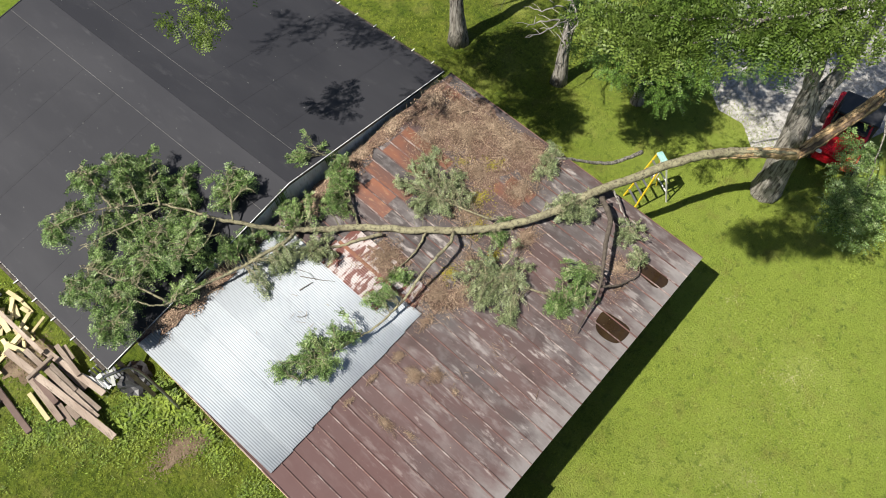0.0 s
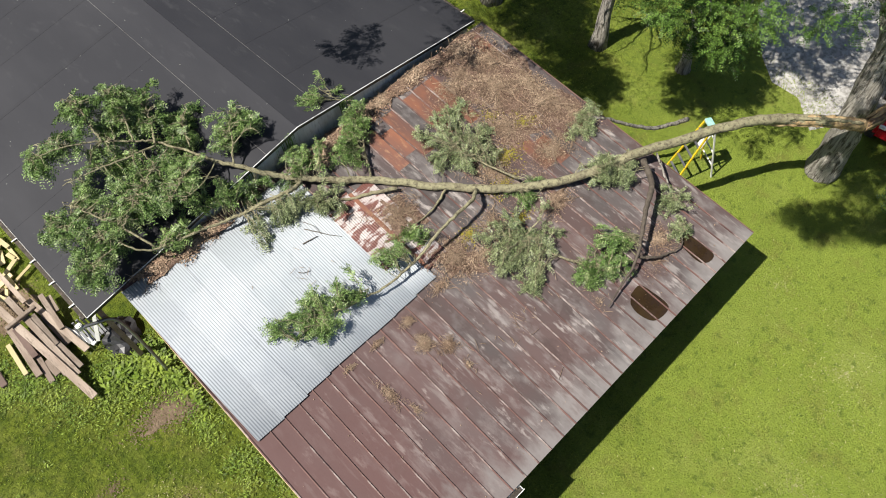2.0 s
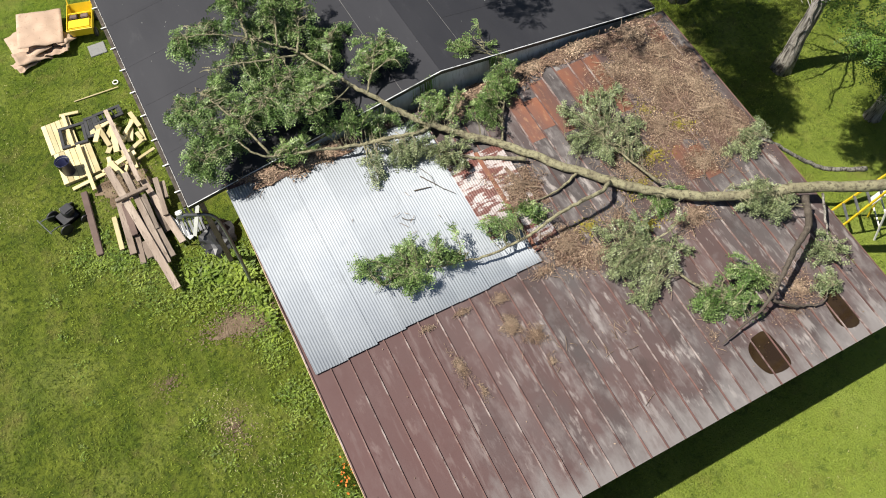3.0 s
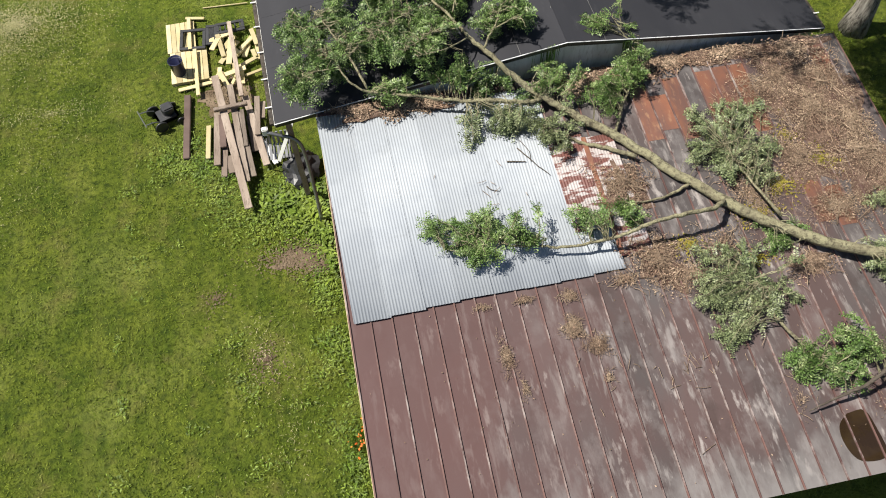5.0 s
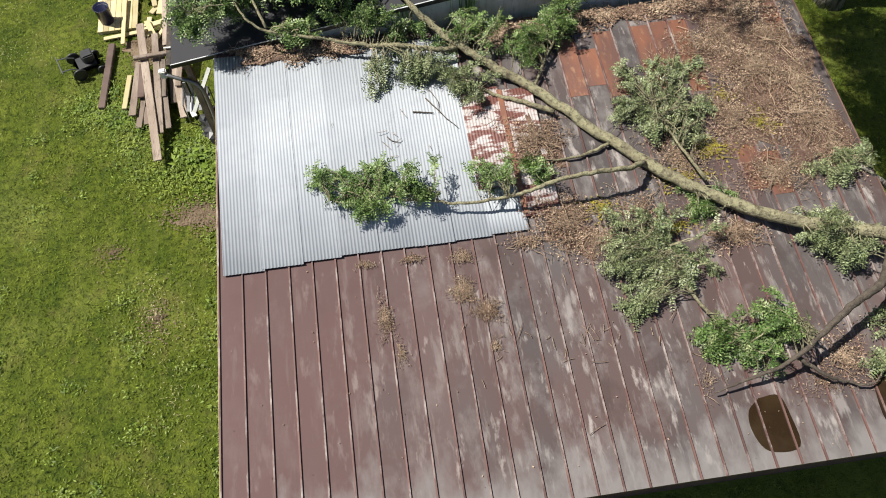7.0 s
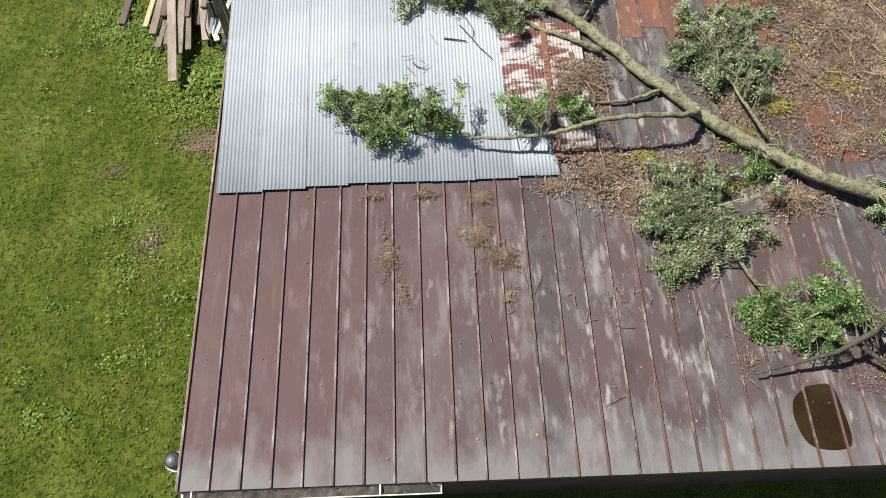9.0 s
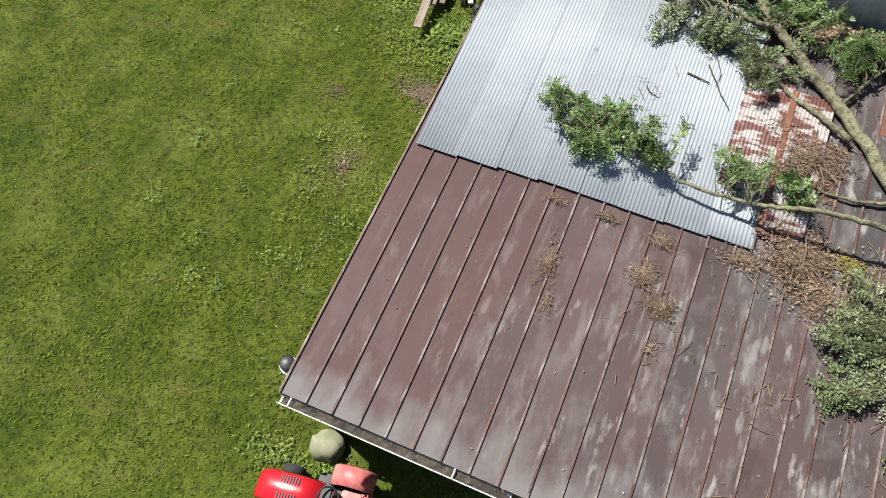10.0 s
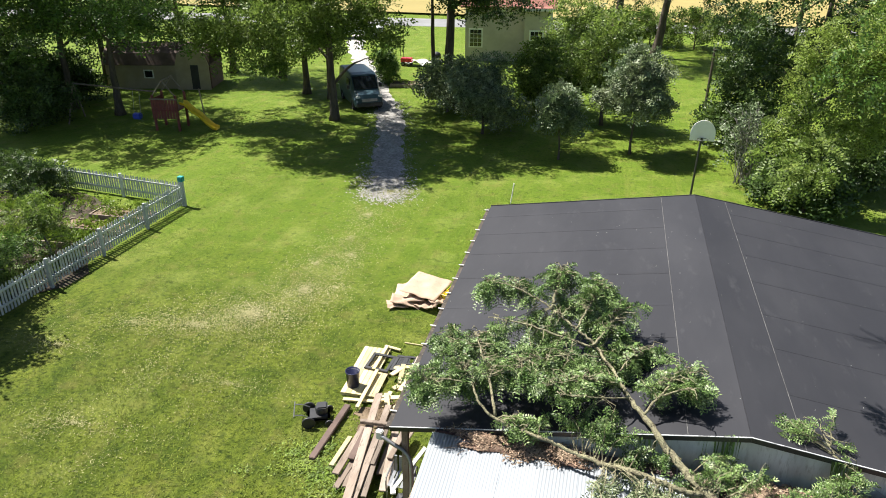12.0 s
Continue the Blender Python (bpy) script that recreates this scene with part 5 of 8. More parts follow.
tree("tree", "tall tree with a forked dark trunk", 5.0, 62.0, 17, 5.0, 0.42, 48, M_TREED, leaves=3000, low=0.55, skirt=2, lean=(1.5, 0), extra=[(5.4, 58.0, 4.8, 2.2, 1.2, 0.8), (9.2, 57.0, 4.5, 2.2, 1.2, 1.1), (12.0, 56.0, 4.2, 2.0, 1.2, 1.3), (10.8, 52.0, 5.8, 2.2, 1.2, 0.8)], **far)
tree("tree", "drooping leafy tree in full sun", 14.6, 33.0, 12, 4.0, 0.28, 49, M_DROOP, leaves=3600, tuft=0.10, low=0.3, leaflet=0.14, length=0.5, pairs=4, wide=0.27, group="trees beyond the lawn", bark=M_BARKD,
     blobs=[(11.7, 26.8, 7.8, 1.3, 1.0, 0.6), (13.0, 27.4, 6.9, 1.3, 1.0, 0.6), (11.7, 27.0, 6.6, 0.9, 0.8, 0.5), (12.7, 27.0, 5.4, 1.2, 0.9, 0.6), (11.6, 26.4, 4.5, 0.7, 0.7, 0.55), (12.2, 26.6, 3.6, 0.9, 0.8, 0.6), (11.2, 26.0, 2.7, 0.5, 0.5, 0.45), (13.3, 27.2, 4.0, 0.9, 0.8, 0.6), (11.5, 26.0, 1.9, 0.4, 0.4, 0.35), (14.2, 28.5, 8.2, 1.8, 1.4, 0.8), (10.3, 26.8, 7.0, 1.0, 0.8, 0.5), (9.9, 26.6, 5.7, 0.8, 0.7, 0.5), (9.8, 26.4, 4.6, 0.7, 0.6, 0.45), (9.3, 26.2, 3.7, 0.6, 0.5, 0.4), (10.4, 26.4, 3.3, 0.7, 0.6, 0.45), (9.6, 26.0, 2.6, 0.45, 0.4, 0.35)])
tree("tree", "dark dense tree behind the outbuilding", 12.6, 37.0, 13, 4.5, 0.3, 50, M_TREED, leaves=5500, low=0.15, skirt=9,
     # blobs above 10 m are unseen and only shade what lies below
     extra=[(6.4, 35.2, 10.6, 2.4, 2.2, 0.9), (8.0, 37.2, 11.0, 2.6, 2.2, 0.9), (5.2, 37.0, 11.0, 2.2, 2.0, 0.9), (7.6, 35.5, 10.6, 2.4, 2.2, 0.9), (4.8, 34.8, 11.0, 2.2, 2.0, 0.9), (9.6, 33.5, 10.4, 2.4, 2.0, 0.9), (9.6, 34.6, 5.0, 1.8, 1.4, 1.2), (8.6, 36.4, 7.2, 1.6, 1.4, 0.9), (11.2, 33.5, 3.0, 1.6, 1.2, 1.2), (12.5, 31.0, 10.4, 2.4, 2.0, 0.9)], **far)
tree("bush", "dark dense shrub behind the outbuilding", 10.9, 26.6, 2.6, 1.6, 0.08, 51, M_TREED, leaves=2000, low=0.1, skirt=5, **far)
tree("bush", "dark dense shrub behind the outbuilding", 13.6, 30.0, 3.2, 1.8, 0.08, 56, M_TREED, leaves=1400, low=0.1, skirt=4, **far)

for k, (x, y, h) in enumerate(((0.5, 66.5, 3.2), (4.6, 68.0, 3.0), (8.6, 67.0, 3.4), (12.8, 66.0, 3.4))):
    tree("bush", "sunlit overgrown hedge shrub by the road", x, y, h, 2.6, 0.08, 110 + k, M_TREEL, leaves=900, low=0.1, skirt=4, leaflet=0.26, length=0.6, pairs=3, group="hedge by the road", bark=M_BARKD)

# half-dead shrub: a thicket of bare arching twigs with few leaves
for k, (x, y, h, s) in enumerate(((-31.6, 29.6, 3.0, 2.2), (-35.2, 32.6, 4.2, 2.6), (-38.0, 35.0, 4.6, 2.8), (-33.8, 36.0, 3.0, 1.8))):
    # dense shrubs added to fill the deep shade here, leaves darkened to match
    tree("bush", "dense shrub added beside the garden shed, leaves coloured as shaded", x, y, h, s, 0.08, 150 + k, M_TREED, leaves=1600, low=0.1, skirt=5, **far)
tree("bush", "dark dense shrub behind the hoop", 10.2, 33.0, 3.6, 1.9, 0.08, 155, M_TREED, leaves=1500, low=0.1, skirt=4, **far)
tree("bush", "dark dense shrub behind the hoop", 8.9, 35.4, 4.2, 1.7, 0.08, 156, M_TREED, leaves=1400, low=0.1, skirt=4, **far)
tree("shrub", "narrow upright green shrub beside the van", -14.6, 45.9, 2.7, 0.8, 0.05, 157, M_TREE, leaves=700, low=0.1, skirt=3, **small)
dead = thing("bush", "half-dead shrub of bare arching grey twigs", "bush", "trees beyond the lawn", at=(8.9, 29.7, 0))
rnd = random.Random(58)
rng = np.random.default_rng(58)
bm = bmesh.new()
tips = []
for k in range(90):
    a, r, h = rnd.uniform(0, 6.28), rnd.uniform(0.5, 1.9), rnd.uniform(1.2, 3.9)
    o = Vector((8.9 + rnd.gauss(0, 0.25), 29.7 + rnd.gauss(0, 0.25), 0))
    e = Vector((8.9 + math.cos(a) * r, 29.7 + math.sin(a) * r * 0.8, h))
    q = smooth_line([o, o.lerp(e, 0.5) + Vector((0, 0, h * 0.28)), e], 4, 0.04, k)
    tube(bm, q, taper(q, 0.022, 0.006), 3)
    tips += q[4:]
part("twig_thicket", bm, M_GREYTWIG, dead, "tangle of bare grey twigs")
pick = np.array([tips[int(i)] for i in rng.integers(0, len(tips), 420)]) + rng.normal(size=(420, 3)) * 0.15
quads("crown", sprigs(pick, rng.normal(size=(420, 3)), np.full(420, 0.4), 0.15, 3, rng), M_TREES, dead)

YARD = ((-19.0, 41.5, 11, 3.0), (-31.9, 33.6, 12, 4.2), (-28.1, 33.2, 12, 4.0), (-36.5, 33.0, 12, 4.6), (-34.5, 40.5, 13, 4.8), (-30.5, 44.5, 12, 4.4), (-23.0, 46.0, 13, 4.0), (-27.5, 46.5, 13, 4.0), (18.0, 47.0, 15, 5.5), (20.0, 38.0, 15, 5.5), (15.0, 56.0, 15, 6.0), (-41.0, 28.0, 11, 4.5), (-35.0, 26.5, 11, 4.0))
# unseen high crowns by tree index, added to shade the yard
SHADE = {4: [(-42.6, 35.4, 11.0, 1.9, 1.52, 0.6), (-39.8, 34.6, 11.0, 1.9, 1.52, 0.6), (-38.3, 36.5, 11.0, 1.9, 1.52, 0.6), (-34.7, 34.5, 11.0, 1.9, 1.52, 0.6)],
         0: [(-28.6, 34.2, 11.0, 1.5, 1.2, 0.6), (-29.3, 37.4, 11.0, 1.5, 1.2, 0.6), (-27.4, 31.6, 11.0, 1.5, 1.2, 0.6)], 6: [(-23.5, 38.5, 10.2, 2.4, 2.0, 0.8), (-20.5, 39.5, 10.2, 2.2, 2.0, 0.8)], 1: [(-37.7, 30.0, 11.0, 1.6, 1.28, 0.6), (-34.7, 29.6, 11.0, 1.6, 1.28, 0.6), (-30.7, 30.6, 11.0, 1.6, 1.28, 0.6), (-33.7, 26.7, 11.0, 1.6, 1.28, 0.6), (-31.5, 27.8, 11.0, 1.6, 1.28, 0.6), (-28.6, 27.6, 11.0, 1.6, 1.28, 0.6), (-33.0, 29.5, 9.6, 3.0, 2.4, 0.9), (-36.0, 27.5, 9.6, 2.6, 2.2, 0.9)], 2: [(-29.5, 28.5, 9.6, 2.6, 1.8, 0.8), (-26.2, 28.5, 9.4, 2.2, 1.6, 0.8)]}
for k, (x, y, h, s) in enumerate(YARD):
    tree("tree", "shady dark-trunked yard tree", x, y, h, s, 0.26, 60 + k, (M_TREEL, M_TREE, M_TREE)[k % 3], leaves=4200 if k == 1 else 3000 if k in SHADE else 900 if k in (8, 9, 10, 11) else 1500, low=0.42, skirt=3, extra=SHADE.get(k, ()), **far)
tree("tree", "shady dark-trunked yard tree", -23.5, 12.2, 9, 2.6, 0.26, 59, M_TREED, leaves=3400, low=0.4, blobs=[(-17.6, 10.0, 6.0, 0.9, 0.7, 0.5), (-18.8, 10.2, 6.4, 1.1, 0.9, 0.7), (-21.2, 8.0, 7.0, 1.3, 1.0, 0.6), (-18.7, 7.9, 7.2, 1.1, 0.9, 0.6), (-20.0, 8.9, 7.4, 1.2, 1.0, 0.6), (-18.9, 6.4, 7.4, 1.1, 0.9, 0.6), (-20.6, 6.6, 7.4, 1.2, 1.0, 0.6), (-22.0, 12.2, 8.0, 2.0, 1.8, 1.1)], **far)
# extra trees whose crowns stay out of view and shade the lawn
for k, (x, y, z, s) in enumerate(((-15.8, 31.0, 10.8, 3.0), (-9.0, 33.0, 11.0, 2.8), (-36.0, 30.0, 10.2, 3.0))):
    tree("tree", "added yard tree with an unseen crown that shades the lawn", x - 1.0, y + 9.5, z + 2.5, 2.2, 0.2, 130 + k, M_TREED, leaves=1900, low=0.6, blobs=[(x, y, z, s, s * 0.8, 0.9), (x + 1.6, y + 1.2, z + 0.4, s * 0.8, s * 0.7, 0.8), (x - 0.8, y + (6.5 if k == 0 else 4.0), z + 0.6, s * 0.8, s * 0.9, 0.8)], **far)


# ---- roof litter ----
def lying_quads(pts, size, rng, tilt=0.35, slim=0.5):
    n = len(pts)
    a = rng.uniform(0, 2 * math.pi, n)
    d = np.stack([np.cos(a), np.sin(a), rng.normal(size=n) * tilt], 1)
    w = np.stack([-np.sin(a), np.cos(a), rng.normal(size=n) * tilt], 1)
    ln = (size * rng.uniform(0.5, 1.3, n))[:, None]
    return np.stack([pts - d * ln / 2, pts + w * ln * slim / 2, pts + d * ln / 2, pts - w * ln * slim / 2], 1)


def patches(spec, rng):
    """Points of soft-edged heaps (x, y, rx, ry, count, height) on the shed roof."""
    out = []
    for x, y, rx, ry, n, h in spec:
        r = np.abs(rng.normal(size=n)) * 0.55
        a = rng.uniform(0, 2 * math.pi, n)
        wob = 1 + 0.3 * np.sin(a * 3 + x) + 0.2 * np.sin(a * 5 + y)
        px, py = x + np.cos(a) * r * rx * wob, y + np.sin(a) * r * ry * wob
        ok = (r < 1.0) & (px > WEST + 0.05) & (px < EAST - 0.05) & (py > EAVE + 0.05) & (py < BS - 0.06)
        px, py, r = px[ok], py[ok], r[ok]
        lift = np.where((px < 5.9) & (py > 0), 0.075, 0.012)
        out.append(np.stack([px, py, RISE + SLOPE * py + lift + 0.02 + h * np.exp(-2 * r * r) * rng.random(len(px))], 1))
    return np.concatenate(out)


rng = np.random.default_rng(5)
WALL_LITTER = [(1.1, 4.68, 0.7, 0.28, 700, 0.05), (1.9, 4.6, 0.7, 0.32, 800, 0.06), (2.5, 4.6, 0.5, 0.32, 350, 0.05), (5.6, 4.45, 0.8, 0.4, 700, 0.05), (6.6, 4.5, 0.9, 0.4, 900, 0.05), (7.9, 4.65, 1.0, 0.35, 900, 0.05), (9.2, 4.7, 1.0, 0.3, 700, 0.05), (10.6, 4.5, 1.2, 0.5, 800, 0.05), (0.5, 4.75, 0.3, 0.1, 100, 0.03)]
MESS = [(11.15, 2.5, 0.6, 1.3, 1500, 0.05), (11.0, 3.7, 0.8, 0.8, 1300, 0.05), (10.1, 3.9, 1.0, 0.6, 900, 0.04), (11.3, 0.9, 0.45, 0.8, 800, 0.05), (10.4, 2.9, 1.1, 1.2, 2600, 0.09), (11.0, 1.6, 0.8, 1.0, 1500, 0.08), (9.6, 1.9, 0.9, 0.9, 1500, 0.07), (10.0, 0.6, 1.0, 0.6, 1200, 0.06), (5.9, 1.9, 0.7, 0.7, 1300, 0.08), (6.0, 0.15, 0.6, 0.7, 1400, 0.09), (6.6, -0.25, 0.6, 0.4, 600, 0.05), (8.9, -0.5, 0.6, 0.35, 700, 0.05), (9.9, -2.9, 0.7, 0.6, 500, 0.03), (7.3, 0.2, 0.9, 0.6, 500, 0.04), (8.4, 1.2, 0.9, 0.9, 900, 0.05), (5.3, -0.1, 0.4, 0.2, 250, 0.04), (9.6, 3.6, 1.2, 0.6, 700, 0.04)]
STRAW = [(2.72, -1.15, 0.14, 0.36, 320, 0.04), (4.05, -0.85, 0.2, 0.24, 700, 0.07), (4.4, -1.25, 0.22, 0.2, 600, 0.07), (4.15, -0.22, 0.2, 0.12, 260, 0.04), (3.3, -0.13, 0.2, 0.06, 160, 0.03), (2.5, -0.12, 0.2, 0.05, 90, 0.02), (4.42, -1.85, 0.1, 0.14, 80, 0.02), (2.9, -1.75, 0.08, 0.25, 80, 0.02), (7.6, -2.9, 0.3, 0.3, 60, 0.02), (9.4, -3.2, 0.5, 0.4, 160, 0.02)]
tagged(quads("leaf_litter", lying_quads(patches([(x, y, rx, ry, n * 2, h) for x, y, rx, ry, n, h in WALL_LITTER], rng), 0.06, rng), M_LITTER), "brown dead leaves drifted against the wall", "leaf litter", kind="stuff")
tagged(quads("rotting_debris", lying_quads(patches([(x, y, rx, ry, int(n * 1.6), h) for x, y, rx, ry, n, h in MESS], rng), 0.038, rng, 0.5), M_LITTER), "brown rotting leaf debris on the metal roof", "debris", kind="stuff")
tagged(quads("moss", lying_quads(patches([(9.0, 1.25, 0.6, 0.4, 500, 0.02), (10.1, 1.7, 0.5, 0.4, 350, 0.02), (8.3, 0.75, 0.7, 0.3, 400, 0.02), (6.7, 0.35, 0.5, 0.3, 300, 0.02), (9.6, 2.4, 0.4, 0.5, 250, 0.02), (7.9, -0.2, 0.5, 0.25, 250, 0.02)], rng), 0.05, rng, 0.4), M_MOSS), "yellow-green moss on the metal roof", "moss", kind="stuff")


def mulch_mat(cx, cy, rx, ry, seed, label):
    """A thin ragged layer of rotted leaves, thicker in the middle."""
    rnd = random.Random(seed)
    bm = bmesh.new()
    n, rings = 40, 5
    wob = [1 + 0.28 * math.sin(3 * a + seed) + 0.2 * math.sin(7 * a + seed * 2) + rnd.uniform(-0.16, 0.16) for a in [2 * math.pi * k / n for k in range(n)]]
    rows = []
    for j in range(1, rings + 1):
        f = j / rings
        row = []
        for k in range(n):
            a = 2 * math.pi * k / n
            x = min(EAST - 0.04, max(WEST + 0.05, cx + math.cos(a) * rx * f * wob[k]))
            y = min(BS - 0.07, max(EAVE + 0.05, cy + math.sin(a) * ry * f * wob[k]))
            lift = 0.066 if x < 5.9 and y > 0 else 0.002
            row.append(bm.verts.new((x, y, roof_z(y) + lift + 0.004 + 0.045 * (1 - f) + rnd.uniform(0, 0.012) * (f < 1))))
        rows.append(row)
    mid = bm.verts.new((cx, cy, roof_z(cy) + 0.06 + (0.066 if cx < 5.9 and cy > 0 else 0)))
    for k in range(n):
        bm.faces.new((mid, rows[0][k], rows[0][(k + 1) % n]))
        for a, b in zip(rows, rows[1:]):
            bm.faces.new((a[k], b[k], b[(k + 1) % n], a[(k + 1) % n]))
    return tagged(part("leaf_mulch", bm, M_MULCH), label, "leaf mulch", "leaf mulch on the roof")


for k, (x, y, rx, ry) in enumerate(((1.7, 4.62, 1.0, 0.24), (6.4, 4.6, 1.1, 0.25), (8.4, 4.7, 1.2, 0.2), (10.4, 4.55, 1.2, 0.32), (10.45, 2.7, 0.85, 1.0), (10.9, 1.5, 0.6, 0.8), (9.75, 1.6, 0.5, 0.5), (5.95, 1.8, 0.42, 0.5), (6.1, 0.05, 0.4, 0.5), (8.9, -0.45, 0.4, 0.2), (11.0, 3.0, 0.65, 1.1), (11.2, 1.3, 0.45, 0.8), (10.3, 3.8, 0.8, 0.5))):
    mulch_mat(x, y, rx, ry, 3 + k, "thin brown layer of rotted leaves and twigs")


def twig_mat(spec, label, thin, long, seed):
    rng = np.random.default_rng(seed)
    p = patches(spec, rng)
    out = []
    a = rng.uniform(0, 2 * math.pi, len(p))
    ln = long * rng.uniform(0.3, 1.3, len(p))
    bend = rng.normal(size=len(p)) * 0.16
    q = p.copy()
    for k in range(3):
        d = np.stack([np.cos(a + bend * k), np.sin(a + bend * k), rng.normal(size=len(p)) * 0.14], 1) * (ln / 3)[:, None]
        e = q + d
        e[:, 2] = np.maximum(e[:, 2], RISE + SLOPE * e[:, 1] + 0.02)
        w = np.stack([-d[:, 1], d[:, 0], 0 * ln], 1)
        w = unit(w) * thin
        h = np.array([0, 0, thin * 0.9])
        out.append(np.stack([q - w, q + h, e + h, e - w], 1))
        out.append(np.stack([q + h, q + w, e + w, e + h], 1))
        q = e
    return tagged(quads("dry_twigs", np.concatenate(out), M_TWIG), label, "twigs", kind="stuff")


twig_mat([(x, y, rx, ry, n // 3, h * 1.3) for x, y, rx, ry, n, h in MESS], "tangle of dry brown twigs on the roof", 0.0035, 0.2, 3)
twig_mat([(x, y, rx, ry, n // 90, h * 1.6) for x, y, rx, ry, n, h in MESS], "fallen grey-brown sticks on the roof", 0.008, 0.5, 13)
twig_mat([(x, y, rx * 1.15, ry * 1.15, int(n * 1.3), h * 0.8) for x, y, rx, ry, n, h in STRAW], "small heaps of dry straw-like twigs", 0.003, 0.075, 4)
tagged(quads("heap_litter", lying_quads(patches([(x, y, rx, ry, int(n * 0.6), h) for x, y, rx, ry, n, h in STRAW], np.random.default_rng(31)), 0.03, np.random.default_rng(32), 0.5), M_LITTER), "brown crumbled leaves in small heaps", "debris", kind="stuff")
twig_mat([(x, y, rx, ry, n // 14, h) for x, y, rx, ry, n, h in WALL_LITTER] + [(6, -2, 4.5, 1.8, 34, 0.0), (3.2, 2.3, 1.8, 1.0, 8, 0.0)], "loose dry twigs scattered on the roof", 0.005, 0.26, 5)
for path, r in (([(3.72, 2.84), (3.9, 2.8), (4.1, 2.76)], 0.016), ([(4.0, 3.12), (4.2, 2.8), (4.32, 2.6), (4.5, 2.36)], 0.013), ([(4.1, 3.3), (4.22, 3.0), (4.2, 2.75)], 0.009), ([(3.18, 2.36), (3.25, 2.26), (3.4, 2.2)], 0.011)):
    q = smooth_line([(x, y, roof_z(y) + 0.062 + r) for x, y in path], 4, 0.006, 3)
    tagged(part("stick", tube(bmesh.new(), q, taper(q, r, r * 0.5), 6), M_BARKD, smooth=True), "short dark broken stick on the corrugated sheets", "stick", "sticks on the roof")
rng = np.random.default_rng(9)
p = np.stack([rng.uniform(WEST, EAST, 240), rng.uniform(EAVE, 4.6, 240)], 1)
p = p[(p[:, 0] > 5.9) | (p[:, 1] < -0.05)]
tagged(quads("fallen_leaves", lying_quads(np.column_stack([p, RISE + SLOPE * p[:, 1] + 0.02]), 0.036, rng, 0.2), M_LITTER), "single dead leaves scattered on the roof", "leaves", kind="stuff")
p = np.stack([rng.uniform(BW, BE, 130), rng.uniform(BS, BN, 130)], 1)
tagged(quads("roof_specks", lying_quads(np.column_stack([p, on_roofs(p) + 0.015]), 0.028, rng, 0.15), M_WALLM), "pale specks of debris on the black membrane", "debris", kind="stuff")


def puddle(outline, label):
    pts = smooth_line([(x, y, 0) for x, y in outline] + [(outline[0][0], outline[0][1], 0)], 5)[:-1]
    bm = bmesh.new()
    bm.faces.new([bm.verts.new((p.x, p.y, roof_z(p.y) + 0.006)) for p in pts])
    ext = bmesh.ops.extrude_face_region(bm, geom=bm.faces[:])
    bmesh.ops.translate(bm, verts=[v for v in ext["geom"] if isinstance(v, bmesh.types.BMVert)], vec=(0, 0, 0.006))
    return tagged(part("puddle", bm, M_WATER), label, "puddle", "puddles on the roof")


puddle([(8.3, -3.3), (8.62, -3.3), (8.7, -3.6), (8.68, -4.1), (8.2, -4.1), (8.04, -3.8), (8.08, -3.48)], "dark brown rain puddle near the roof edge")
puddle([(10.22, -3.05), (10.56, -3.1), (10.58, -4.02), (10.14, -3.95)], "narrow dark rain puddle near the roof edge")

# ---- lawn relief ----
def blades(spec, length, width, rng, lean=0.8):
    out = []
    for x0, x1, y0, y1, n in spec:
        p = np.stack([rng.uniform(x0, x1, n), rng.uniform(y0, y1, n), np.zeros(n)], 1)
        keep = ~((p[:, 0] > -0.05) & (p[:, 0] < 12.0) & (p[:, 1] > -4.1) & (p[:, 1] < 17)) & ~((p[:, 0] > -0.9) & (p[:, 1] > 5) & (p[:, 1] < 16.6) & (p[:, 0] < 12))
        thin = np.sin(p[:, 0] * 1.3 + np.sin(p[:, 1] * 0.9) * 2) * np.sin(p[:, 1] * 1.1 + np.sin(p[:, 0] * 0.7) * 2)
        keep &= rng.random(n) < 0.62 + 0.38 * thin
        p = p[keep]
        n = len(p)
        a = rng.uniform(0, 2 * math.pi, n)
        d = unit(np.stack([np.cos(a) * lean, np.sin(a) * lean, np.full(n, 0.5)], 1) + rng.normal(size=(n, 3)) * 0.15)
        w = np.stack([-np.sin(a), np.cos(a), np.zeros(n)], 1) * width
        ln = (length * rng.uniform(0.5, 1.4, n))[:, None]
        out.append(np.stack([p - w, p + d * ln * 0.6 - w * 0.7, p + d * ln, p + d * ln * 0.5 + w], 1))
    return np.concatenate(out)


rng = np.random.default_rng(21)
tagged(quads("grass", blades([(-13, 0, -9, 14, 85000), (2, 20, -14, -4, 75000), (12, 20, -4, 10, 40000), (-16, -1, 14, 26, 22000)], 0.08, 0.013, rng), M_GRASS), "short mown grass blades", "grass", kind="stuff")


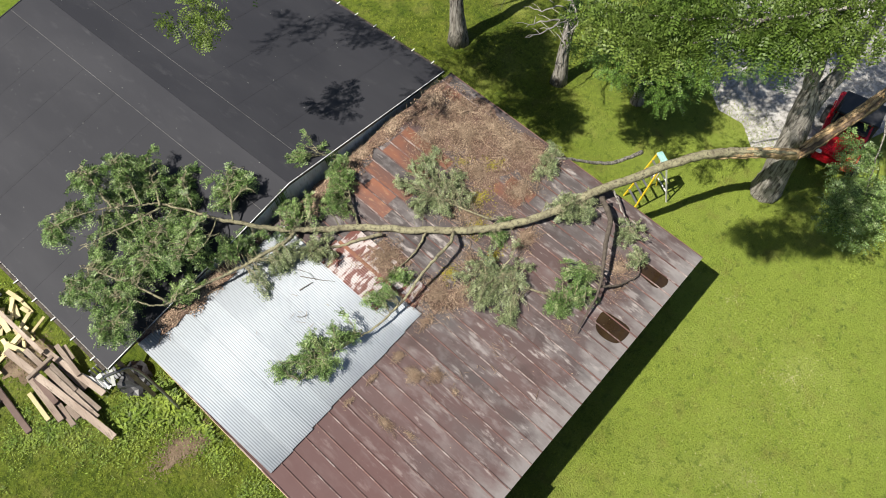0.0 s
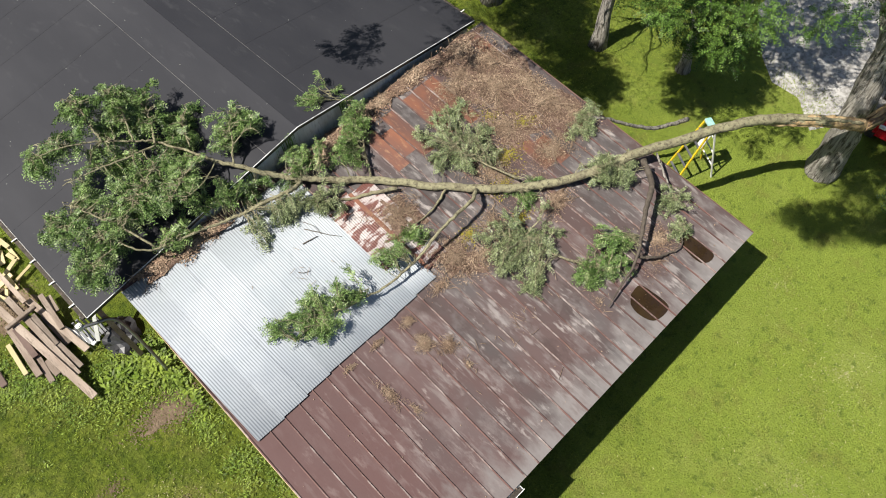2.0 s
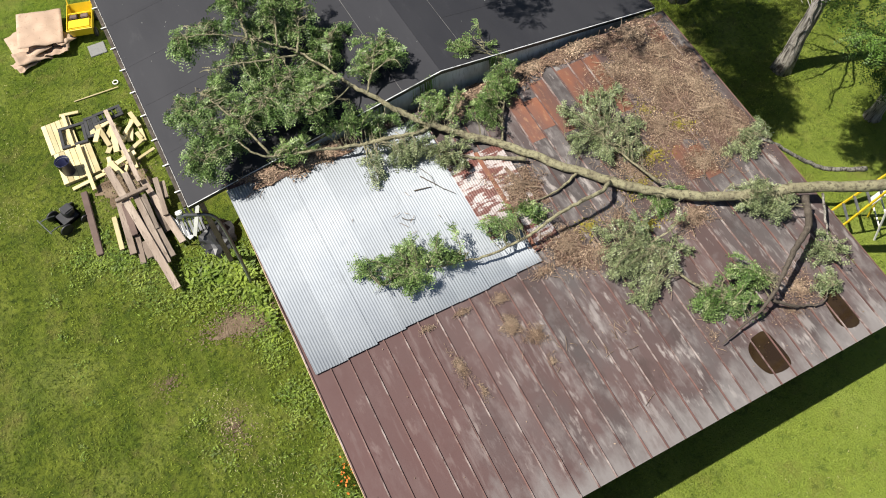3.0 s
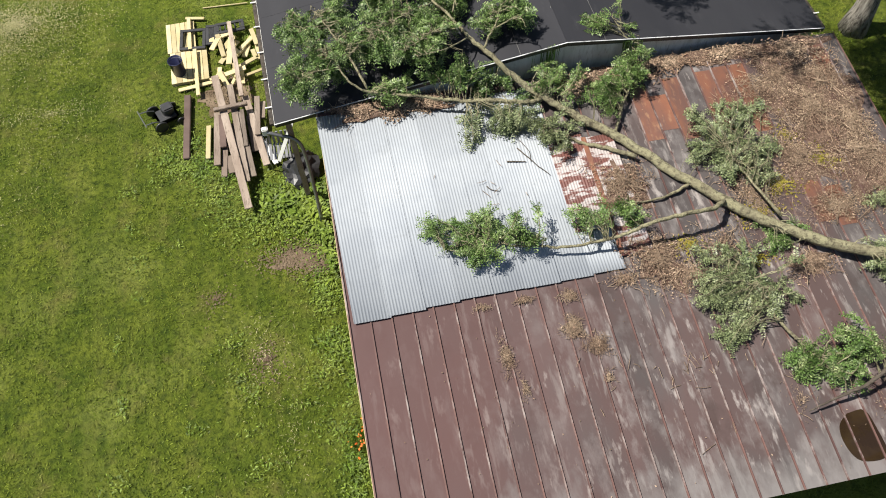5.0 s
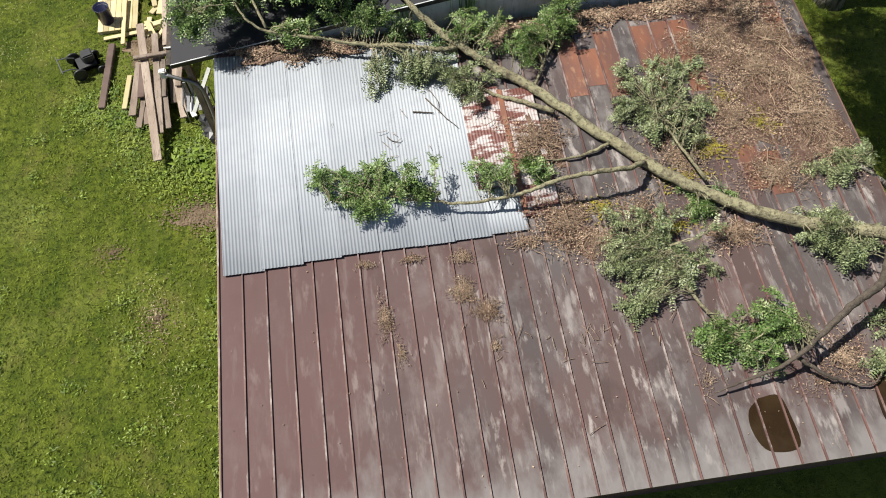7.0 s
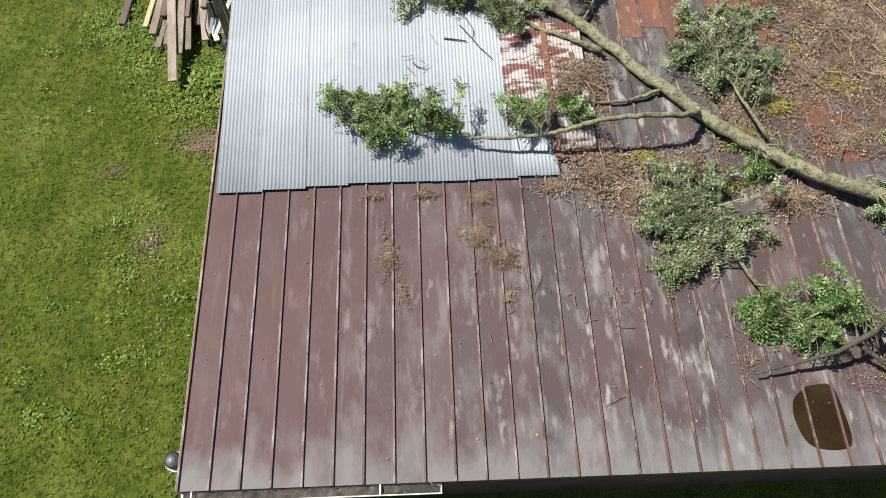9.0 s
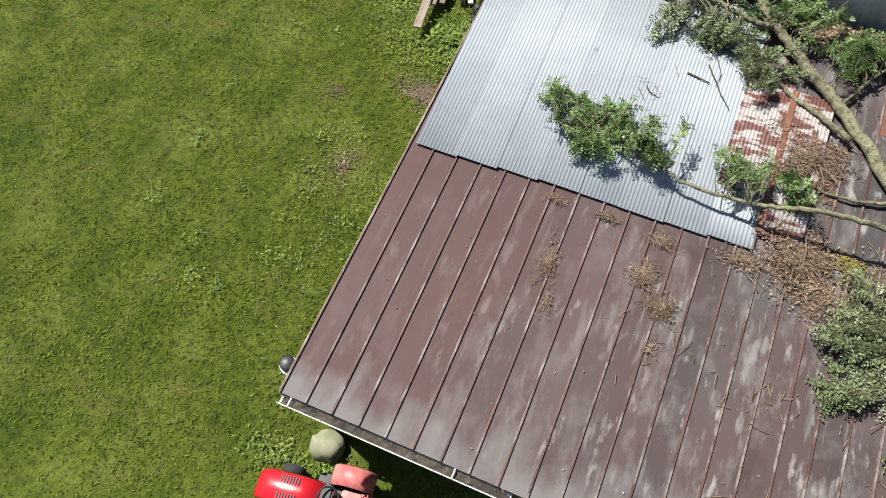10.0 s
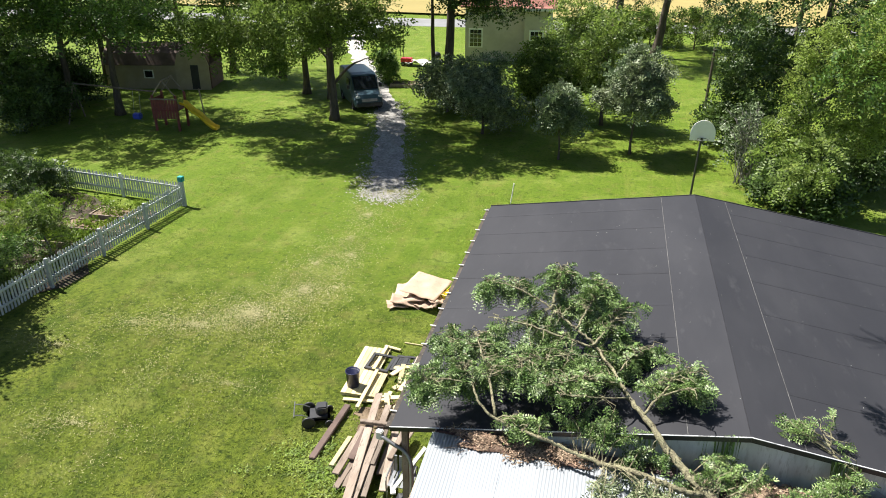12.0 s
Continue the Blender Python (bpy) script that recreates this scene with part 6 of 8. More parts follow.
def tufts(spec, length, width, rng):
    """Ragged clumps (x, y, rx, ry, count) of broad leaves, thinning out at their edges."""
    out = []
    for cx, cy, rx, ry, n in spec:
        px, py = cx + rng.normal(size=n) * rx * 0.5, cy + rng.normal(size=n) * ry * 0.5
        keep = (px < 0.1) & ~((px > -0.8) & (py > 5.5)) | (py < -4.0)
        px, py = px[keep], py[keep]
        n = len(px)
        a = rng.uniform(0, 2 * math.pi, n)
        z = rng.random(n) * length * 0.8
        d = unit(np.stack([np.cos(a), np.sin(a), rng.uniform(-0.1, 0.7, n)], 1))
        w = np.stack([-np.sin(a), np.cos(a), np.zeros(n)], 1)
        ln = (length * rng.uniform(0.35, 0.9, n))[:, None]
        p = np.stack([px, py, z], 1)
        out.append(np.stack([p, p + d * ln * 0.5 + w * ln * width, p + d * ln, p + d * ln * 0.5 - w * ln * width], 1))
    return np.concatenate(out)


tagged(quads("tall_weeds", tufts([(-0.5, 4.9, 0.35, 0.35, 500), (-0.42, 4.55, 0.3, 0.45, 700), (-0.75, 4.5, 0.35, 0.4, 380), (-0.3, 3.9, 0.18, 0.5, 240), (-1.3, 4.9, 0.4, 0.3, 260), (-0.25, 3.0, 0.12, 0.5, 120)], 0.23, 0.17, rng), M_WEED), "tall weeds growing up the corner of the shed", "weeds", kind="stuff")
rnd = random.Random(6)
WEEDS = [(-3.9, 6.9, 0.6, 0.5, 420), (-3.4, 6.5, 0.6, 0.4, 480), (-2.9, 6.2, 0.5, 0.4, 420), (-3.3, 7.2, 0.35, 0.4, 240), (-0.8, 5.0, 1.0, 1.0, 1500), (-1.5, 4.6, 1.2, 0.9, 1500), (-0.4, 3.9, 0.5, 0.8, 700), (-2.7, 5.4, 0.7, 0.6, 400), (-3.1, 6.2, 0.6, 0.6, 300), (-0.5, -4.7, 0.5, 0.3, 300), (0.5, -4.6, 0.5, 0.25, 250), (-2.0, 10.9, 0.6, 0.6, 400), (-0.6, 2.6, 0.5, 0.6, 300)]
for _ in range(26):
    WEEDS.append((rnd.uniform(-0.9, -0.05), rnd.uniform(-4.0, 3.5), rnd.uniform(0.15, 0.5), rnd.uniform(0.2, 0.6), rnd.randint(60, 170)))
for _ in range(30):
    WEEDS.append((rnd.uniform(-5.5, -1.2), rnd.uniform(-3.0, 6.5), rnd.uniform(0.1, 0.35), rnd.uniform(0.1, 0.35), rnd.randint(20, 60)))
tagged(quads("weeds", tufts(WEEDS, 0.115, 0.18, rng), M_WEED), "lush broad-leaved weeds along the shed wall", "weeds", kind="stuff")
dry = []
TRACKS = ([(-12.2, 3.4), (-10.9, 5.8), (-9.8, 7.8), (-9.2, 10.5), (-8.4, 14.0), (-7.7, 18.5), (-7.4, 24.0)], [(-10.6, 3.0), (-9.3, 4.4), (-7.8, 6.2), (-6.9, 8.9), (-6.3, 12.4), (-6.0, 16.5), (-5.9, 23.0)])
for line, n in zip(TRACKS, (4200, 1700)):
    way = np.array([tuple(q) for q in smooth_line([(x, y, 0) for x, y in line], 12)])
    pick = rng.integers(0, len(way), n)
    at = way[pick] + np.column_stack([rng.normal(size=n) * 0.38, rng.normal(size=n) * 0.3, np.full(n, 0.05)])
    dry.append(at[np.sin(at[:, 1] * 1.9 + at[:, 0]) + rng.normal(size=n) * 0.6 > -0.2])
for cx, cy, rx, ry, n in ((-8.2, 12.6, 2.2, 1.7, 7500), (-7.2, 14.6, 1.3, 2.2, 4200), (-9.6, 11.6, 1.8, 0.8, 2200), (-6.6, 17.6, 1.0, 2.0, 1600), (-7.2, 19.0, 1.2, 2.6, 1500), (-7.2, 24.4, 1.6, 0.9, 1400), (-7.6, 16.6, 1.4, 2.4, 1500), (-7.3, 21.5, 2.0, 2.2, 2200), (-6.2, 15.0, 1.4, 1.2, 800), (-11.5, 11.2, 2.2, 0.9, 1500), (-13, 9.5, 2.4, 0.7, 900), (-2.0, 1.0, 1.1, 1.8, 260), (-1.6, -0.8, 0.7, 1.6, 160), (8.5, -8.8, 2.4, 2.4, 700), (11.8, -8.2, 2.2, 2.0, 600), (12.8, -5.6, 1.0, 1.0, 200), (1.2, 23.5, 2.4, 0.5, 1300), (-10, 6.5, 2.5, 0.5, 700), (-7, 9, 2.4, 0.6, 700)):
    r, a = np.abs(rng.normal(size=n)) * 0.7, rng.uniform(0, 2 * math.pi, n)
    dry.append(np.stack([cx + np.cos(a) * r * rx, cy + np.sin(a) * r * ry, np.full(n, 0.05)], 1))
tagged(quads("dry_grass", lying_quads(np.concatenate(dry), 0.062, rng, 0.4, 0.2), M_DRY), "straw-pale dry patches in the lawn", "grass", kind="stuff")

lily = thing("day_lily", "small clump of orange flowers against the shed wall", "flower", at=(-0.16, -1.45, 0))
n = 26
base = np.column_stack([-0.18 + rng.normal(size=n) * 0.07, -1.45 + rng.normal(size=n) * 0.22, np.zeros(n)])
quads("leaves", sprigs(base, np.column_stack([rng.normal(size=(n, 2)) * 0.4, np.ones(n)]), np.full(n, 0.5), 0.2, 3, rng, wide=0.12), M_WEED, lily)
quads("petals", lying_quads(base + np.array([0, 0, 0.5]) + rng.normal(size=(n, 3)) * 0.06, 0.055, rng, 0.5, 0.7), M_ORANGE, lily, "orange petals")
for ob in lily.children:
    tagged(ob, kind="stuff")

# loose stones where the driveway frays out into the lawn
way = smooth_line([(-7.3, 23.8, 0), (-8.2, 26.5, 0), (-9.2, 30.0, 0), (-11.2, 36.5, 0), (-13.0, 41.0, 0)], 10)
n = 9000
pick = (rng.random(n) ** 1.6 * (len(way) - 1)).astype(int)
at = np.array([way[i] for i in pick]) + np.column_stack([rng.normal(size=n) * 0.62, rng.normal(size=n) * 0.5, np.full(n, 0.03)])
tagged(quads("loose_gravel", lying_quads(at, 0.085, rng, 0.25, 0.7), M_GRAVEL), "loose gravel fraying from the driveway into grass", "gravel", kind="stuff")

dirt = []
for cx, cy, rx, ry, n in ((-1.0, 3.35, 0.9, 0.4, 2600), (-0.6, 3.1, 0.5, 0.35, 1200), (-2.4, 8.8, 0.7, 0.8, 1200), (-2.0, 0.9, 0.5, 0.6, 350), (-3.0, 2.6, 0.5, 0.4, 160)):
    a, r = rng.uniform(0, 2 * math.pi, n), np.abs(rng.normal(size=n)) * 0.6
    dirt.append(np.stack([cx + np.cos(a) * r * rx, cy + np.sin(a) * r * ry, np.full(n, 0.035)], 1))
dirt = np.concatenate(dirt)
tagged(quads("soil_crumbs", lying_quads(dirt[dirt[:, 0] < -0.02], 0.05, rng, 0.3, 0.5), M_DIRT), "brown bare earth and dead grass in the lawn", "soil", kind="stuff")


# ---- lumber beside the outbuilding ----
def board(name, p0, p1, z0, z1, width, depth, material, label, category="board", group="boards in the lumber pile"):
    a, b = Vector((*p0, z0)), Vector((*p1, z1))
    d = b - a
    bm = boxed(0, d.length, -width / 2, width / 2, -depth / 2, depth / 2, bevel=min(depth, width) * 0.12)
    ob = part(name, bm, material)
    ob.matrix_world = Matrix.Translation(a) @ d.to_track_quat("X", "Z").to_matrix().to_4x4()
    return tagged(ob, label, category, group)


OLD = "weathered grey-brown board in the lumber pile"
NEW = "pale yellow pine board in the lumber pile"
board("board", (-2.55, 9.0), (-2.01, 4.75), 0.52, 0.3, 0.19, 0.045, M_OLDWOOD, "long weathered board topping the lumber pile")
board("board", (-2.18, 8.65), (-1.99, 5.56), 0.47, 0.28, 0.16, 0.045, M_OLDWOOD, OLD)
board("board", (-2.43, 7.92), (-2.17, 6.3), 0.40, 0.26, 0.2, 0.045, M_OLDWOOD, OLD)
board("board", (-2.60, 7.94), (-2.71, 6.29), 0.26, 0.18, 0.17, 0.05, M_OLDWOOD, OLD)
board("board", (-2.48, 7.8), (-2.51, 6.78), 0.32, 0.24, 0.16, 0.06, M_SHINGLE, "dark weathered board in the lumber pile")
board("board", (-2.02, 7.78), (-1.83, 5.73), 0.40, 0.22, 0.15, 0.045, M_OLDWOOD, OLD)
board("board", (-1.83, 8.31), (-1.48, 6.06), 0.32, 0.16, 0.18, 0.05, M_OLDWOOD, OLD)
board("board", (-1.79, 7.69), (-1.73, 6.57), 0.24, 0.14, 0.17, 0.05, M_OLDWOOD, OLD)
board("board", (-1.51, 8.15), (-1.61, 6.96), 0.42, 0.3, 0.14, 0.05, M_OLDWOOD, OLD)
board("board", (-2.62, 7.78), (-1.76, 7.84), 0.56, 0.56, 0.11, 0.09, M_OLDWOOD, "short timber laid across the lumber pile")
board("board", (-2.08, 11.14), (-1.90, 8.19), 0.36, 0.48, 0.12, 0.045, M_OLDWOOD, "long narrow weathered board on pine offcuts")
board("board", (-2.48, 6.97), (-2.58, 5.97), 0.14, 0.08, 0.15, 0.05, M_OLDWOOD, OLD)
board("board", (-3.38, 8.84), (-3.49, 6.72), 0.10, 0.08, 0.17, 0.1, M_SHINGLE, "dark old plank lying apart on the grass")
board("board", (-2.88, 7.7), (-2.95, 6.62), 0.08, 0.08, 0.12, 0.06, M_NEWWOOD, NEW)
board("board", (-1.39, 8.05), (-1.45, 7.49), 0.3, 0.3, 0.14, 0.05, M_OLDWOOD, OLD)
board("board", (-2.41, 6.59), (-2.38, 6.05), 0.1, 0.08, 0.15, 0.05, M_OLDWOOD, OLD)
board("board", (-1.93, 7.74), (-1.92, 6.63), 0.46, 0.34, 0.1, 0.045, M_OLDWOOD, OLD)
board("board", (-2.32, 7.6), (-2.20, 5.9), 0.12, 0.08, 0.18, 0.06, M_OLDWOOD, OLD)
board("board", (-2.10, 7.9), (-2.06, 6.1), 0.18, 0.12, 0.2, 0.06, M_SHINGLE, "dark weathered board in the lumber pile")
board("board", (-1.65, 7.2), (-1.25, 6.1), 0.14, 0.1, 0.12, 0.05, M_WHITE, "short white-painted board beside the lumber pile")
board("board", (-3.11, 10.43), (-3.09, 8.75), 0.2, 0.16, 0.1, 0.04, M_NEWWOOD, NEW)
board("board", (-3.63, 9.12), (-2.70, 9.24), 0.06, 0.06, 0.12, 0.04, M_NEWWOOD, NEW)
board("board", (-3.24, 11.74), (-3.24, 10.5), 0.16, 0.16, 0.1, 0.04, M_NEWWOOD, NEW)
board("board", (-3.35, 11.84), (-2.82, 11.73), 0.08, 0.08, 0.1, 0.04, M_NEWWOOD, NEW)
rnd = random.Random(8)
for k in range(26):
    x, y = rnd.uniform(-2.65, -1.4), rnd.uniform(9.0, 10.9)
    a, l = radians(rnd.choice((80, 95, 110, 60, 20)) + rnd.uniform(-15, 15)), rnd.uniform(0.3, 0.95)
    z = rnd.uniform(0.05, 0.28)
    board("board", (x - math.cos(a) * l / 2, y - math.sin(a) * l / 2), (x + math.cos(a) * l / 2, y + math.sin(a) * l / 2), z, z + rnd.uniform(-0.06, 0.1), rnd.uniform(0.08, 0.17), 0.04, M_NEWWOOD, "short pine offcut heaped by the lumber pile", group="pine offcuts")


def pallet(x, y, w, d, turn, z, n, label):
    t = thing("pallet", label, "pallet", "pine pallets", at=(x, y, 0))
    m = Matrix.Translation((x, y, z)) @ Matrix.Rotation(turn, 4, "Z")
    for k in range(n):
        x0 = -w / 2 + w * k / n
        part("slat", boxed(x0 + 0.006, x0 + w / n - 0.006, -d / 2, d / 2, 0, 0.022, m), M_NEWWOOD, t)
    for yy in (-d / 2 + 0.05, 0, d / 2 - 0.05):
        part("bearer", boxed(-w / 2, w / 2, yy - 0.04, yy + 0.04, -z, -0.001, m), M_NEWWOOD, t)


pallet(-3.5, 11.1, 0.8, 1.15, 0.03, 0.07, 6, "pale yellow pine pallet lying on the grass")
pallet(-3.3, 9.93, 1.02, 1.15, 0.02, 0.08, 7, "pale yellow pine pallet under the bucket")


def window_frame(x, y, w, d, turn, z, label, bars):
    t = thing("shutter_frame", label, "frame", at=(x, y, 0))
    m = Matrix.Translation((x, y, z)) @ Matrix.Rotation(turn, 4, "Z") @ Matrix.Rotation(radians(4), 4, "X")
    for x0, x1, y0, y1 in ((-w / 2, w / 2, -d / 2, -d / 2 + 0.09), (-w / 2, w / 2, d / 2 - 0.09, d / 2), (-w / 2, -w / 2 + 0.09, -d / 2 + 0.092, d / 2 - 0.092), (w / 2 - 0.09, w / 2, -d / 2 + 0.092, d / 2 - 0.092)):
        part("frame_rail", boxed(x0, x1, y0, y1, -0.03, 0.03, m, 0.006), M_DARKP, t)
    for k in range(bars):
        x0 = -w / 2 + 0.12 + (w - 0.24) * k / max(1, bars - 1)
        part("bar", boxed(x0 - 0.018, x0 + 0.018, -d / 2 + 0.092, d / 2 - 0.092, -0.015, 0.015, m), M_DARKP, t)


window_frame(-3.15, 10.86, 0.72, 0.74, -0.08, 0.16, "black open frame lying on the pallet", 0)
window_frame(-2.62, 10.92, 0.32, 0.72, -0.06, 0.17, "narrow black louvred frame on the lumber", 4)
window_frame(-2.08, 11.1, 0.8, 0.4, 0.06, 0.2, "black barred frame lying by the wall", 5)


def lathe(profile, n=20):
    bm = bmesh.new()
    rings = [[bm.verts.new((r * math.cos(2 * math.pi * k / n), r * math.sin(2 * math.pi * k / n), z)) for k in range(n)] for r, z in profile]
    for a, b in zip(rings, rings[1:]):
        for k in range(n):
            bm.faces.new((a[k], a[(k + 1) % n], b[(k + 1) % n], b[k]))
    bm.faces.new(rings[0][::-1])
    return bm


BK = 1.28
bucket = thing("bucket", "dark navy plastic bucket standing on a pallet", "bucket", at=(-3.56, 9.72, 0.102))
bm = lathe([(0.125, 0), (0.13, 0.0), (0.15, 0.36), (0.158, 0.36), (0.158, 0.375), (0.146, 0.375), (0.125, 0.02), (0.01, 0.018)])
ob = part("shell", bm, M_NAVY, bucket, smooth=True)
ob.location, ob.scale = (0, 0, 0), (BK, BK, BK)
hp = [Vector((0.155 * math.cos(a), 0.155 * math.sin(a) * 0.9 - 0.02, 0.34 - 0.0 * a)) for a in [math.pi * k / 10 for k in range(11)]]
part("handle", tube(bmesh.new(), hp, [0.004] * 11, 5), M_STEEL, bucket, "thin wire handle").matrix_basis = Matrix.Diagonal((BK, BK, BK, 1))


def wheel(parent, x, y, z, r, w, turn, rim=None, tyre=None, name="wheel"):
    """A wheel of parent, its axle level, at a turn about z."""
    m = Matrix.Translation((x, y, z)) @ Matrix.Rotation(turn, 4, "Z") @ Matrix.Rotation(radians(90), 4, "X")
    bm = lathe([(r * 0.62, -w / 2), (r * 0.9, -w / 2), (r, -w * 0.3), (r, w * 0.3), (r * 0.9, w / 2), (r * 0.62, w / 2), (r * 0.6, w * 0.3)], 22)
    bmesh.ops.transform(bm, verts=bm.verts, matrix=m)
    wh = part(name, bm, tyre or M_TYRE, parent, smooth=True)
    bm = lathe([(0.01, -w * 0.32), (r * 0.25, -w * 0.36), (r * 0.3, -w * 0.2), (r * 0.63, -w * 0.3), (r * 0.63, w * 0.3), (r * 0.3, w * 0.2), (r * 0.25, w * 0.36), (0.01, w * 0.36)], 16)
    bmesh.ops.transform(bm, verts=bm.verts, matrix=m)
    part("rim", bm, rim or M_STEEL, wh, "wheel rim", smooth=True).location = (0, 0, 0)
    return wh


mower = thing("push_mower", "old black push lawn mower with large rear wheels on the grass", "lawn mower", at=(-3.95, 8.2, 0))
mm = Matrix.Translation((-3.92, 8.22, 0)) @ Matrix.Rotation(radians(112), 4, "Z")
part("deck", boxed(-0.26, 0.26, -0.27, 0.30, 0.12, 0.24, mm, 0.06), M_DARKP, mower)
bm = lathe([(0.15, 0.24), (0.16, 0.27), (0.16, 0.38), (0.13, 0.43), (0.05, 0.45), (0.01, 0.45)])
bmesh.ops.transform(bm, verts=bm.verts, matrix=mm @ Matrix.Translation((0.02, -0.06, 0)))
part("engine", bm, M_DARKP, mower, smooth=True)
part("engine_shroud", boxed(-0.13, 0.16, -0.22, 0.06, 0.40, 0.47, mm, 0.03), M_DARKP, mower)
part("fuel_tank", boxed(0.08, 0.24, -0.12, 0.06, 0.27, 0.37, mm, 0.02), M_STEEL, mower)
for sx, sy, r in ((-0.31, -0.25, 0.10), (0.31, -0.25, 0.10), (-0.32, 0.27, 0.17), (0.32, 0.27, 0.17)):
    c = mm @ Vector((sx, sy, r))
    wheel(mower, c.x, c.y, c.z, r, 0.05, radians(112 + 90), tyre=M_DARKP)
for sx in (-0.22, 0.22):
    part("handle_bar", tube(bmesh.new(), [mm @ Vector(q) for q in ((sx, 0.24, 0.26), (sx, 0.42, 0.36), (sx * 1.05, 0.62, 0.38))], [0.014] * 3, 6), M_STEEL, mower)
part("grip", tube(bmesh.new(), [mm @ Vector(q) for q in ((-0.30, 0.62, 0.38), (0.34, 0.62, 0.38))], [0.015] * 2, 6), M_STEEL, mower)

chair = thing("garden_chair", "grey slatted garden chair among junk by the corner", "chair", at=(-1.08, 6.25, 0))
for k in range(6):
    part("slat", boxed(-1.35 + k * 0.095, -1.28 + k * 0.095, 6.0, 6.5, 0.4, 0.42), M_STEEL, chair)
for k in range(5):
    part("back_slat", boxed(-1.33 + k * 0.11, -1.27 + k * 0.11, 6.5, 6.53, 0.42, 0.85), M_STEEL, chair)
for xx in (-1.36, -0.80):
    part("arm", tube(bmesh.new(), smooth_line([(xx, 6.0, 0), (xx, 5.97, 0.6), (xx, 6.2, 0.66), (xx, 6.52, 0.62), (xx, 6.55, 0)], 5), [0.018] * 21, 6), M_STEEL, chair)
spout = thing("downspout", "bent grey metal downspout at the roof corner", "downspout", at=(-1.0, 5.0, 0))
part("elbow", boxed(-1.16, -1.02, 4.93, 5.05, 2.62, 2.82, None, 0.02), M_WHITE, spout, "white gutter outlet box")
part("pipe", tube(bmesh.new(), smooth_line([(-1.05, 4.95, 2.72), (-0.78, 4.88, 2.63), (-0.52, 4.82, 2.53), (-0.37, 4.7, 2.25), (-0.33, 4.45, 1.2), (-0.33, 4.15, 0.1)], 5), [0.042] * 26, 8), M_STEEL, spout, smooth=True)
junk = thing("tarpaulin", "crumpled dark tarpaulin heaped by the corner", "tarpaulin", at=(-0.75, 5.6, 0))
bm = bmesh.new()
bmesh.ops.create_icosphere(bm, subdivisions=3, radius=1)
for v in bm.verts:
    n1 = noise.noise(v.co * 2.3) * 0.5
    v.co = Vector((-0.65 + v.co.x * 0.42 * (1 + n1), 5.75 + v.co.y * 0.5 * (1 + n1), max(0.0, 0.12 + v.co.z * 0.34 * (1 + n1))))
part("folds", bm, M_DARKP, junk)
tagged(part("board", boxed(-0.05, 0.05, -0.55, 0.55, 0, 0.03, Matrix.Translation((-0.85, 6.15, 0.9)) @ Matrix.Rotation(radians(-38), 4, "Z") @ Matrix.Rotation(radians(38), 4, "X")), M_WALLM), "weathered grey-white board leaning in the open corner", "board")


# ---- ladder, tractor, small things round the shed ----
ladder = thing("step_ladder", "yellow and white folding step ladder beside the shed", "ladder", at=(14.2, -1.9, 0))
LF = Matrix.Translation((14.2, -1.62, 0)) @ Matrix.Rotation(radians(-120), 4, "Z") @ Matrix.Diagonal((1, 1.05, 1.2, 1))
for sx in (-0.32, 0.32):
    part("front_rail", tube(bmesh.new(), [LF @ Vector((sx, -0.55, 0)), LF @ Vector((sx * 0.6, -0.04, 1.85))], [0.03] * 2, 4), M_YELLOW, ladder, "yellow rail")
    part("rear_rail", tube(bmesh.new(), [LF @ Vector((sx * 1.1, 0.6, 0)), LF @ Vector((sx * 0.6, 0.06, 1.85))], [0.026] * 2, 4), M_YELLOW if sx < 0 else M_WHITE, ladder)
for k in range(5):
    z = 0.3 + k * 0.32
    f = z / 1.85
    part("tread", boxed(-0.32 * (1 - 0.4 * f), 0.32 * (1 - 0.4 * f), -0.55 + 0.51 * f - 0.03, -0.55 + 0.51 * f + 0.03, z, z + 0.022, LF), M_STEEL, ladder, "ribbed grey metal tread" if k == 0 else "")
for k in range(3):
    z = 0.45 + k * 0.5
    f = z / 1.85
    part("brace", boxed(-0.33 * (1 - 0.4 * f), 0.33 * (1 - 0.4 * f), 0.6 - 0.54 * f - 0.012, 0.6 - 0.54 * f + 0.012, z, z + 0.03, LF), M_WHITE, ladder)
part("top_cap", boxed(-0.20, 0.20, -0.09, 0.10, 1.84, 1.91, LF, 0.02), M_TEALPALE, ladder, "teal plastic top cap")
part("label_plate", boxed(-0.1, 0.1, -0.30, -0.27, 1.0, 1.5, LF @ Matrix.Rotation(radians(-15), 4, "X")), M_WHITE, ladder)

tractor = thing("lawn_tractor", "red riding lawn tractor parked under the eave", "lawn tractor", at=(0.745, -5.135, 0))
TM = Matrix.Translation((0.67, -5.12, 0)) @ Matrix.Rotation(radians(188), 4, "Z")
bm = bmesh.new()
prof = [(-0.05, 0.55, 0.25), (-0.05, 0.84, 0.24), (0.25, 0.86, 0.25), (0.76, 0.82, 0.25), (0.92, 0.74, 0.23), (1.0, 0.58, 0.20), (0.97, 0.42, 0.2)]
rows = []
for x, z, w in prof:
    rows.append([bm.verts.new(TM @ Vector((x, -w, z - 0.10))), bm.verts.new(TM @ Vector((x, -w * 0.82, z))), bm.verts.new(TM @ Vector((x, w * 0.82, z))), bm.verts.new(TM @ Vector((x, w, z - 0.10)))])
for a, b in zip(rows, rows[1:]):
    for k in range(3):
        bm.faces.new((a[k], b[k], b[k + 1], a[k + 1]))
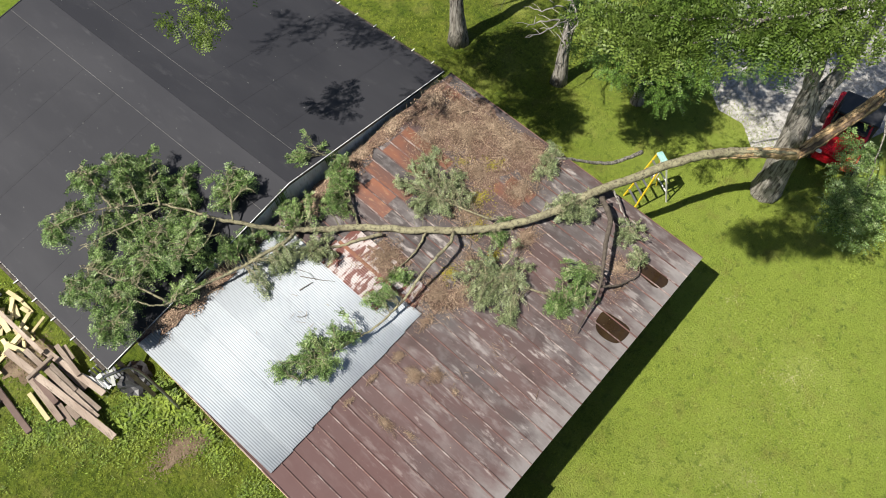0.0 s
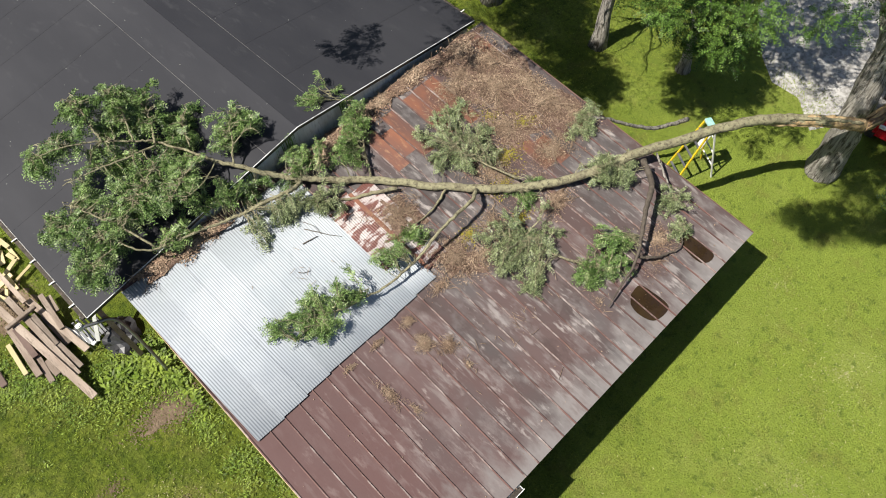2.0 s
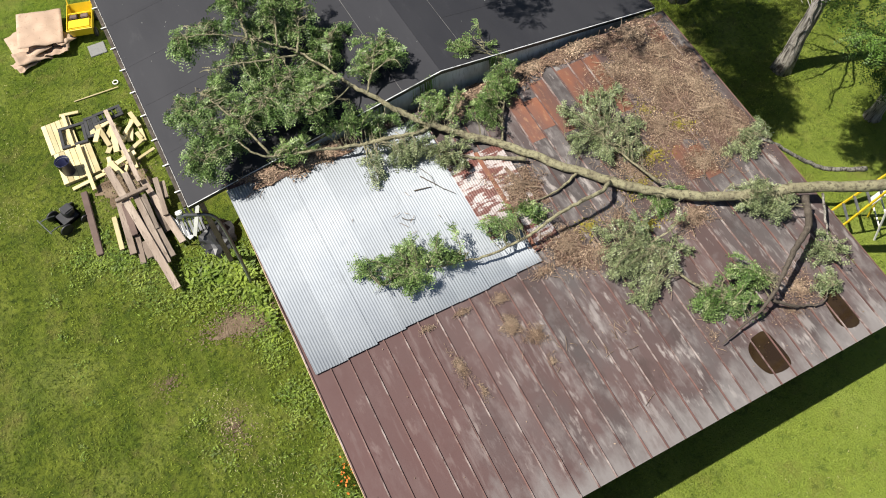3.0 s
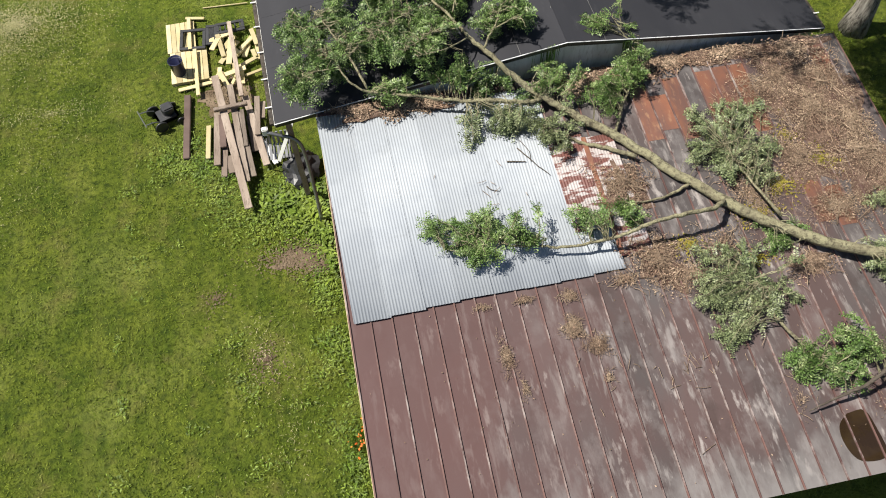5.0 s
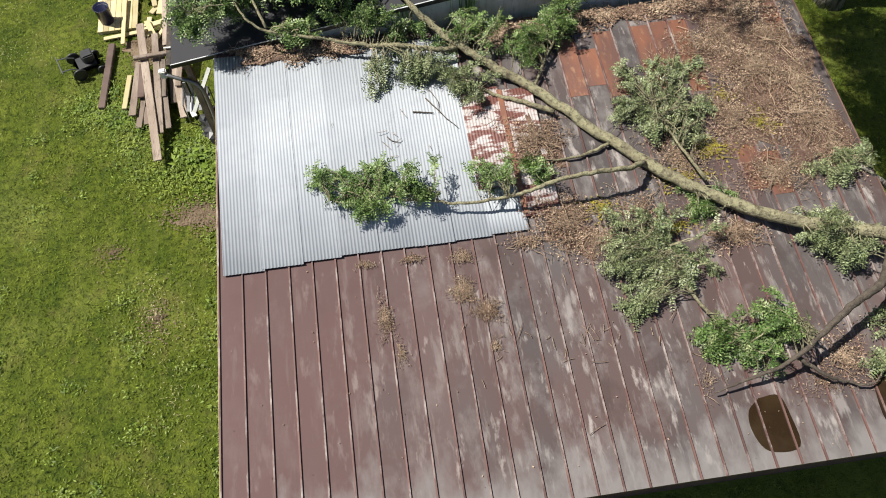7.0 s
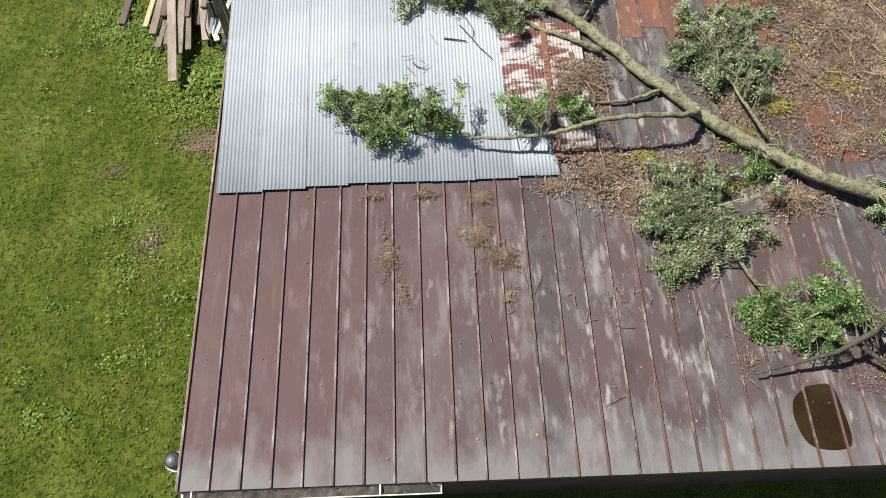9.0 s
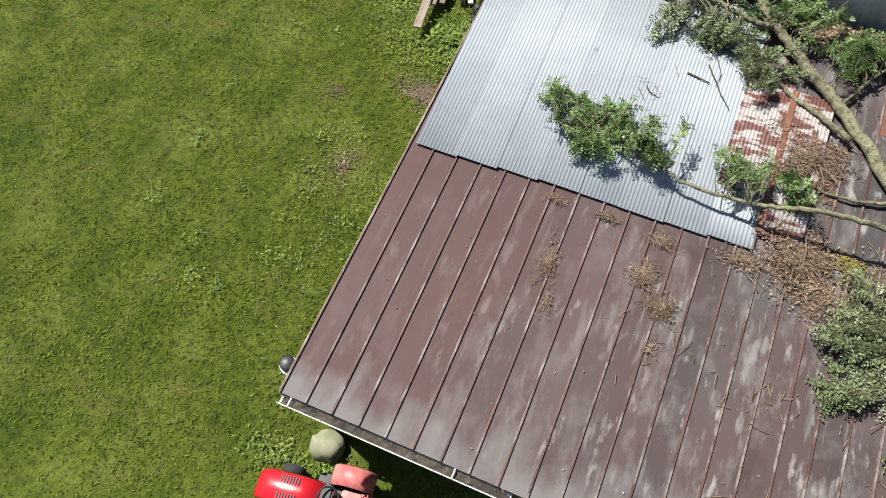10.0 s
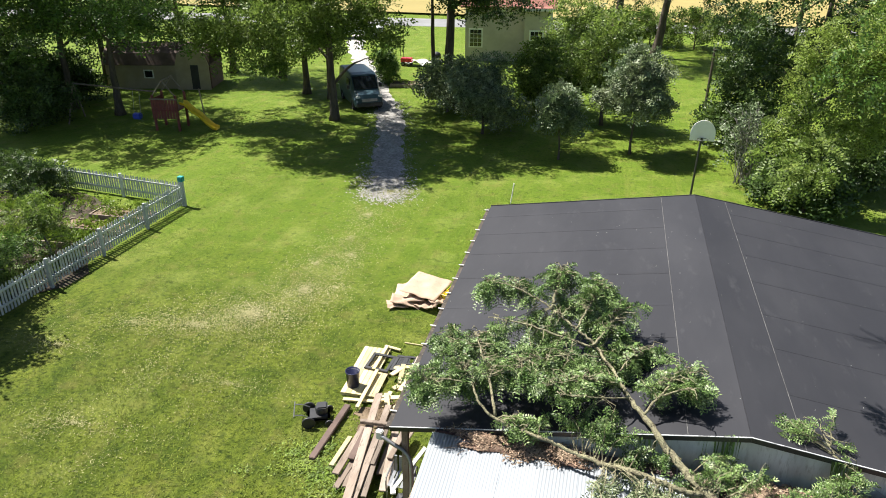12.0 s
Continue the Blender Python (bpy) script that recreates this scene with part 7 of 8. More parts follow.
hood = part("hood", bm, M_RED, tractor, "glossy red hood", smooth=True)
m = hood.modifiers.new("edge", "SOLIDIFY")
m.thickness = 0.012
for sy in (-1, 1):
    for k in range(7):
        part("vent", boxed(0.30 + k * 0.045, 0.318 + k * 0.045, sy * 0.13 - 0.055, sy * 0.13 + 0.055, 0.864 - k * 0.005, 0.874 - k * 0.005, TM), M_DARKP, hood).location = (0, 0, 0)
part("chassis", boxed(-0.75, 0.85, -0.22, 0.22, 0.26, 0.46, TM, 0.03), M_DARKP, tractor)
part("dash", boxed(-0.24, -0.06, -0.2, 0.2, 0.5, 0.88, TM, 0.03), M_DARKP, tractor)
for sy in (-1, 1):
    bm = bmesh.new()
    arc = []
    for k in range(11):
        a = radians(8 + 16 * k)
        r = 0.34 if k < 9 else 0.36
        arc.append([bm.verts.new(TM @ Vector((-0.40 - r * math.cos(a), sy * y, 0.27 + r * math.sin(a) - dz))) for y, dz in ((0.28, 0.0), (0.46, 0.0), (0.58, 0.02), (0.61, 0.07))])
    for u, v in zip(arc, arc[1:]):
        for k in range(3):
            bm.faces.new((u[k], v[k], v[k + 1], u[k + 1]))
    thick(part("fender", bm, M_REDFADE, tractor, "sun-faded red rear fender", smooth=True), 0.012)
part("seat_deck", boxed(-0.85, -0.3, -0.25, 0.25, 0.40, 0.50, TM, 0.02), M_REDFADE, tractor)
part("foot_plate", boxed(-0.3, 0.05, -0.44, 0.44, 0.27, 0.30, TM, 0.01), M_DARKP, tractor, "ribbed black foot plate")
for k in range(6):
    part("plate_rib", boxed(-0.28 + k * 0.055, -0.255 + k * 0.055, 0.22, 0.43, 0.302, 0.312, TM), M_STEEL, tractor)
part("seat", boxed(-0.70, -0.34, -0.22, 0.22, 0.52, 0.63, TM, 0.08), M_REDFADE, tractor, "faded pink-red moulded seat")
part("seat_back", boxed(-0.80, -0.71, -0.21, 0.21, 0.58, 0.90, TM, 0.04), M_REDFADE, tractor)
sw = [TM @ Vector((-0.20 + 0.15 * math.sin(a), 0.17 * math.cos(a), 0.93 + 0.07 * math.sin(a))) for a in [2 * math.pi * k / 16 for k in range(17)]]
part("steering_wheel", tube(bmesh.new(), sw, [0.016] * 17, 6), M_DARKP, tractor)
part("steering_column", tube(bmesh.new(), [TM @ Vector((-0.16, 0, 0.7)), TM @ Vector((-0.24, 0, 0.93))], [0.02, 0.02], 6), M_STEEL, tractor)
part("mower_deck", boxed(-0.35, 0.22, -0.46, 0.46, 0.12, 0.22, TM, 0.05), M_DARKP, tractor)
for x, sy, r, w in ((0.60, -0.36, 0.19, 0.16), (0.60, 0.36, 0.19, 0.16), (-0.40, -0.45, 0.25, 0.24), (-0.40, 0.45, 0.25, 0.24)):
    c = TM @ Vector((x, sy, r))
    wheel(tractor, c.x, c.y, r, r, w, radians(188))

# rounded lump added in place of a clump of greenish plant and straw
bm = bmesh.new()
bmesh.ops.create_icosphere(bm, subdivisions=3, radius=1)
for v in bm.verts:
    n1 = 1 + 0.25 * noise.noise(v.co * 1.7)
    v.co = Vector((0.34 + v.co.x * 0.3 * n1, -4.27 + v.co.y * 0.26 * n1, 0.1 + v.co.z * 0.24 * n1))
tagged(part("boulder", bm, M_STRAWCLUMP, smooth=True), "rounded lump standing in for greenish plant and straw by the gutter", "boulder")
flood = thing("wall_floodlight", "round black floodlight with a white bracket on the shed wall", "floodlight", at=(-0.2, -3.78, 2.3))
part("bracket", boxed(-0.22, 0.06, -3.94, -3.90, 2.22, 2.27), M_WHITE, flood)
bm = lathe([(0.01, 0.0), (0.1, 0.0), (0.115, 0.03), (0.115, 0.09), (0.09, 0.1), (0.03, 0.12), (0.01, 0.12)], 18)
bmesh.ops.transform(bm, verts=bm.verts, matrix=Matrix.Translation((-0.2, -3.8, 2.26)))
part("lamp_head", bm, M_DARKP, flood, smooth=True)
bm = lathe([(0.115, 0.0), (0.13, 0.0), (0.13, 0.02), (0.115, 0.02)], 18)
bmesh.ops.transform(bm, verts=bm.verts, matrix=Matrix.Translation((-0.2, -3.8, 2.255)))
part("rim", bm, M_WHITE, flood, smooth=True)

for k, (x, y, w, d, a, z, tilt) in enumerate(((-3.0, 15.25, 1.3, 1.5, -10, 0.36, 5), (-3.5, 15.05, 1.1, 1.35, 8, 0.16, -8), (-3.4, 14.5, 1.2, 0.6, 10, 0.1, 14), (-2.75, 14.45, 0.8, 0.5, -20, 0.12, -12), (-3.75, 14.35, 0.7, 0.5, 25, 0.05, 8), (-2.6, 14.8, 0.6, 0.9, 35, 0.22, 16))):
    bm = bmesh.new()
    bmesh.ops.create_grid(bm, x_segments=14, y_segments=12, size=0.5)
    for v in bm.verts:
        v.co = Vector((v.co.x * w, v.co.y * d, (0.05 if k == 0 else 0.10) * noise.noise(Vector((v.co.x * 4, v.co.y * 4, k * 3)))))
    ob = part("cardboard_sheet", bm, M_CARD, smooth=True)
    ob.matrix_world = Matrix.Translation((x, y, z + 0.04)) @ Matrix.Rotation(radians(a), 4, "Z") @ Matrix.Rotation(radians(tilt), 4, "Y")
    thick(ob, 0.012)
    tagged(ob, "flattened tan cardboard sheet heaped on the lawn", "cardboard", "cardboard heap")

# yellow cart beside the cardboard
YM = Matrix.Translation((-1.78, 15.05, 0)) @ Matrix.Rotation(radians(-14), 4, "Z")
tub = thing("yard_cart", "bright yellow plastic yard cart with dark bins beside the cardboard", "cart", at=(-1.78, 15.05, 0))
bm = bmesh.new()
for z0, z1, hx, hy, tx, ty in ((0.18, 0.52, 0.30, 0.48, 0.38, 0.60),):
    lo = [bm.verts.new(YM @ Vector((sx * hx, sy * hy, z0))) for sx, sy in ((-1, -1), (1, -1), (1, 1), (-1, 1))]
    hi = [bm.verts.new(YM @ Vector((sx * tx, sy * ty, z1))) for sx, sy in ((-1, -1), (1, -1), (1, 1), (-1, 1))]
    bm.faces.new(lo[::-1])
    for k in range(4):
        bm.faces.new((lo[k], lo[(k + 1) % 4], hi[(k + 1) % 4], hi[k]))
thick(part("tub", bm, M_YELLOW, tub), 0.03)
part("deck", boxed(-0.33, 0.33, -0.53, -0.14, 0.46, 0.54, YM, 0.03), M_YELLOW, tub, "sloping yellow front deck")
part("divider", boxed(-0.33, 0.33, 0.10, 0.16, 0.22, 0.54, YM, 0.015), M_YELLOW, tub)
for y0, x0 in ((-0.10, -0.28), (-0.10, 0.04)):
    part("bin", boxed(x0, x0 + 0.22, y0, y0 + 0.17, 0.24, 0.55, YM, 0.02), M_SHINGLE, tub, "dark open bin")
part("handle", tube(bmesh.new(), [YM @ Vector(q) for q in ((-0.34, 0.56, 0.5), (-0.34, 0.78, 0.78), (0.34, 0.78, 0.78), (0.34, 0.56, 0.5))], [0.025] * 4, 8), M_YELLOW, tub)
for sx in (-0.36, 0.36):
    for sy in (-0.36, 0.36):
        c = YM @ Vector((sx, sy, 0.14))
        wheel(tub, c.x, c.y, c.z, 0.14, 0.07, radians(76))
tagged(part("paving_slab", boxed(-1.95, -1.45, 13.75, 14.25, 0.0, 0.035, None, 0.01), M_ASPHALT), "grey paving slab in the grass by the wall", "paving slab")
tagged(part("stake", tube(bmesh.new(), [(-2.85, 12.23, 0.03), (-1.55, 12.17, 0.05)], [0.018, 0.018], 6), M_NEWWOOD), "thin pale stake lying in the grass", "stake")
ring = [(-1.57 + math.cos(2 * math.pi * k / 14) * 0.075, 12.4 + math.sin(2 * math.pi * k / 14) * 0.075, 0.04) for k in range(15)]
tagged(part("hose_ring", tube(bmesh.new(), ring, [0.016] * 15, 6), M_WHITE), "small pale plastic ring in the grass", "ring")

# red vehicle on the gravel pad
utv = thing("utility_vehicle", "red utility vehicle with black roof on the gravel", "vehicle", at=(20.37, -5.33, 0))
UM = Matrix.Translation((20.37, -5.33, 0)) @ Matrix.Rotation(radians(189), 4, "Z")
part("body", boxed(-1.35, 1.35, -0.72, 0.72, 0.35, 0.82, UM, 0.1), M_RED, utv, "glossy red body")
part("hood", boxed(0.55, 1.4, -0.66, 0.66, 0.83, 1.02, UM, 0.08), M_RED, utv)
part("cargo_bed", boxed(-1.4, -0.5, -0.7, 0.7, 0.83, 1.08, UM, 0.04), M_RED, utv)
part("roof", boxed(-0.55, 0.5, -0.66, 0.66, 1.82, 1.9, UM, 0.03), M_DARKP, utv, "black roof panel")
part("seat", boxed(-0.45, 0.05, -0.6, 0.6, 0.83, 1.0, UM, 0.05), M_DARKP, utv)
part("seat_back", boxed(-0.5, -0.38, -0.6, 0.6, 1.0, 1.45, UM, 0.04), M_DARKP, utv)
for sx, sy in ((-0.5, -0.62), (-0.5, 0.62), (0.45, -0.62), (0.45, 0.62)):
    part("roof_post", tube(bmesh.new(), [UM @ Vector((sx + (0.25 if sx > 0 else 0), sy, 0.8)), UM @ Vector((sx, sy, 1.85))], [0.025] * 2, 6), M_DARKP, utv)
for sy in (-0.56, 0.56):
    part("headlight", boxed(1.34, 1.44, sy - 0.11, sy + 0.11, 0.84, 0.95, UM, 0.02), M_WHITE, utv, "clear headlight")
for x, sy in ((0.9, -0.72), (0.9, 0.72), (-0.9, -0.72), (-0.9, 0.72)):
    c = UM @ Vector((x, sy, 0.32))
    wheel(utv, c.x, c.y, c.z, 0.32, 0.25, radians(189))


# ---- picket fence and garden ----
def picket_mesh():
    bm = bmesh.new()
    w, t, h = 0.038, 0.009, 1.06
    prof = [(-w, 0.06), (w, 0.06), (w, h - 0.07), (0, h), (-w, h - 0.07)]
    a = [bm.verts.new((x, -t, z)) for x, z in prof]
    b = [bm.verts.new((x, t, z)) for x, z in prof]
    bm.faces.new(a)
    bm.faces.new(b[::-1])
    for k in range(5):
        bm.faces.new((a[k], b[k], b[(k + 1) % 5], a[(k + 1) % 5]))
    me = bpy.data.meshes.new("picket")
    bm.to_mesh(me)
    bm.free()
    me.materials.append(M_GREYFENCE)
    return me


PICKET = picket_mesh()


def fence(p0, p1, label, step=0.135, top=None):
    a, b = Vector((*p0, 0)), Vector((*p1, 0))
    d = (b - a)
    ang = math.atan2(d.y, d.x)
    t = thing("picket_fence", label, "fence", "garden fence", at=a)
    m = Matrix.Translation(a) @ Matrix.Rotation(ang, 4, "Z")
    n = int(d.length / step)
    rnd = random.Random(int(p0[1] * 10))
    for k in range(n):
        ob = link_mesh("picket", PICKET, None, t)
        ob.matrix_basis = Matrix.Rotation(ang, 4, "Z") @ Matrix.Translation(((k + 0.5) * step, -0.035, rnd.uniform(-0.02, 0.02))) @ Matrix.Rotation(rnd.uniform(-0.03, 0.03), 4, "Y")
    for z in (0.3, 0.82):
        part("rail", boxed(0, d.length, -0.02, 0.02, z, z + 0.08, m), M_GREYFENCE, t)
    posts = max(2, int(round(d.length / 2.9)) + 1)
    for k in range(posts):
        x = d.length * k / (posts - 1)
        part("post", boxed(x - 0.055, x + 0.055, 0.022, 0.13, 0, 1.14, m, 0.01), M_GREYFENCE, t)
    return t


fence((-15.56, 20.45), (-15.95, 7.3), "weathered white picket fence around the garden")
fence((-15.56, 20.5), (-28.5, 21.7), "weathered white picket fence around the garden")
fence((-16.1, 7.2), (-22.5, 5.6), "weathered white picket fence around the garden")
corner_box = part("storage_box", boxed(-15.68, -15.44, 20.4, 20.62, 1.12, 1.36, None, 0.02), M_TEAL)
tagged(corner_box, "teal box on the garden fence corner post", "box")


def raised_bed(x, y, w, d, turn, label, plants=120, seed=0):
    t = thing("raised_bed", label, "garden bed", "garden beds", at=(x, y, 0))
    m = Matrix.Translation((x, y, 0)) @ Matrix.Rotation(turn, 4, "Z")
    for x0, x1, y0, y1 in ((-w / 2, w / 2, -d / 2, -d / 2 + 0.05), (-w / 2, w / 2, d / 2 - 0.05, d / 2), (-w / 2, -w / 2 + 0.05, -d / 2 + 0.051, d / 2 - 0.051), (w / 2 - 0.05, w / 2, -d / 2 + 0.051, d / 2 - 0.051)):
        part("side_board", boxed(x0, x1, y0, y1, 0, 0.24, m), M_OLDWOOD, t)
    part("soil", boxed(-w / 2 + 0.052, w / 2 - 0.052, -d / 2 + 0.052, d / 2 - 0.052, 0, 0.19, m), M_DIRT, t, "dark garden soil")
    if plants:
        rng = np.random.default_rng(seed)
        p = np.stack([rng.uniform(-w / 2 + 0.1, w / 2 - 0.1, plants), rng.uniform(-d / 2 + 0.1, d / 2 - 0.1, plants), np.full(plants, 0.22)], 1)
        p = p @ np.array(m.to_3x3()).T + np.array([x, y, 0])
        dd = unit(rng.normal(size=(plants, 3)) * 0.5 + np.array([0, 0, 0.8]))
        tagged(quads("planting", sprigs(p, dd, np.full(plants, 0.3), 0.16, 3, rng), M_WEED, t), kind="stuff")


raised_bed(-17.3, 18.6, 2.6, 0.9, 0.03, "timber-edged garden bed with bare dark soil", 25, 1)
raised_bed(-17.6, 17.2, 2.8, 0.9, 0.03, "timber-edged garden bed with bare dark soil", 60, 2)
raised_bed(-17.8, 15.8, 2.8, 0.9, 0.03, "timber-edged garden bed with low plants", 200, 3)
raised_bed(-20.8, 15.2, 2.6, 1.1, 0.6, "timber-edged garden bed with low plants", 160, 4)
raised_bed(-18.3, 10.4, 1.1, 3.0, -0.5, "timber-edged garden bed with low plants", 160, 5)
raised_bed(-21.6, 18.2, 2.6, 1.1, 0.3, "timber-edged garden bed with low plants", 220, 6)
# the sunlit leaf colour stands for the sun on this small tree
tree("shrub", "young fruit tree by the picket fence, leaves coloured as sunlit", -17.5, 14.6, 2.3, 1.1, 0.06, 91, M_TREEL, leaves=1000, low=0.3, leaflet=0.09, length=0.26, pairs=4, forks=7)
tree("shrub", "leafy green shrub in the vegetable garden", -18.6, 12.2, 1.4, 1.0, 0.03, 92, leaves=600, low=0.1, leaflet=0.10, length=0.26, pairs=4, forks=6)
tree("shrub", "dark leafy shrub in the vegetable garden", -22.3, 19.8, 1.5, 1.1, 0.04, 93, M_TREED, leaves=900, low=0.1, leaflet=0.12, length=0.3, pairs=4, forks=7)
tree("shrub", "dark leafy shrub in the vegetable garden", -24.6, 20.4, 1.5, 1.2, 0.04, 94, M_TREED, leaves=900, low=0.1, leaflet=0.12, length=0.3, pairs=4, forks=7)
tree("shrub", "leafy green shrub in the vegetable garden", -18.2, 13.0, 1.2, 1.2, 0.03, 95, leaves=800, low=0.1, leaflet=0.10, length=0.26, pairs=4, forks=6)
tree("shrub", "leafy green shrub in the vegetable garden", -17.2, 11.2, 1.3, 1.1, 0.03, 96, M_TREEL, leaves=700, low=0.1, leaflet=0.10, length=0.26, pairs=4, forks=6)
rng = np.random.default_rng(44)
n = 2600
p = np.stack([rng.uniform(-28, -16.2, n), rng.uniform(8.2, 20.2, n), np.full(n, 0.02)], 1)
p = p[np.sin(p[:, 0] * 2.1) + np.sin(p[:, 1] * 1.7 + p[:, 0]) > -0.3]
tagged(quads("garden_plants", sprigs(p, unit(rng.normal(size=p.shape) * 0.5 + np.array([0, 0, 0.7])), np.full(len(p), 0.35), 0.15, 3, rng), M_WEED), "low green vegetable plants and weeds in the garden", "plants", kind="stuff")
barrow = thing("wheelbarrow", "dark blue wheelbarrow standing in the garden", "wheelbarrow", at=(-20.9, 14.0, 0))
bm = bmesh.new()
top = [bm.verts.new((-20.9 + x, 14.0 + y, 0.62)) for x, y in ((-0.45, -0.33), (0.5, -0.28), (0.5, 0.28), (-0.45, 0.33))]
bot = [bm.verts.new((-20.9 + x, 14.0 + y, 0.34)) for x, y in ((-0.3, -0.2), (0.25, -0.18), (0.25, 0.18), (-0.3, 0.2))]
bm.faces.new(bot[::-1])
for k in range(4):
    bm.faces.new((top[k], bot[k], bot[(k + 1) % 4], top[(k + 1) % 4]))
thick(part("tray", bm, M_NAVY, barrow), 0.02)
for sy in (-0.25, 0.25):
    part("handle", tube(bmesh.new(), [(-20.25, 14.0 + sy * 0.3, 0.3), (-21.2, 14.0 + sy, 0.4), (-21.75, 14.0 + sy * 1.1, 0.6)], [0.02] * 3, 6), M_OLDWOOD, barrow)
    part("leg", tube(bmesh.new(), [(-21.2, 14.0 + sy, 0.4), (-21.25, 14.0 + sy, 0.0)], [0.018] * 2, 6), M_STEEL, barrow)
wheel(barrow, -20.25, 14.0, 0.2, 0.2, 0.09, 0.0)
bm = bmesh.new()
bmesh.ops.create_grid(bm, x_segments=7, y_segments=5, size=0.5)
for v in bm.verts:
    v.co = Vector((-16.4 + v.co.x * 0.95, 6.4 + v.co.y * 0.55, 0.05 + 0.06 * noise.noise(v.co * 5)))
thick(tagged(part("plastic_sheet", bm, M_CARWHITE), "white plastic sheet lying by the fence", "sheet"), 0.01)

# ---- basketball hoop, posts ----
hoop = thing("basketball_hoop", "basketball hoop with a worn white fan backboard", "basketball hoop", at=(6.29, 27.4, 0))
part("pole", tube(bmesh.new(), [(6.25, 27.4, 0), (6.32, 27.4, 2.75)], [0.05, 0.045], 8), M_DARKP, hoop)
bm = bmesh.new()
fan = [(0.52 * math.cos(a) * 1.02, 0.60 * math.sin(a)) for a in [radians(d) for d in range(0, 181, 12)]] + [(-0.52, -0.32), (0.52, -0.32)]
f = [bm.verts.new((6.35 + x, 27.3, 2.98 + z)) for x, z in fan]
b = [bm.verts.new((6.35 + x, 27.34, 2.98 + z)) for x, z in fan]
bm.faces.new(f)
bm.faces.new(b[::-1])
for k in range(len(f)):
    bm.faces.new((f[k], b[k], b[(k + 1) % len(f)], f[(k + 1) % len(f)]))
part("backboard", bm, M_WHITE, hoop, "worn white fan-shaped backboard")
ring = [(6.35 + 0.23 * math.cos(a), 27.02 + 0.23 * math.sin(a), 2.8) for a in [2 * math.pi * k / 18 for k in range(19)]]
part("rim", tube(bmesh.new(), ring, [0.012] * 19, 6), M_DARKP, hoop)
part("arm", boxed(6.28, 6.38, 27.25, 27.42, 2.6, 2.8), M_DARKP, hoop)
tagged(part("post", tube(bmesh.new(), [(-1.61, 24.4, 0), (-1.5, 24.45, 0.95)], [0.025, 0.025], 6), M_WHITE), "thin leaning pale metal stake in the lawn", "stake")
tagged(part("pole", tube(bmesh.new(), [(8.07, 44.6, 0), (8.12, 44.6, 3.8)], [0.1, 0.085], 8), M_BARKD), "dark wooden pole standing in the far lawn", "pole")


# ---- vehicles by the road ----
def glazed(name, bm, parent, label=""):
    return part(name, bm, M_GLASS, parent, label)


def loft(rows_, m):
    """A car-like shell from cross-sections (x, half width, z low, z high, half width at top)."""
    bm = bmesh.new()
    rings = []
    for x, w, z0, z1, wt in rows_:
        mid = z0 + (z1 - z0) * 0.55
        rings.append([bm.verts.new(m @ Vector(q)) for q in ((x, -w * 0.95, z0), (x, -w, (z0 + mid) / 2), (x, -w * 0.99, mid), (x, -wt, z1 - 0.04), (x, -wt * 0.85, z1), (x, wt * 0.85, z1), (x, wt, z1 - 0.04), (x, w * 0.99, mid), (x, w, (z0 + mid) / 2), (x, w * 0.95, z0))])
    n = len(rings[0])
    for a, b in zip(rings, rings[1:]):
        for k in range(n):
            bm.faces.new((a[k], a[(k + 1) % n], b[(k + 1) % n], b[k]))
    bm.faces.new(rings[0][::-1])
    bm.faces.new(rings[-1])
    return bm


van = thing("van", "dark blue-grey cargo van parked on the driveway", "van", at=(-14.35, 39.9, 0))
VM = Matrix.Translation((-14.35, 39.9, 0)) @ Matrix.Rotation(radians(-56), 4, "Z")
part("body", loft([(-2.4, 0.9, 0.35, 2.05, 0.82), (-2.3, 0.95, 0.3, 2.15, 0.86), (0.4, 0.97, 0.28, 2.17, 0.86), (0.85, 0.97, 0.28, 2.08, 0.84), (1.5, 0.96, 0.28, 1.22, 0.80), (2.15, 0.93, 0.3, 1.05, 0.74), (2.38, 0.84, 0.35, 0.8, 0.66)], VM), M_VAN, van, smooth=False)
bm = bmesh.new()
bm.faces.new([bm.verts.new(VM @ Vector(q)) for q in ((0.93, -0.76, 2.0), (0.93, 0.76, 2.0), (1.52, 0.78, 1.27), (1.52, -0.78, 1.27))])
ws = glazed("windscreen", bm, van, "dark windscreen")
thick(ws, 0.012)
for sy in (-1, 1):
    glazed("side_window", boxed(0.0, 0.85, sy * 0.93 - 0.02, sy * 0.93 + 0.02, 1.25, 1.85, VM), van)
    part("headlight", boxed(2.12, 2.28, sy * 0.72 - 0.13, sy * 0.72 + 0.13, 0.86, 1.0, VM, 0.02), M_CARWHITE, van, "clear headlight")
    part("mirror", boxed(0.95, 1.1, sy * 1.08 - 0.09, sy * 1.08 + 0.09, 1.25, 1.5, VM, 0.02), M_DARKP, van)
part("grille", boxed(2.30, 2.40, -0.5, 0.5, 0.66, 0.84, VM, 0.01), M_STEEL, van, "pale grille bar")
part("bumper", boxed(2.2, 2.46, -0.86, 0.86, 0.34, 0.58, VM, 0.05), M_DARKP, van)
for x in (-1.55, 1.55):
    for sy in (-0.86, 0.86):
        c = VM @ Vector((x, sy, 0.34))
        wheel(van, c.x, c.y, c.z, 0.34, 0.22, radians(-56))

pickup = thing("pickup_truck", "white pickup truck parked near the road", "pickup truck", at=(-24, 64.5, 0))
PM = Matrix.Translation((-24.0, 65.0, 0)) @ Matrix.Rotation(radians(15), 4, "Z")
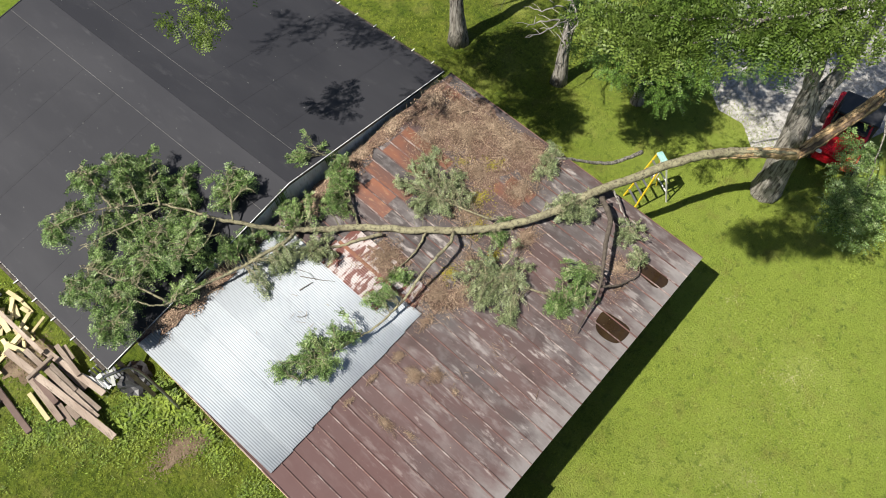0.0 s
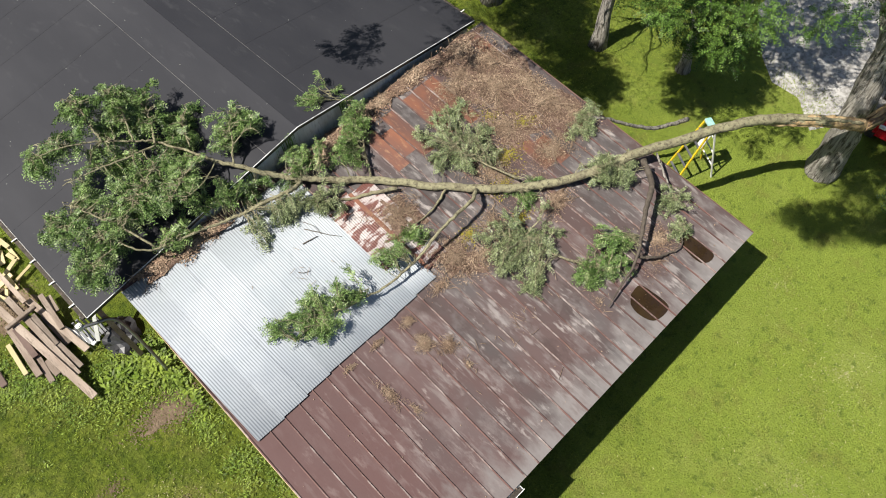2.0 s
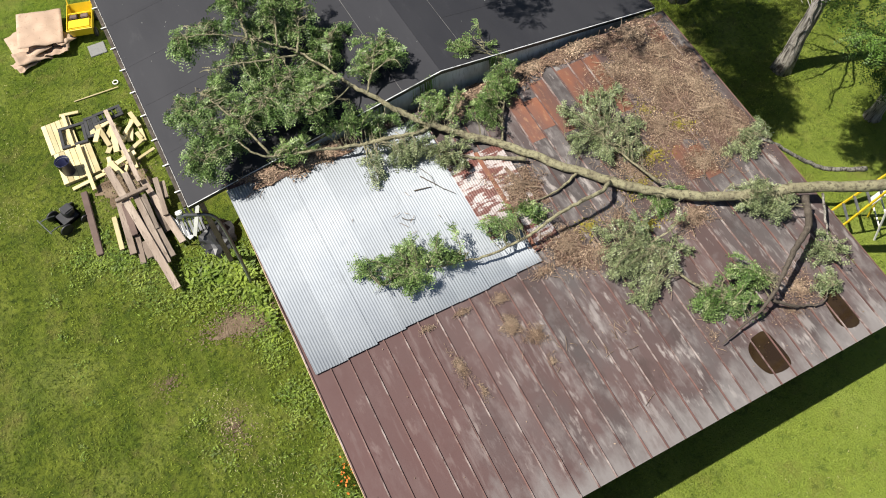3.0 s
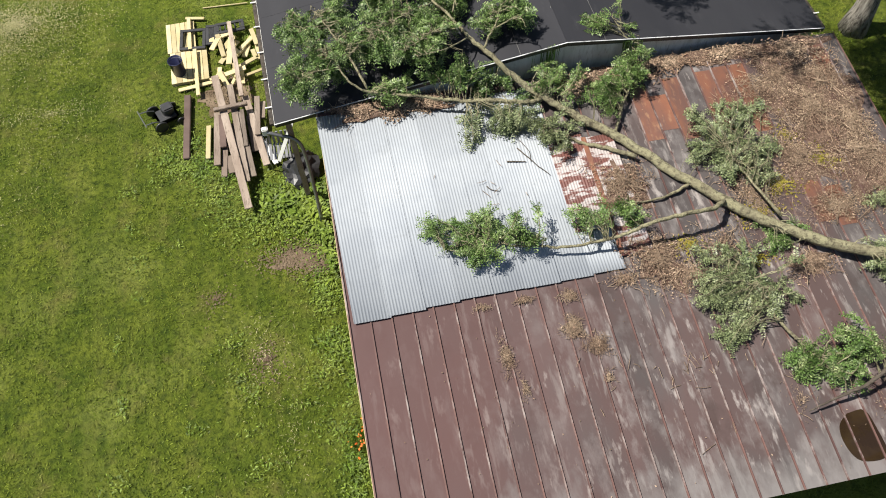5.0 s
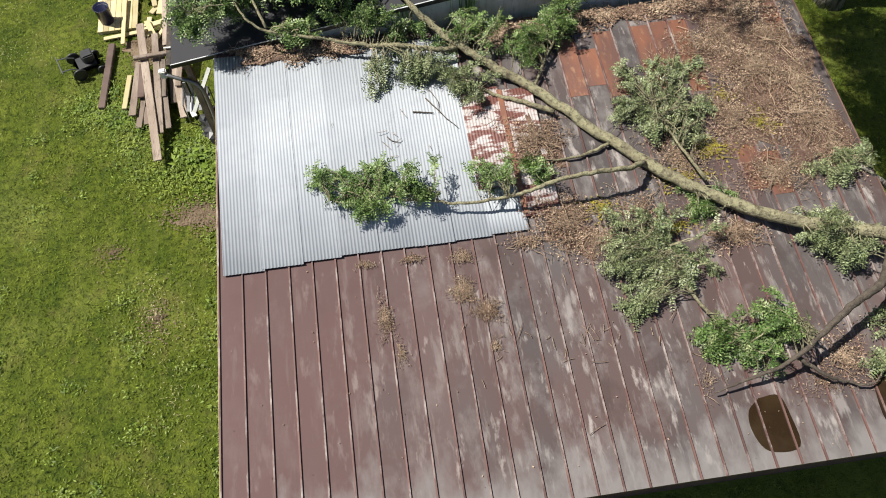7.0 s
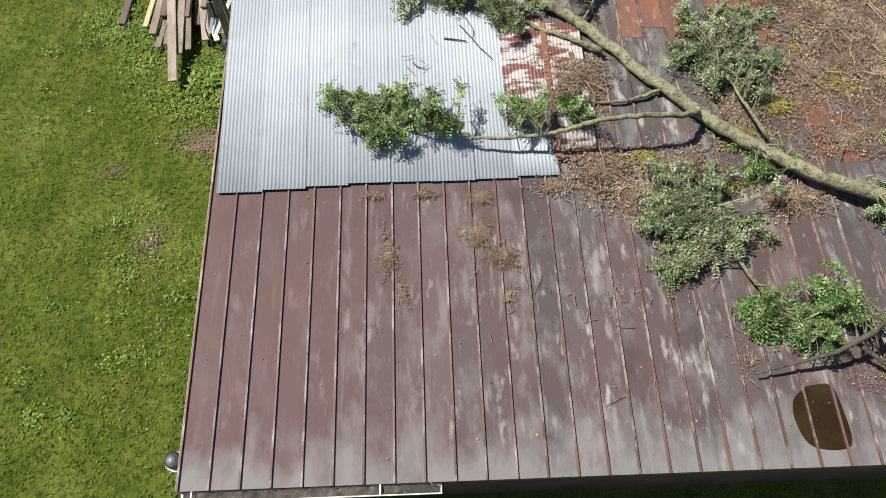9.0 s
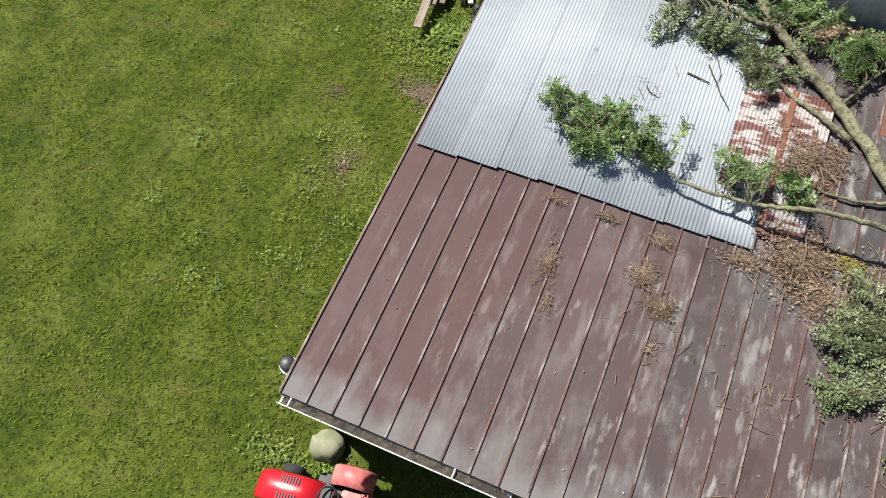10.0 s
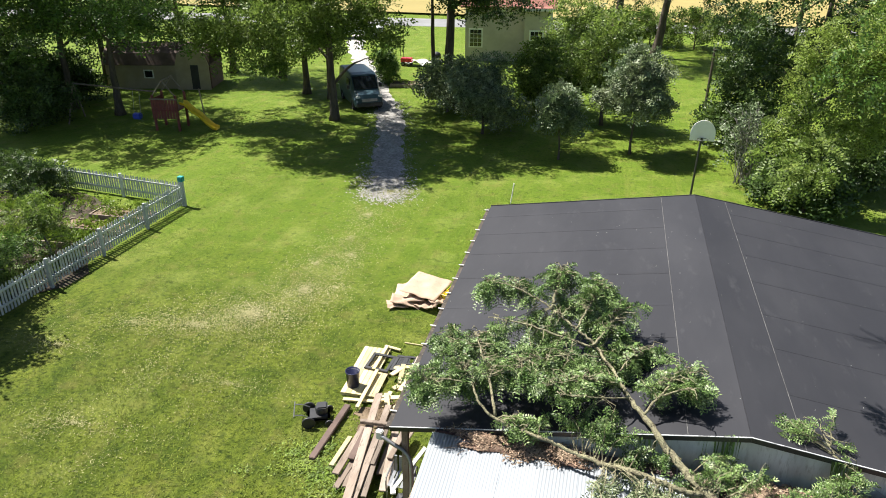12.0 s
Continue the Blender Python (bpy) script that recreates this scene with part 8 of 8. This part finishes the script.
part("body", loft([(-2.7, 0.9, 0.5, 1.12, 0.88), (-2.6, 0.96, 0.45, 1.15, 0.92), (2.3, 0.96, 0.45, 1.15, 0.88), (2.7, 0.88, 0.5, 1.0, 0.8)], PM), M_CARWHITE, pickup)
part("cab", loft([(-0.75, 0.86, 1.1, 1.15, 0.84), (-0.6, 0.86, 1.1, 1.86, 0.7), (0.5, 0.86, 1.1, 1.88, 0.7), (1.15, 0.86, 1.1, 1.16, 0.8)], PM), M_CARWHITE, pickup)
for sy in (-1, 1):
    glazed("side_window", boxed(-0.5, 0.55, sy * 0.8 - 0.02, sy * 0.8 + 0.02, 1.22, 1.72, PM), pickup)
for x in (-1.7, 1.75):
    for sy in (-0.86, 0.86):
        c = PM @ Vector((x, sy, 0.4))
        wheel(pickup, c.x, c.y, c.z, 0.4, 0.26, radians(15))
sedan = thing("car", "white car half hidden behind the driveway tree", "car", at=(-26.6, 57.5, 0))
CM = Matrix.Translation((-26.6, 57.6, 0)) @ Matrix.Rotation(radians(-70), 4, "Z")
part("body", loft([(-2.1, 0.78, 0.35, 0.85, 0.7), (-1.9, 0.86, 0.3, 1.0, 0.76), (-1.5, 0.88, 0.28, 1.3, 0.7), (-0.9, 0.88, 0.28, 1.6, 0.64), (0.2, 0.88, 0.28, 1.6, 0.64), (1.0, 0.88, 0.28, 1.05, 0.72), (1.9, 0.84, 0.3, 0.9, 0.7), (2.15, 0.74, 0.38, 0.72, 0.6)], CM), M_CARWHITE, sedan)
bm = bmesh.new()
bm.faces.new([bm.verts.new(CM @ Vector(q)) for q in ((0.3, -0.6, 1.56), (0.3, 0.6, 1.56), (0.98, 0.68, 1.12), (0.98, -0.68, 1.12))])
thick(glazed("windscreen", bm, sedan), 0.012)
for sy in (-1, 1):
    glazed("side_window", boxed(-1.2, 0.3, sy * 0.78 - 0.02, sy * 0.78 + 0.02, 1.08, 1.45, CM), sedan)
for x in (-1.3, 1.35):
    for sy in (-0.8, 0.8):
        c = CM @ Vector((x, sy, 0.32))
        wheel(sedan, c.x, c.y, c.z, 0.32, 0.2, radians(-70))

# ---- house and barn ----
house = thing("house", "cream farmhouse with a red roof behind shrubs", "house", at=(-7.2, 57, 0))
HM = Matrix.Translation((-10.9, 56.4, 0)) @ Matrix.Rotation(radians(8), 4, "Z")
for nm, b in (("wall", (0, 7.2, 0, 0.2)), ("wall", (0, 7.2, 7.8, 8.0)), ("wall", (0, 0.2, 0.201, 7.799)), ("wall", (7.0, 7.2, 0.201, 7.799))):
    part(nm, boxed(b[0], b[1], b[2], b[3], 0, 4.6, HM), M_SIDING, house)
part("wing_wall", boxed(5.0, 7.1, -1.2, -0.001, 0, 4.4, HM), M_SIDING, house)
for k in range(22):
    part("siding_board", boxed(0.0, 4.99, -0.018, -0.002, 0.1 + k * 0.2, 0.285 + k * 0.2, HM), M_SIDING, house)
bm = bmesh.new()
a = [bm.verts.new(HM @ Vector(q)) for q in ((-0.4, -0.4, 4.5), (7.6, -0.4, 4.5), (7.6, 4.0, 7.2), (-0.4, 4.0, 7.2))]
c = [bm.verts.new(HM @ Vector(q)) for q in ((-0.4, 8.4, 4.5), (7.6, 8.4, 4.5))]
bm.faces.new(a)
bm.faces.new((a[3], a[2], c[1], c[0]))
thick(part("roof", bm, M_REDROOF, house, "red house roof"), 0.15)
bm = boxed(4.8, 7.4, -1.5, 0.2, 4.4, 4.55, HM)
part("wing_roof", bm, M_REDROOF, house)
part("fascia", boxed(4.8, 7.4, -1.52, -1.501, 4.3, 4.52, HM), M_WHITE, house)
for x, z in ((0.9, 1.2), (6.0, 1.3)):
    yy = -0.04 if x < 5 else -1.24
    w = part("window", boxed(x - 0.6, x + 0.6, yy, yy + 0.03, z - 0.1, z + 1.5, HM), M_WHITE, house, "white framed window")
    for i in range(3):
        for j in range(4):
            part("pane", boxed(x - 0.48 + i * 0.33, x - 0.18 + i * 0.33, yy - 0.012, yy - 0.002, z + j * 0.35, z + 0.31 + j * 0.35, HM), M_GLASS, w).location = (0, 0, 0)
part("corner_trim", boxed(7.0, 7.25, -1.25, -1.201, 0, 4.3, HM), M_WHITE, house)

barn = thing("gambrel_shed", "small dark gambrel garden shed with a tan end", "garden shed", at=(-29, 39.5, 0))
GM = Matrix.Translation((-27.3, 40.5, 0)) @ Matrix.Rotation(radians(14), 4, "Z")
gam = [(-1.25, 0), (-1.25, 1.75), (-1.0, 2.55), (0, 3.15), (1.0, 2.55), (1.25, 1.75), (1.25, 0)]
# the ridge runs along x of the shed, the tan end faces the lawn
bm = bmesh.new()
a = [bm.verts.new(GM @ Vector((0.95 * u + 0.0, 0.0, z))) for u, z in gam]
b = [bm.verts.new(GM @ Vector((0.95 * u + 0.0, 0.12, z))) for u, z in gam]
bm.faces.new(a)
bm.faces.new(b[::-1])
for k in range(7):
    bm.faces.new((a[k], b[k], b[(k + 1) % 7], a[(k + 1) % 7]))
part("gable_end", bm, M_TAN, barn, "tan boarded gable end")
part("door", boxed(-0.1, 0.45, -0.03, -0.002, 0.05, 1.75, GM), M_DARKP, barn, "dark narrow door")
part("side_wall", boxed(-6.3, -1.2, 0.3, 0.42, 0, 1.75, GM), M_TAN, barn)
part("body_wall", boxed(-6.3, 1.18, 0.13, 3.0, 0, 1.72, GM @ Matrix.Translation((0, 0.3, 0))), M_BARN, barn)
bm = bmesh.new()
a = [bm.verts.new(GM @ Vector((-6.4, y, z))) for y, z in ((0.15, 1.7), (0.5, 2.5), (1.7, 3.1), (3.1, 2.5), (3.4, 1.7))]
b = [bm.verts.new(GM @ Vector((1.2, y, z))) for y, z in ((0.15, 1.7), (0.5, 2.5), (1.7, 3.1), (3.1, 2.5), (3.4, 1.7))]
for k in range(4):
    bm.faces.new((a[k], b[k], b[k + 1], a[k + 1]))
bm.faces.new(a[::-1])
thick(part("roof", bm, M_SHINGLE, barn, "dark shingled gambrel roof"), 0.06)
w = part("window", boxed(-3.6, -2.9, 0.27, 0.299, 0.75, 1.35, GM), M_WHITE, barn, "small white framed window")
part("pane", boxed(-3.52, -2.98, 0.258, 0.268, 0.82, 1.28, GM), M_GLASS, w).location = (0, 0, 0)

# ---- play set ----
play = thing("play_set", "red wooden play set with a yellow slide and swings", "play set", at=(-23, 31, 0))
PX = Matrix.Translation((-23.1, 31.3, 0)) @ Matrix.Rotation(radians(8), 4, "Z")
for sx in (-0.7, 0.7):
    for sy in (-0.6, 0.6):
        part("post", boxed(sx - 0.06, sx + 0.06, sy - 0.06, sy + 0.06, 0, 2.1, PX), M_REDWOOD, play)
part("platform", boxed(-0.8, 0.8, -0.7, 0.7, 1.2, 1.28, PX), M_REDWOOD, play)
for k in range(9):
    part("rail_board", boxed(-0.78 + k * 0.175, -0.64 + k * 0.175, -0.7, -0.67, 0.75, 1.85, PX), M_REDWOOD, play)
    part("rail_board", boxed(-0.8, -0.77, -0.62 + k * 0.14, -0.51 + k * 0.14, 0.95, 1.85, PX), M_REDWOOD, play)
part("top_rail", boxed(-0.84, 0.84, -0.74, -0.66, 1.86, 1.93, PX), M_OLDWOOD, play, "pale worn hand rail")
for x0, z0, x1, z1 in ((-0.7, 2.05, 0.0, 2.95), (0.7, 2.05, 0.0, 2.95)):
    for sy in (-0.6, 0.6):
        part("roof_bar", tube(bmesh.new(), [PX @ Vector((x0, sy, z0)), PX @ Vector((x1, sy, z1))], [0.035] * 2, 5), M_OLDWOOD, play)
part("ridge_bar", tube(bmesh.new(), [PX @ Vector((0, -0.75, 2.95)), PX @ Vector((0, 0.75, 2.95))], [0.035] * 2, 5), M_OLDWOOD, play)
bm = bmesh.new()
sl = [(0.75, 1.5), (1.0, 1.46), (1.45, 1.05), (1.85, 0.8), (2.25, 0.4), (2.6, 0.12), (2.85, 0.08)]
left, right, lo, ro = [], [], [], []
for x, z in sl:
    for lst, yy, dz in ((lo, -0.3, 0.16), (left, -0.24, 0), (right, 0.24, 0), (ro, 0.3, 0.16)):
        lst.append(bm.verts.new(PX @ Vector((x, yy - 0.25 * (x - 0.75) * 0.3, z + dz))))
for k in range(len(sl) - 1):
    for p_, q_ in ((lo, left), (left, right), (right, ro)):
        bm.faces.new((p_[k], p_[k + 1], q_[k + 1], q_[k]))
thick(part("slide", bm, M_YELLOW, play, "bright yellow wavy plastic slide"), 0.025)
part("swing_beam", tube(bmesh.new(), [PX @ Vector((-0.7, 0, 2.15)), PX @ Vector((-6.4, 0.9, 2.3))], [0.05] * 2, 6), M_OLDWOOD, play, "long pale swing beam")
for sy in (-0.9, 0.9):
    part("beam_leg", tube(bmesh.new(), [PX @ Vector((-6.4, 0.9, 2.3)), PX @ Vector((-6.6, 0.9 + sy, 0))], [0.045] * 2, 6), M_OLDWOOD, play)
part("far_post", tube(bmesh.new(), [PX @ Vector((1.7, 0.9, 0)), PX @ Vector((1.5, 0.9, 2.2))], [0.035] * 2, 6), M_OLDWOOD, play)
swing = part("swing_seat", boxed(-2.35, -1.85, -0.2, 0.15, 0.5, 0.85, PX, 0.06), M_BLUE, play, "blue plastic swing seat")
for sx in (-2.3, -1.9):
    part("chain", tube(bmesh.new(), [PX @ Vector((sx, 0.0, 0.8)), PX @ Vector((sx, 0.25, 2.2))], [0.01] * 2, 4), M_STEEL, swing).location = (0, 0, 0)


# ---- yard clutter beside the house ----
raised_bed(-12.7, 45.6, 2.6, 1.3, 0.1, "timber-edged bed of dark soil beside the driveway", 30, 8)
cage = thing("plant_cage", "tall open cage of thin dark posts on the lawn", "plant cage", at=(-17.0, 56.0, 0))
for k in range(5):
    a = 2 * math.pi * k / 5
    part("post", tube(bmesh.new(), [(-17.0 + math.cos(a) * 0.7, 56 + math.sin(a) * 0.7, 0), (-17.0 + math.cos(a) * 0.7, 56 + math.sin(a) * 0.7, 2.6)], [0.03, 0.03], 5), M_BARKD, cage)
ring = [(-17.0 + math.cos(2 * math.pi * k / 12) * 0.7, 56 + math.sin(2 * math.pi * k / 12) * 0.7, 2.5) for k in range(13)]
part("hoop_ring", tube(bmesh.new(), ring, [0.02] * 13, 5), M_BARKD, cage)
bm = bmesh.new()
bmesh.ops.create_grid(bm, x_segments=8, y_segments=6, size=0.5)
for v in bm.verts:
    v.co = Vector((-13.9 + v.co.x * 2.4, 53.0 + v.co.y * 1.2, 0.35 + 0.3 * noise.noise(v.co * 4)))
thick(tagged(part("tarpaulin", bm, M_WHITE), "crumpled pale tarpaulin over a heap by the house", "tarpaulin"), 0.02)
cart = thing("garden_cart", "small red garden cart beside the house", "cart", at=(-15.0, 52.8, 0))
part("tray", boxed(-15.5, -14.6, 52.5, 53.1, 0.3, 0.65, None, 0.04), M_RED, cart)
for x in (-15.3, -14.8):
    for y in (52.48, 53.12):
        wheel(cart, x, y, 0.18, 0.18, 0.08, 0.0)
grill = thing("barbecue_grill", "dark lidded barbecue grill beside the house", "grill", at=(-12.6, 53.2, 0))
bm = lathe([(0.01, 0.0), (0.3, 0.08), (0.38, 0.25), (0.38, 0.34), (0.3, 0.5), (0.1, 0.58), (0.01, 0.58)], 16)
bmesh.ops.transform(bm, verts=bm.verts, matrix=Matrix.Translation((-12.6, 53.2, 0.6)))
part("bowl", bm, M_DARKP, grill, smooth=True)
for k in range(3):
    a = 2.1 * k
    part("leg", tube(bmesh.new(), [(-12.6 + math.cos(a) * 0.2, 53.2 + math.sin(a) * 0.2, 0.66), (-12.6 + math.cos(a) * 0.38, 53.2 + math.sin(a) * 0.38, 0)], [0.02, 0.02], 5), M_DARKP, grill)
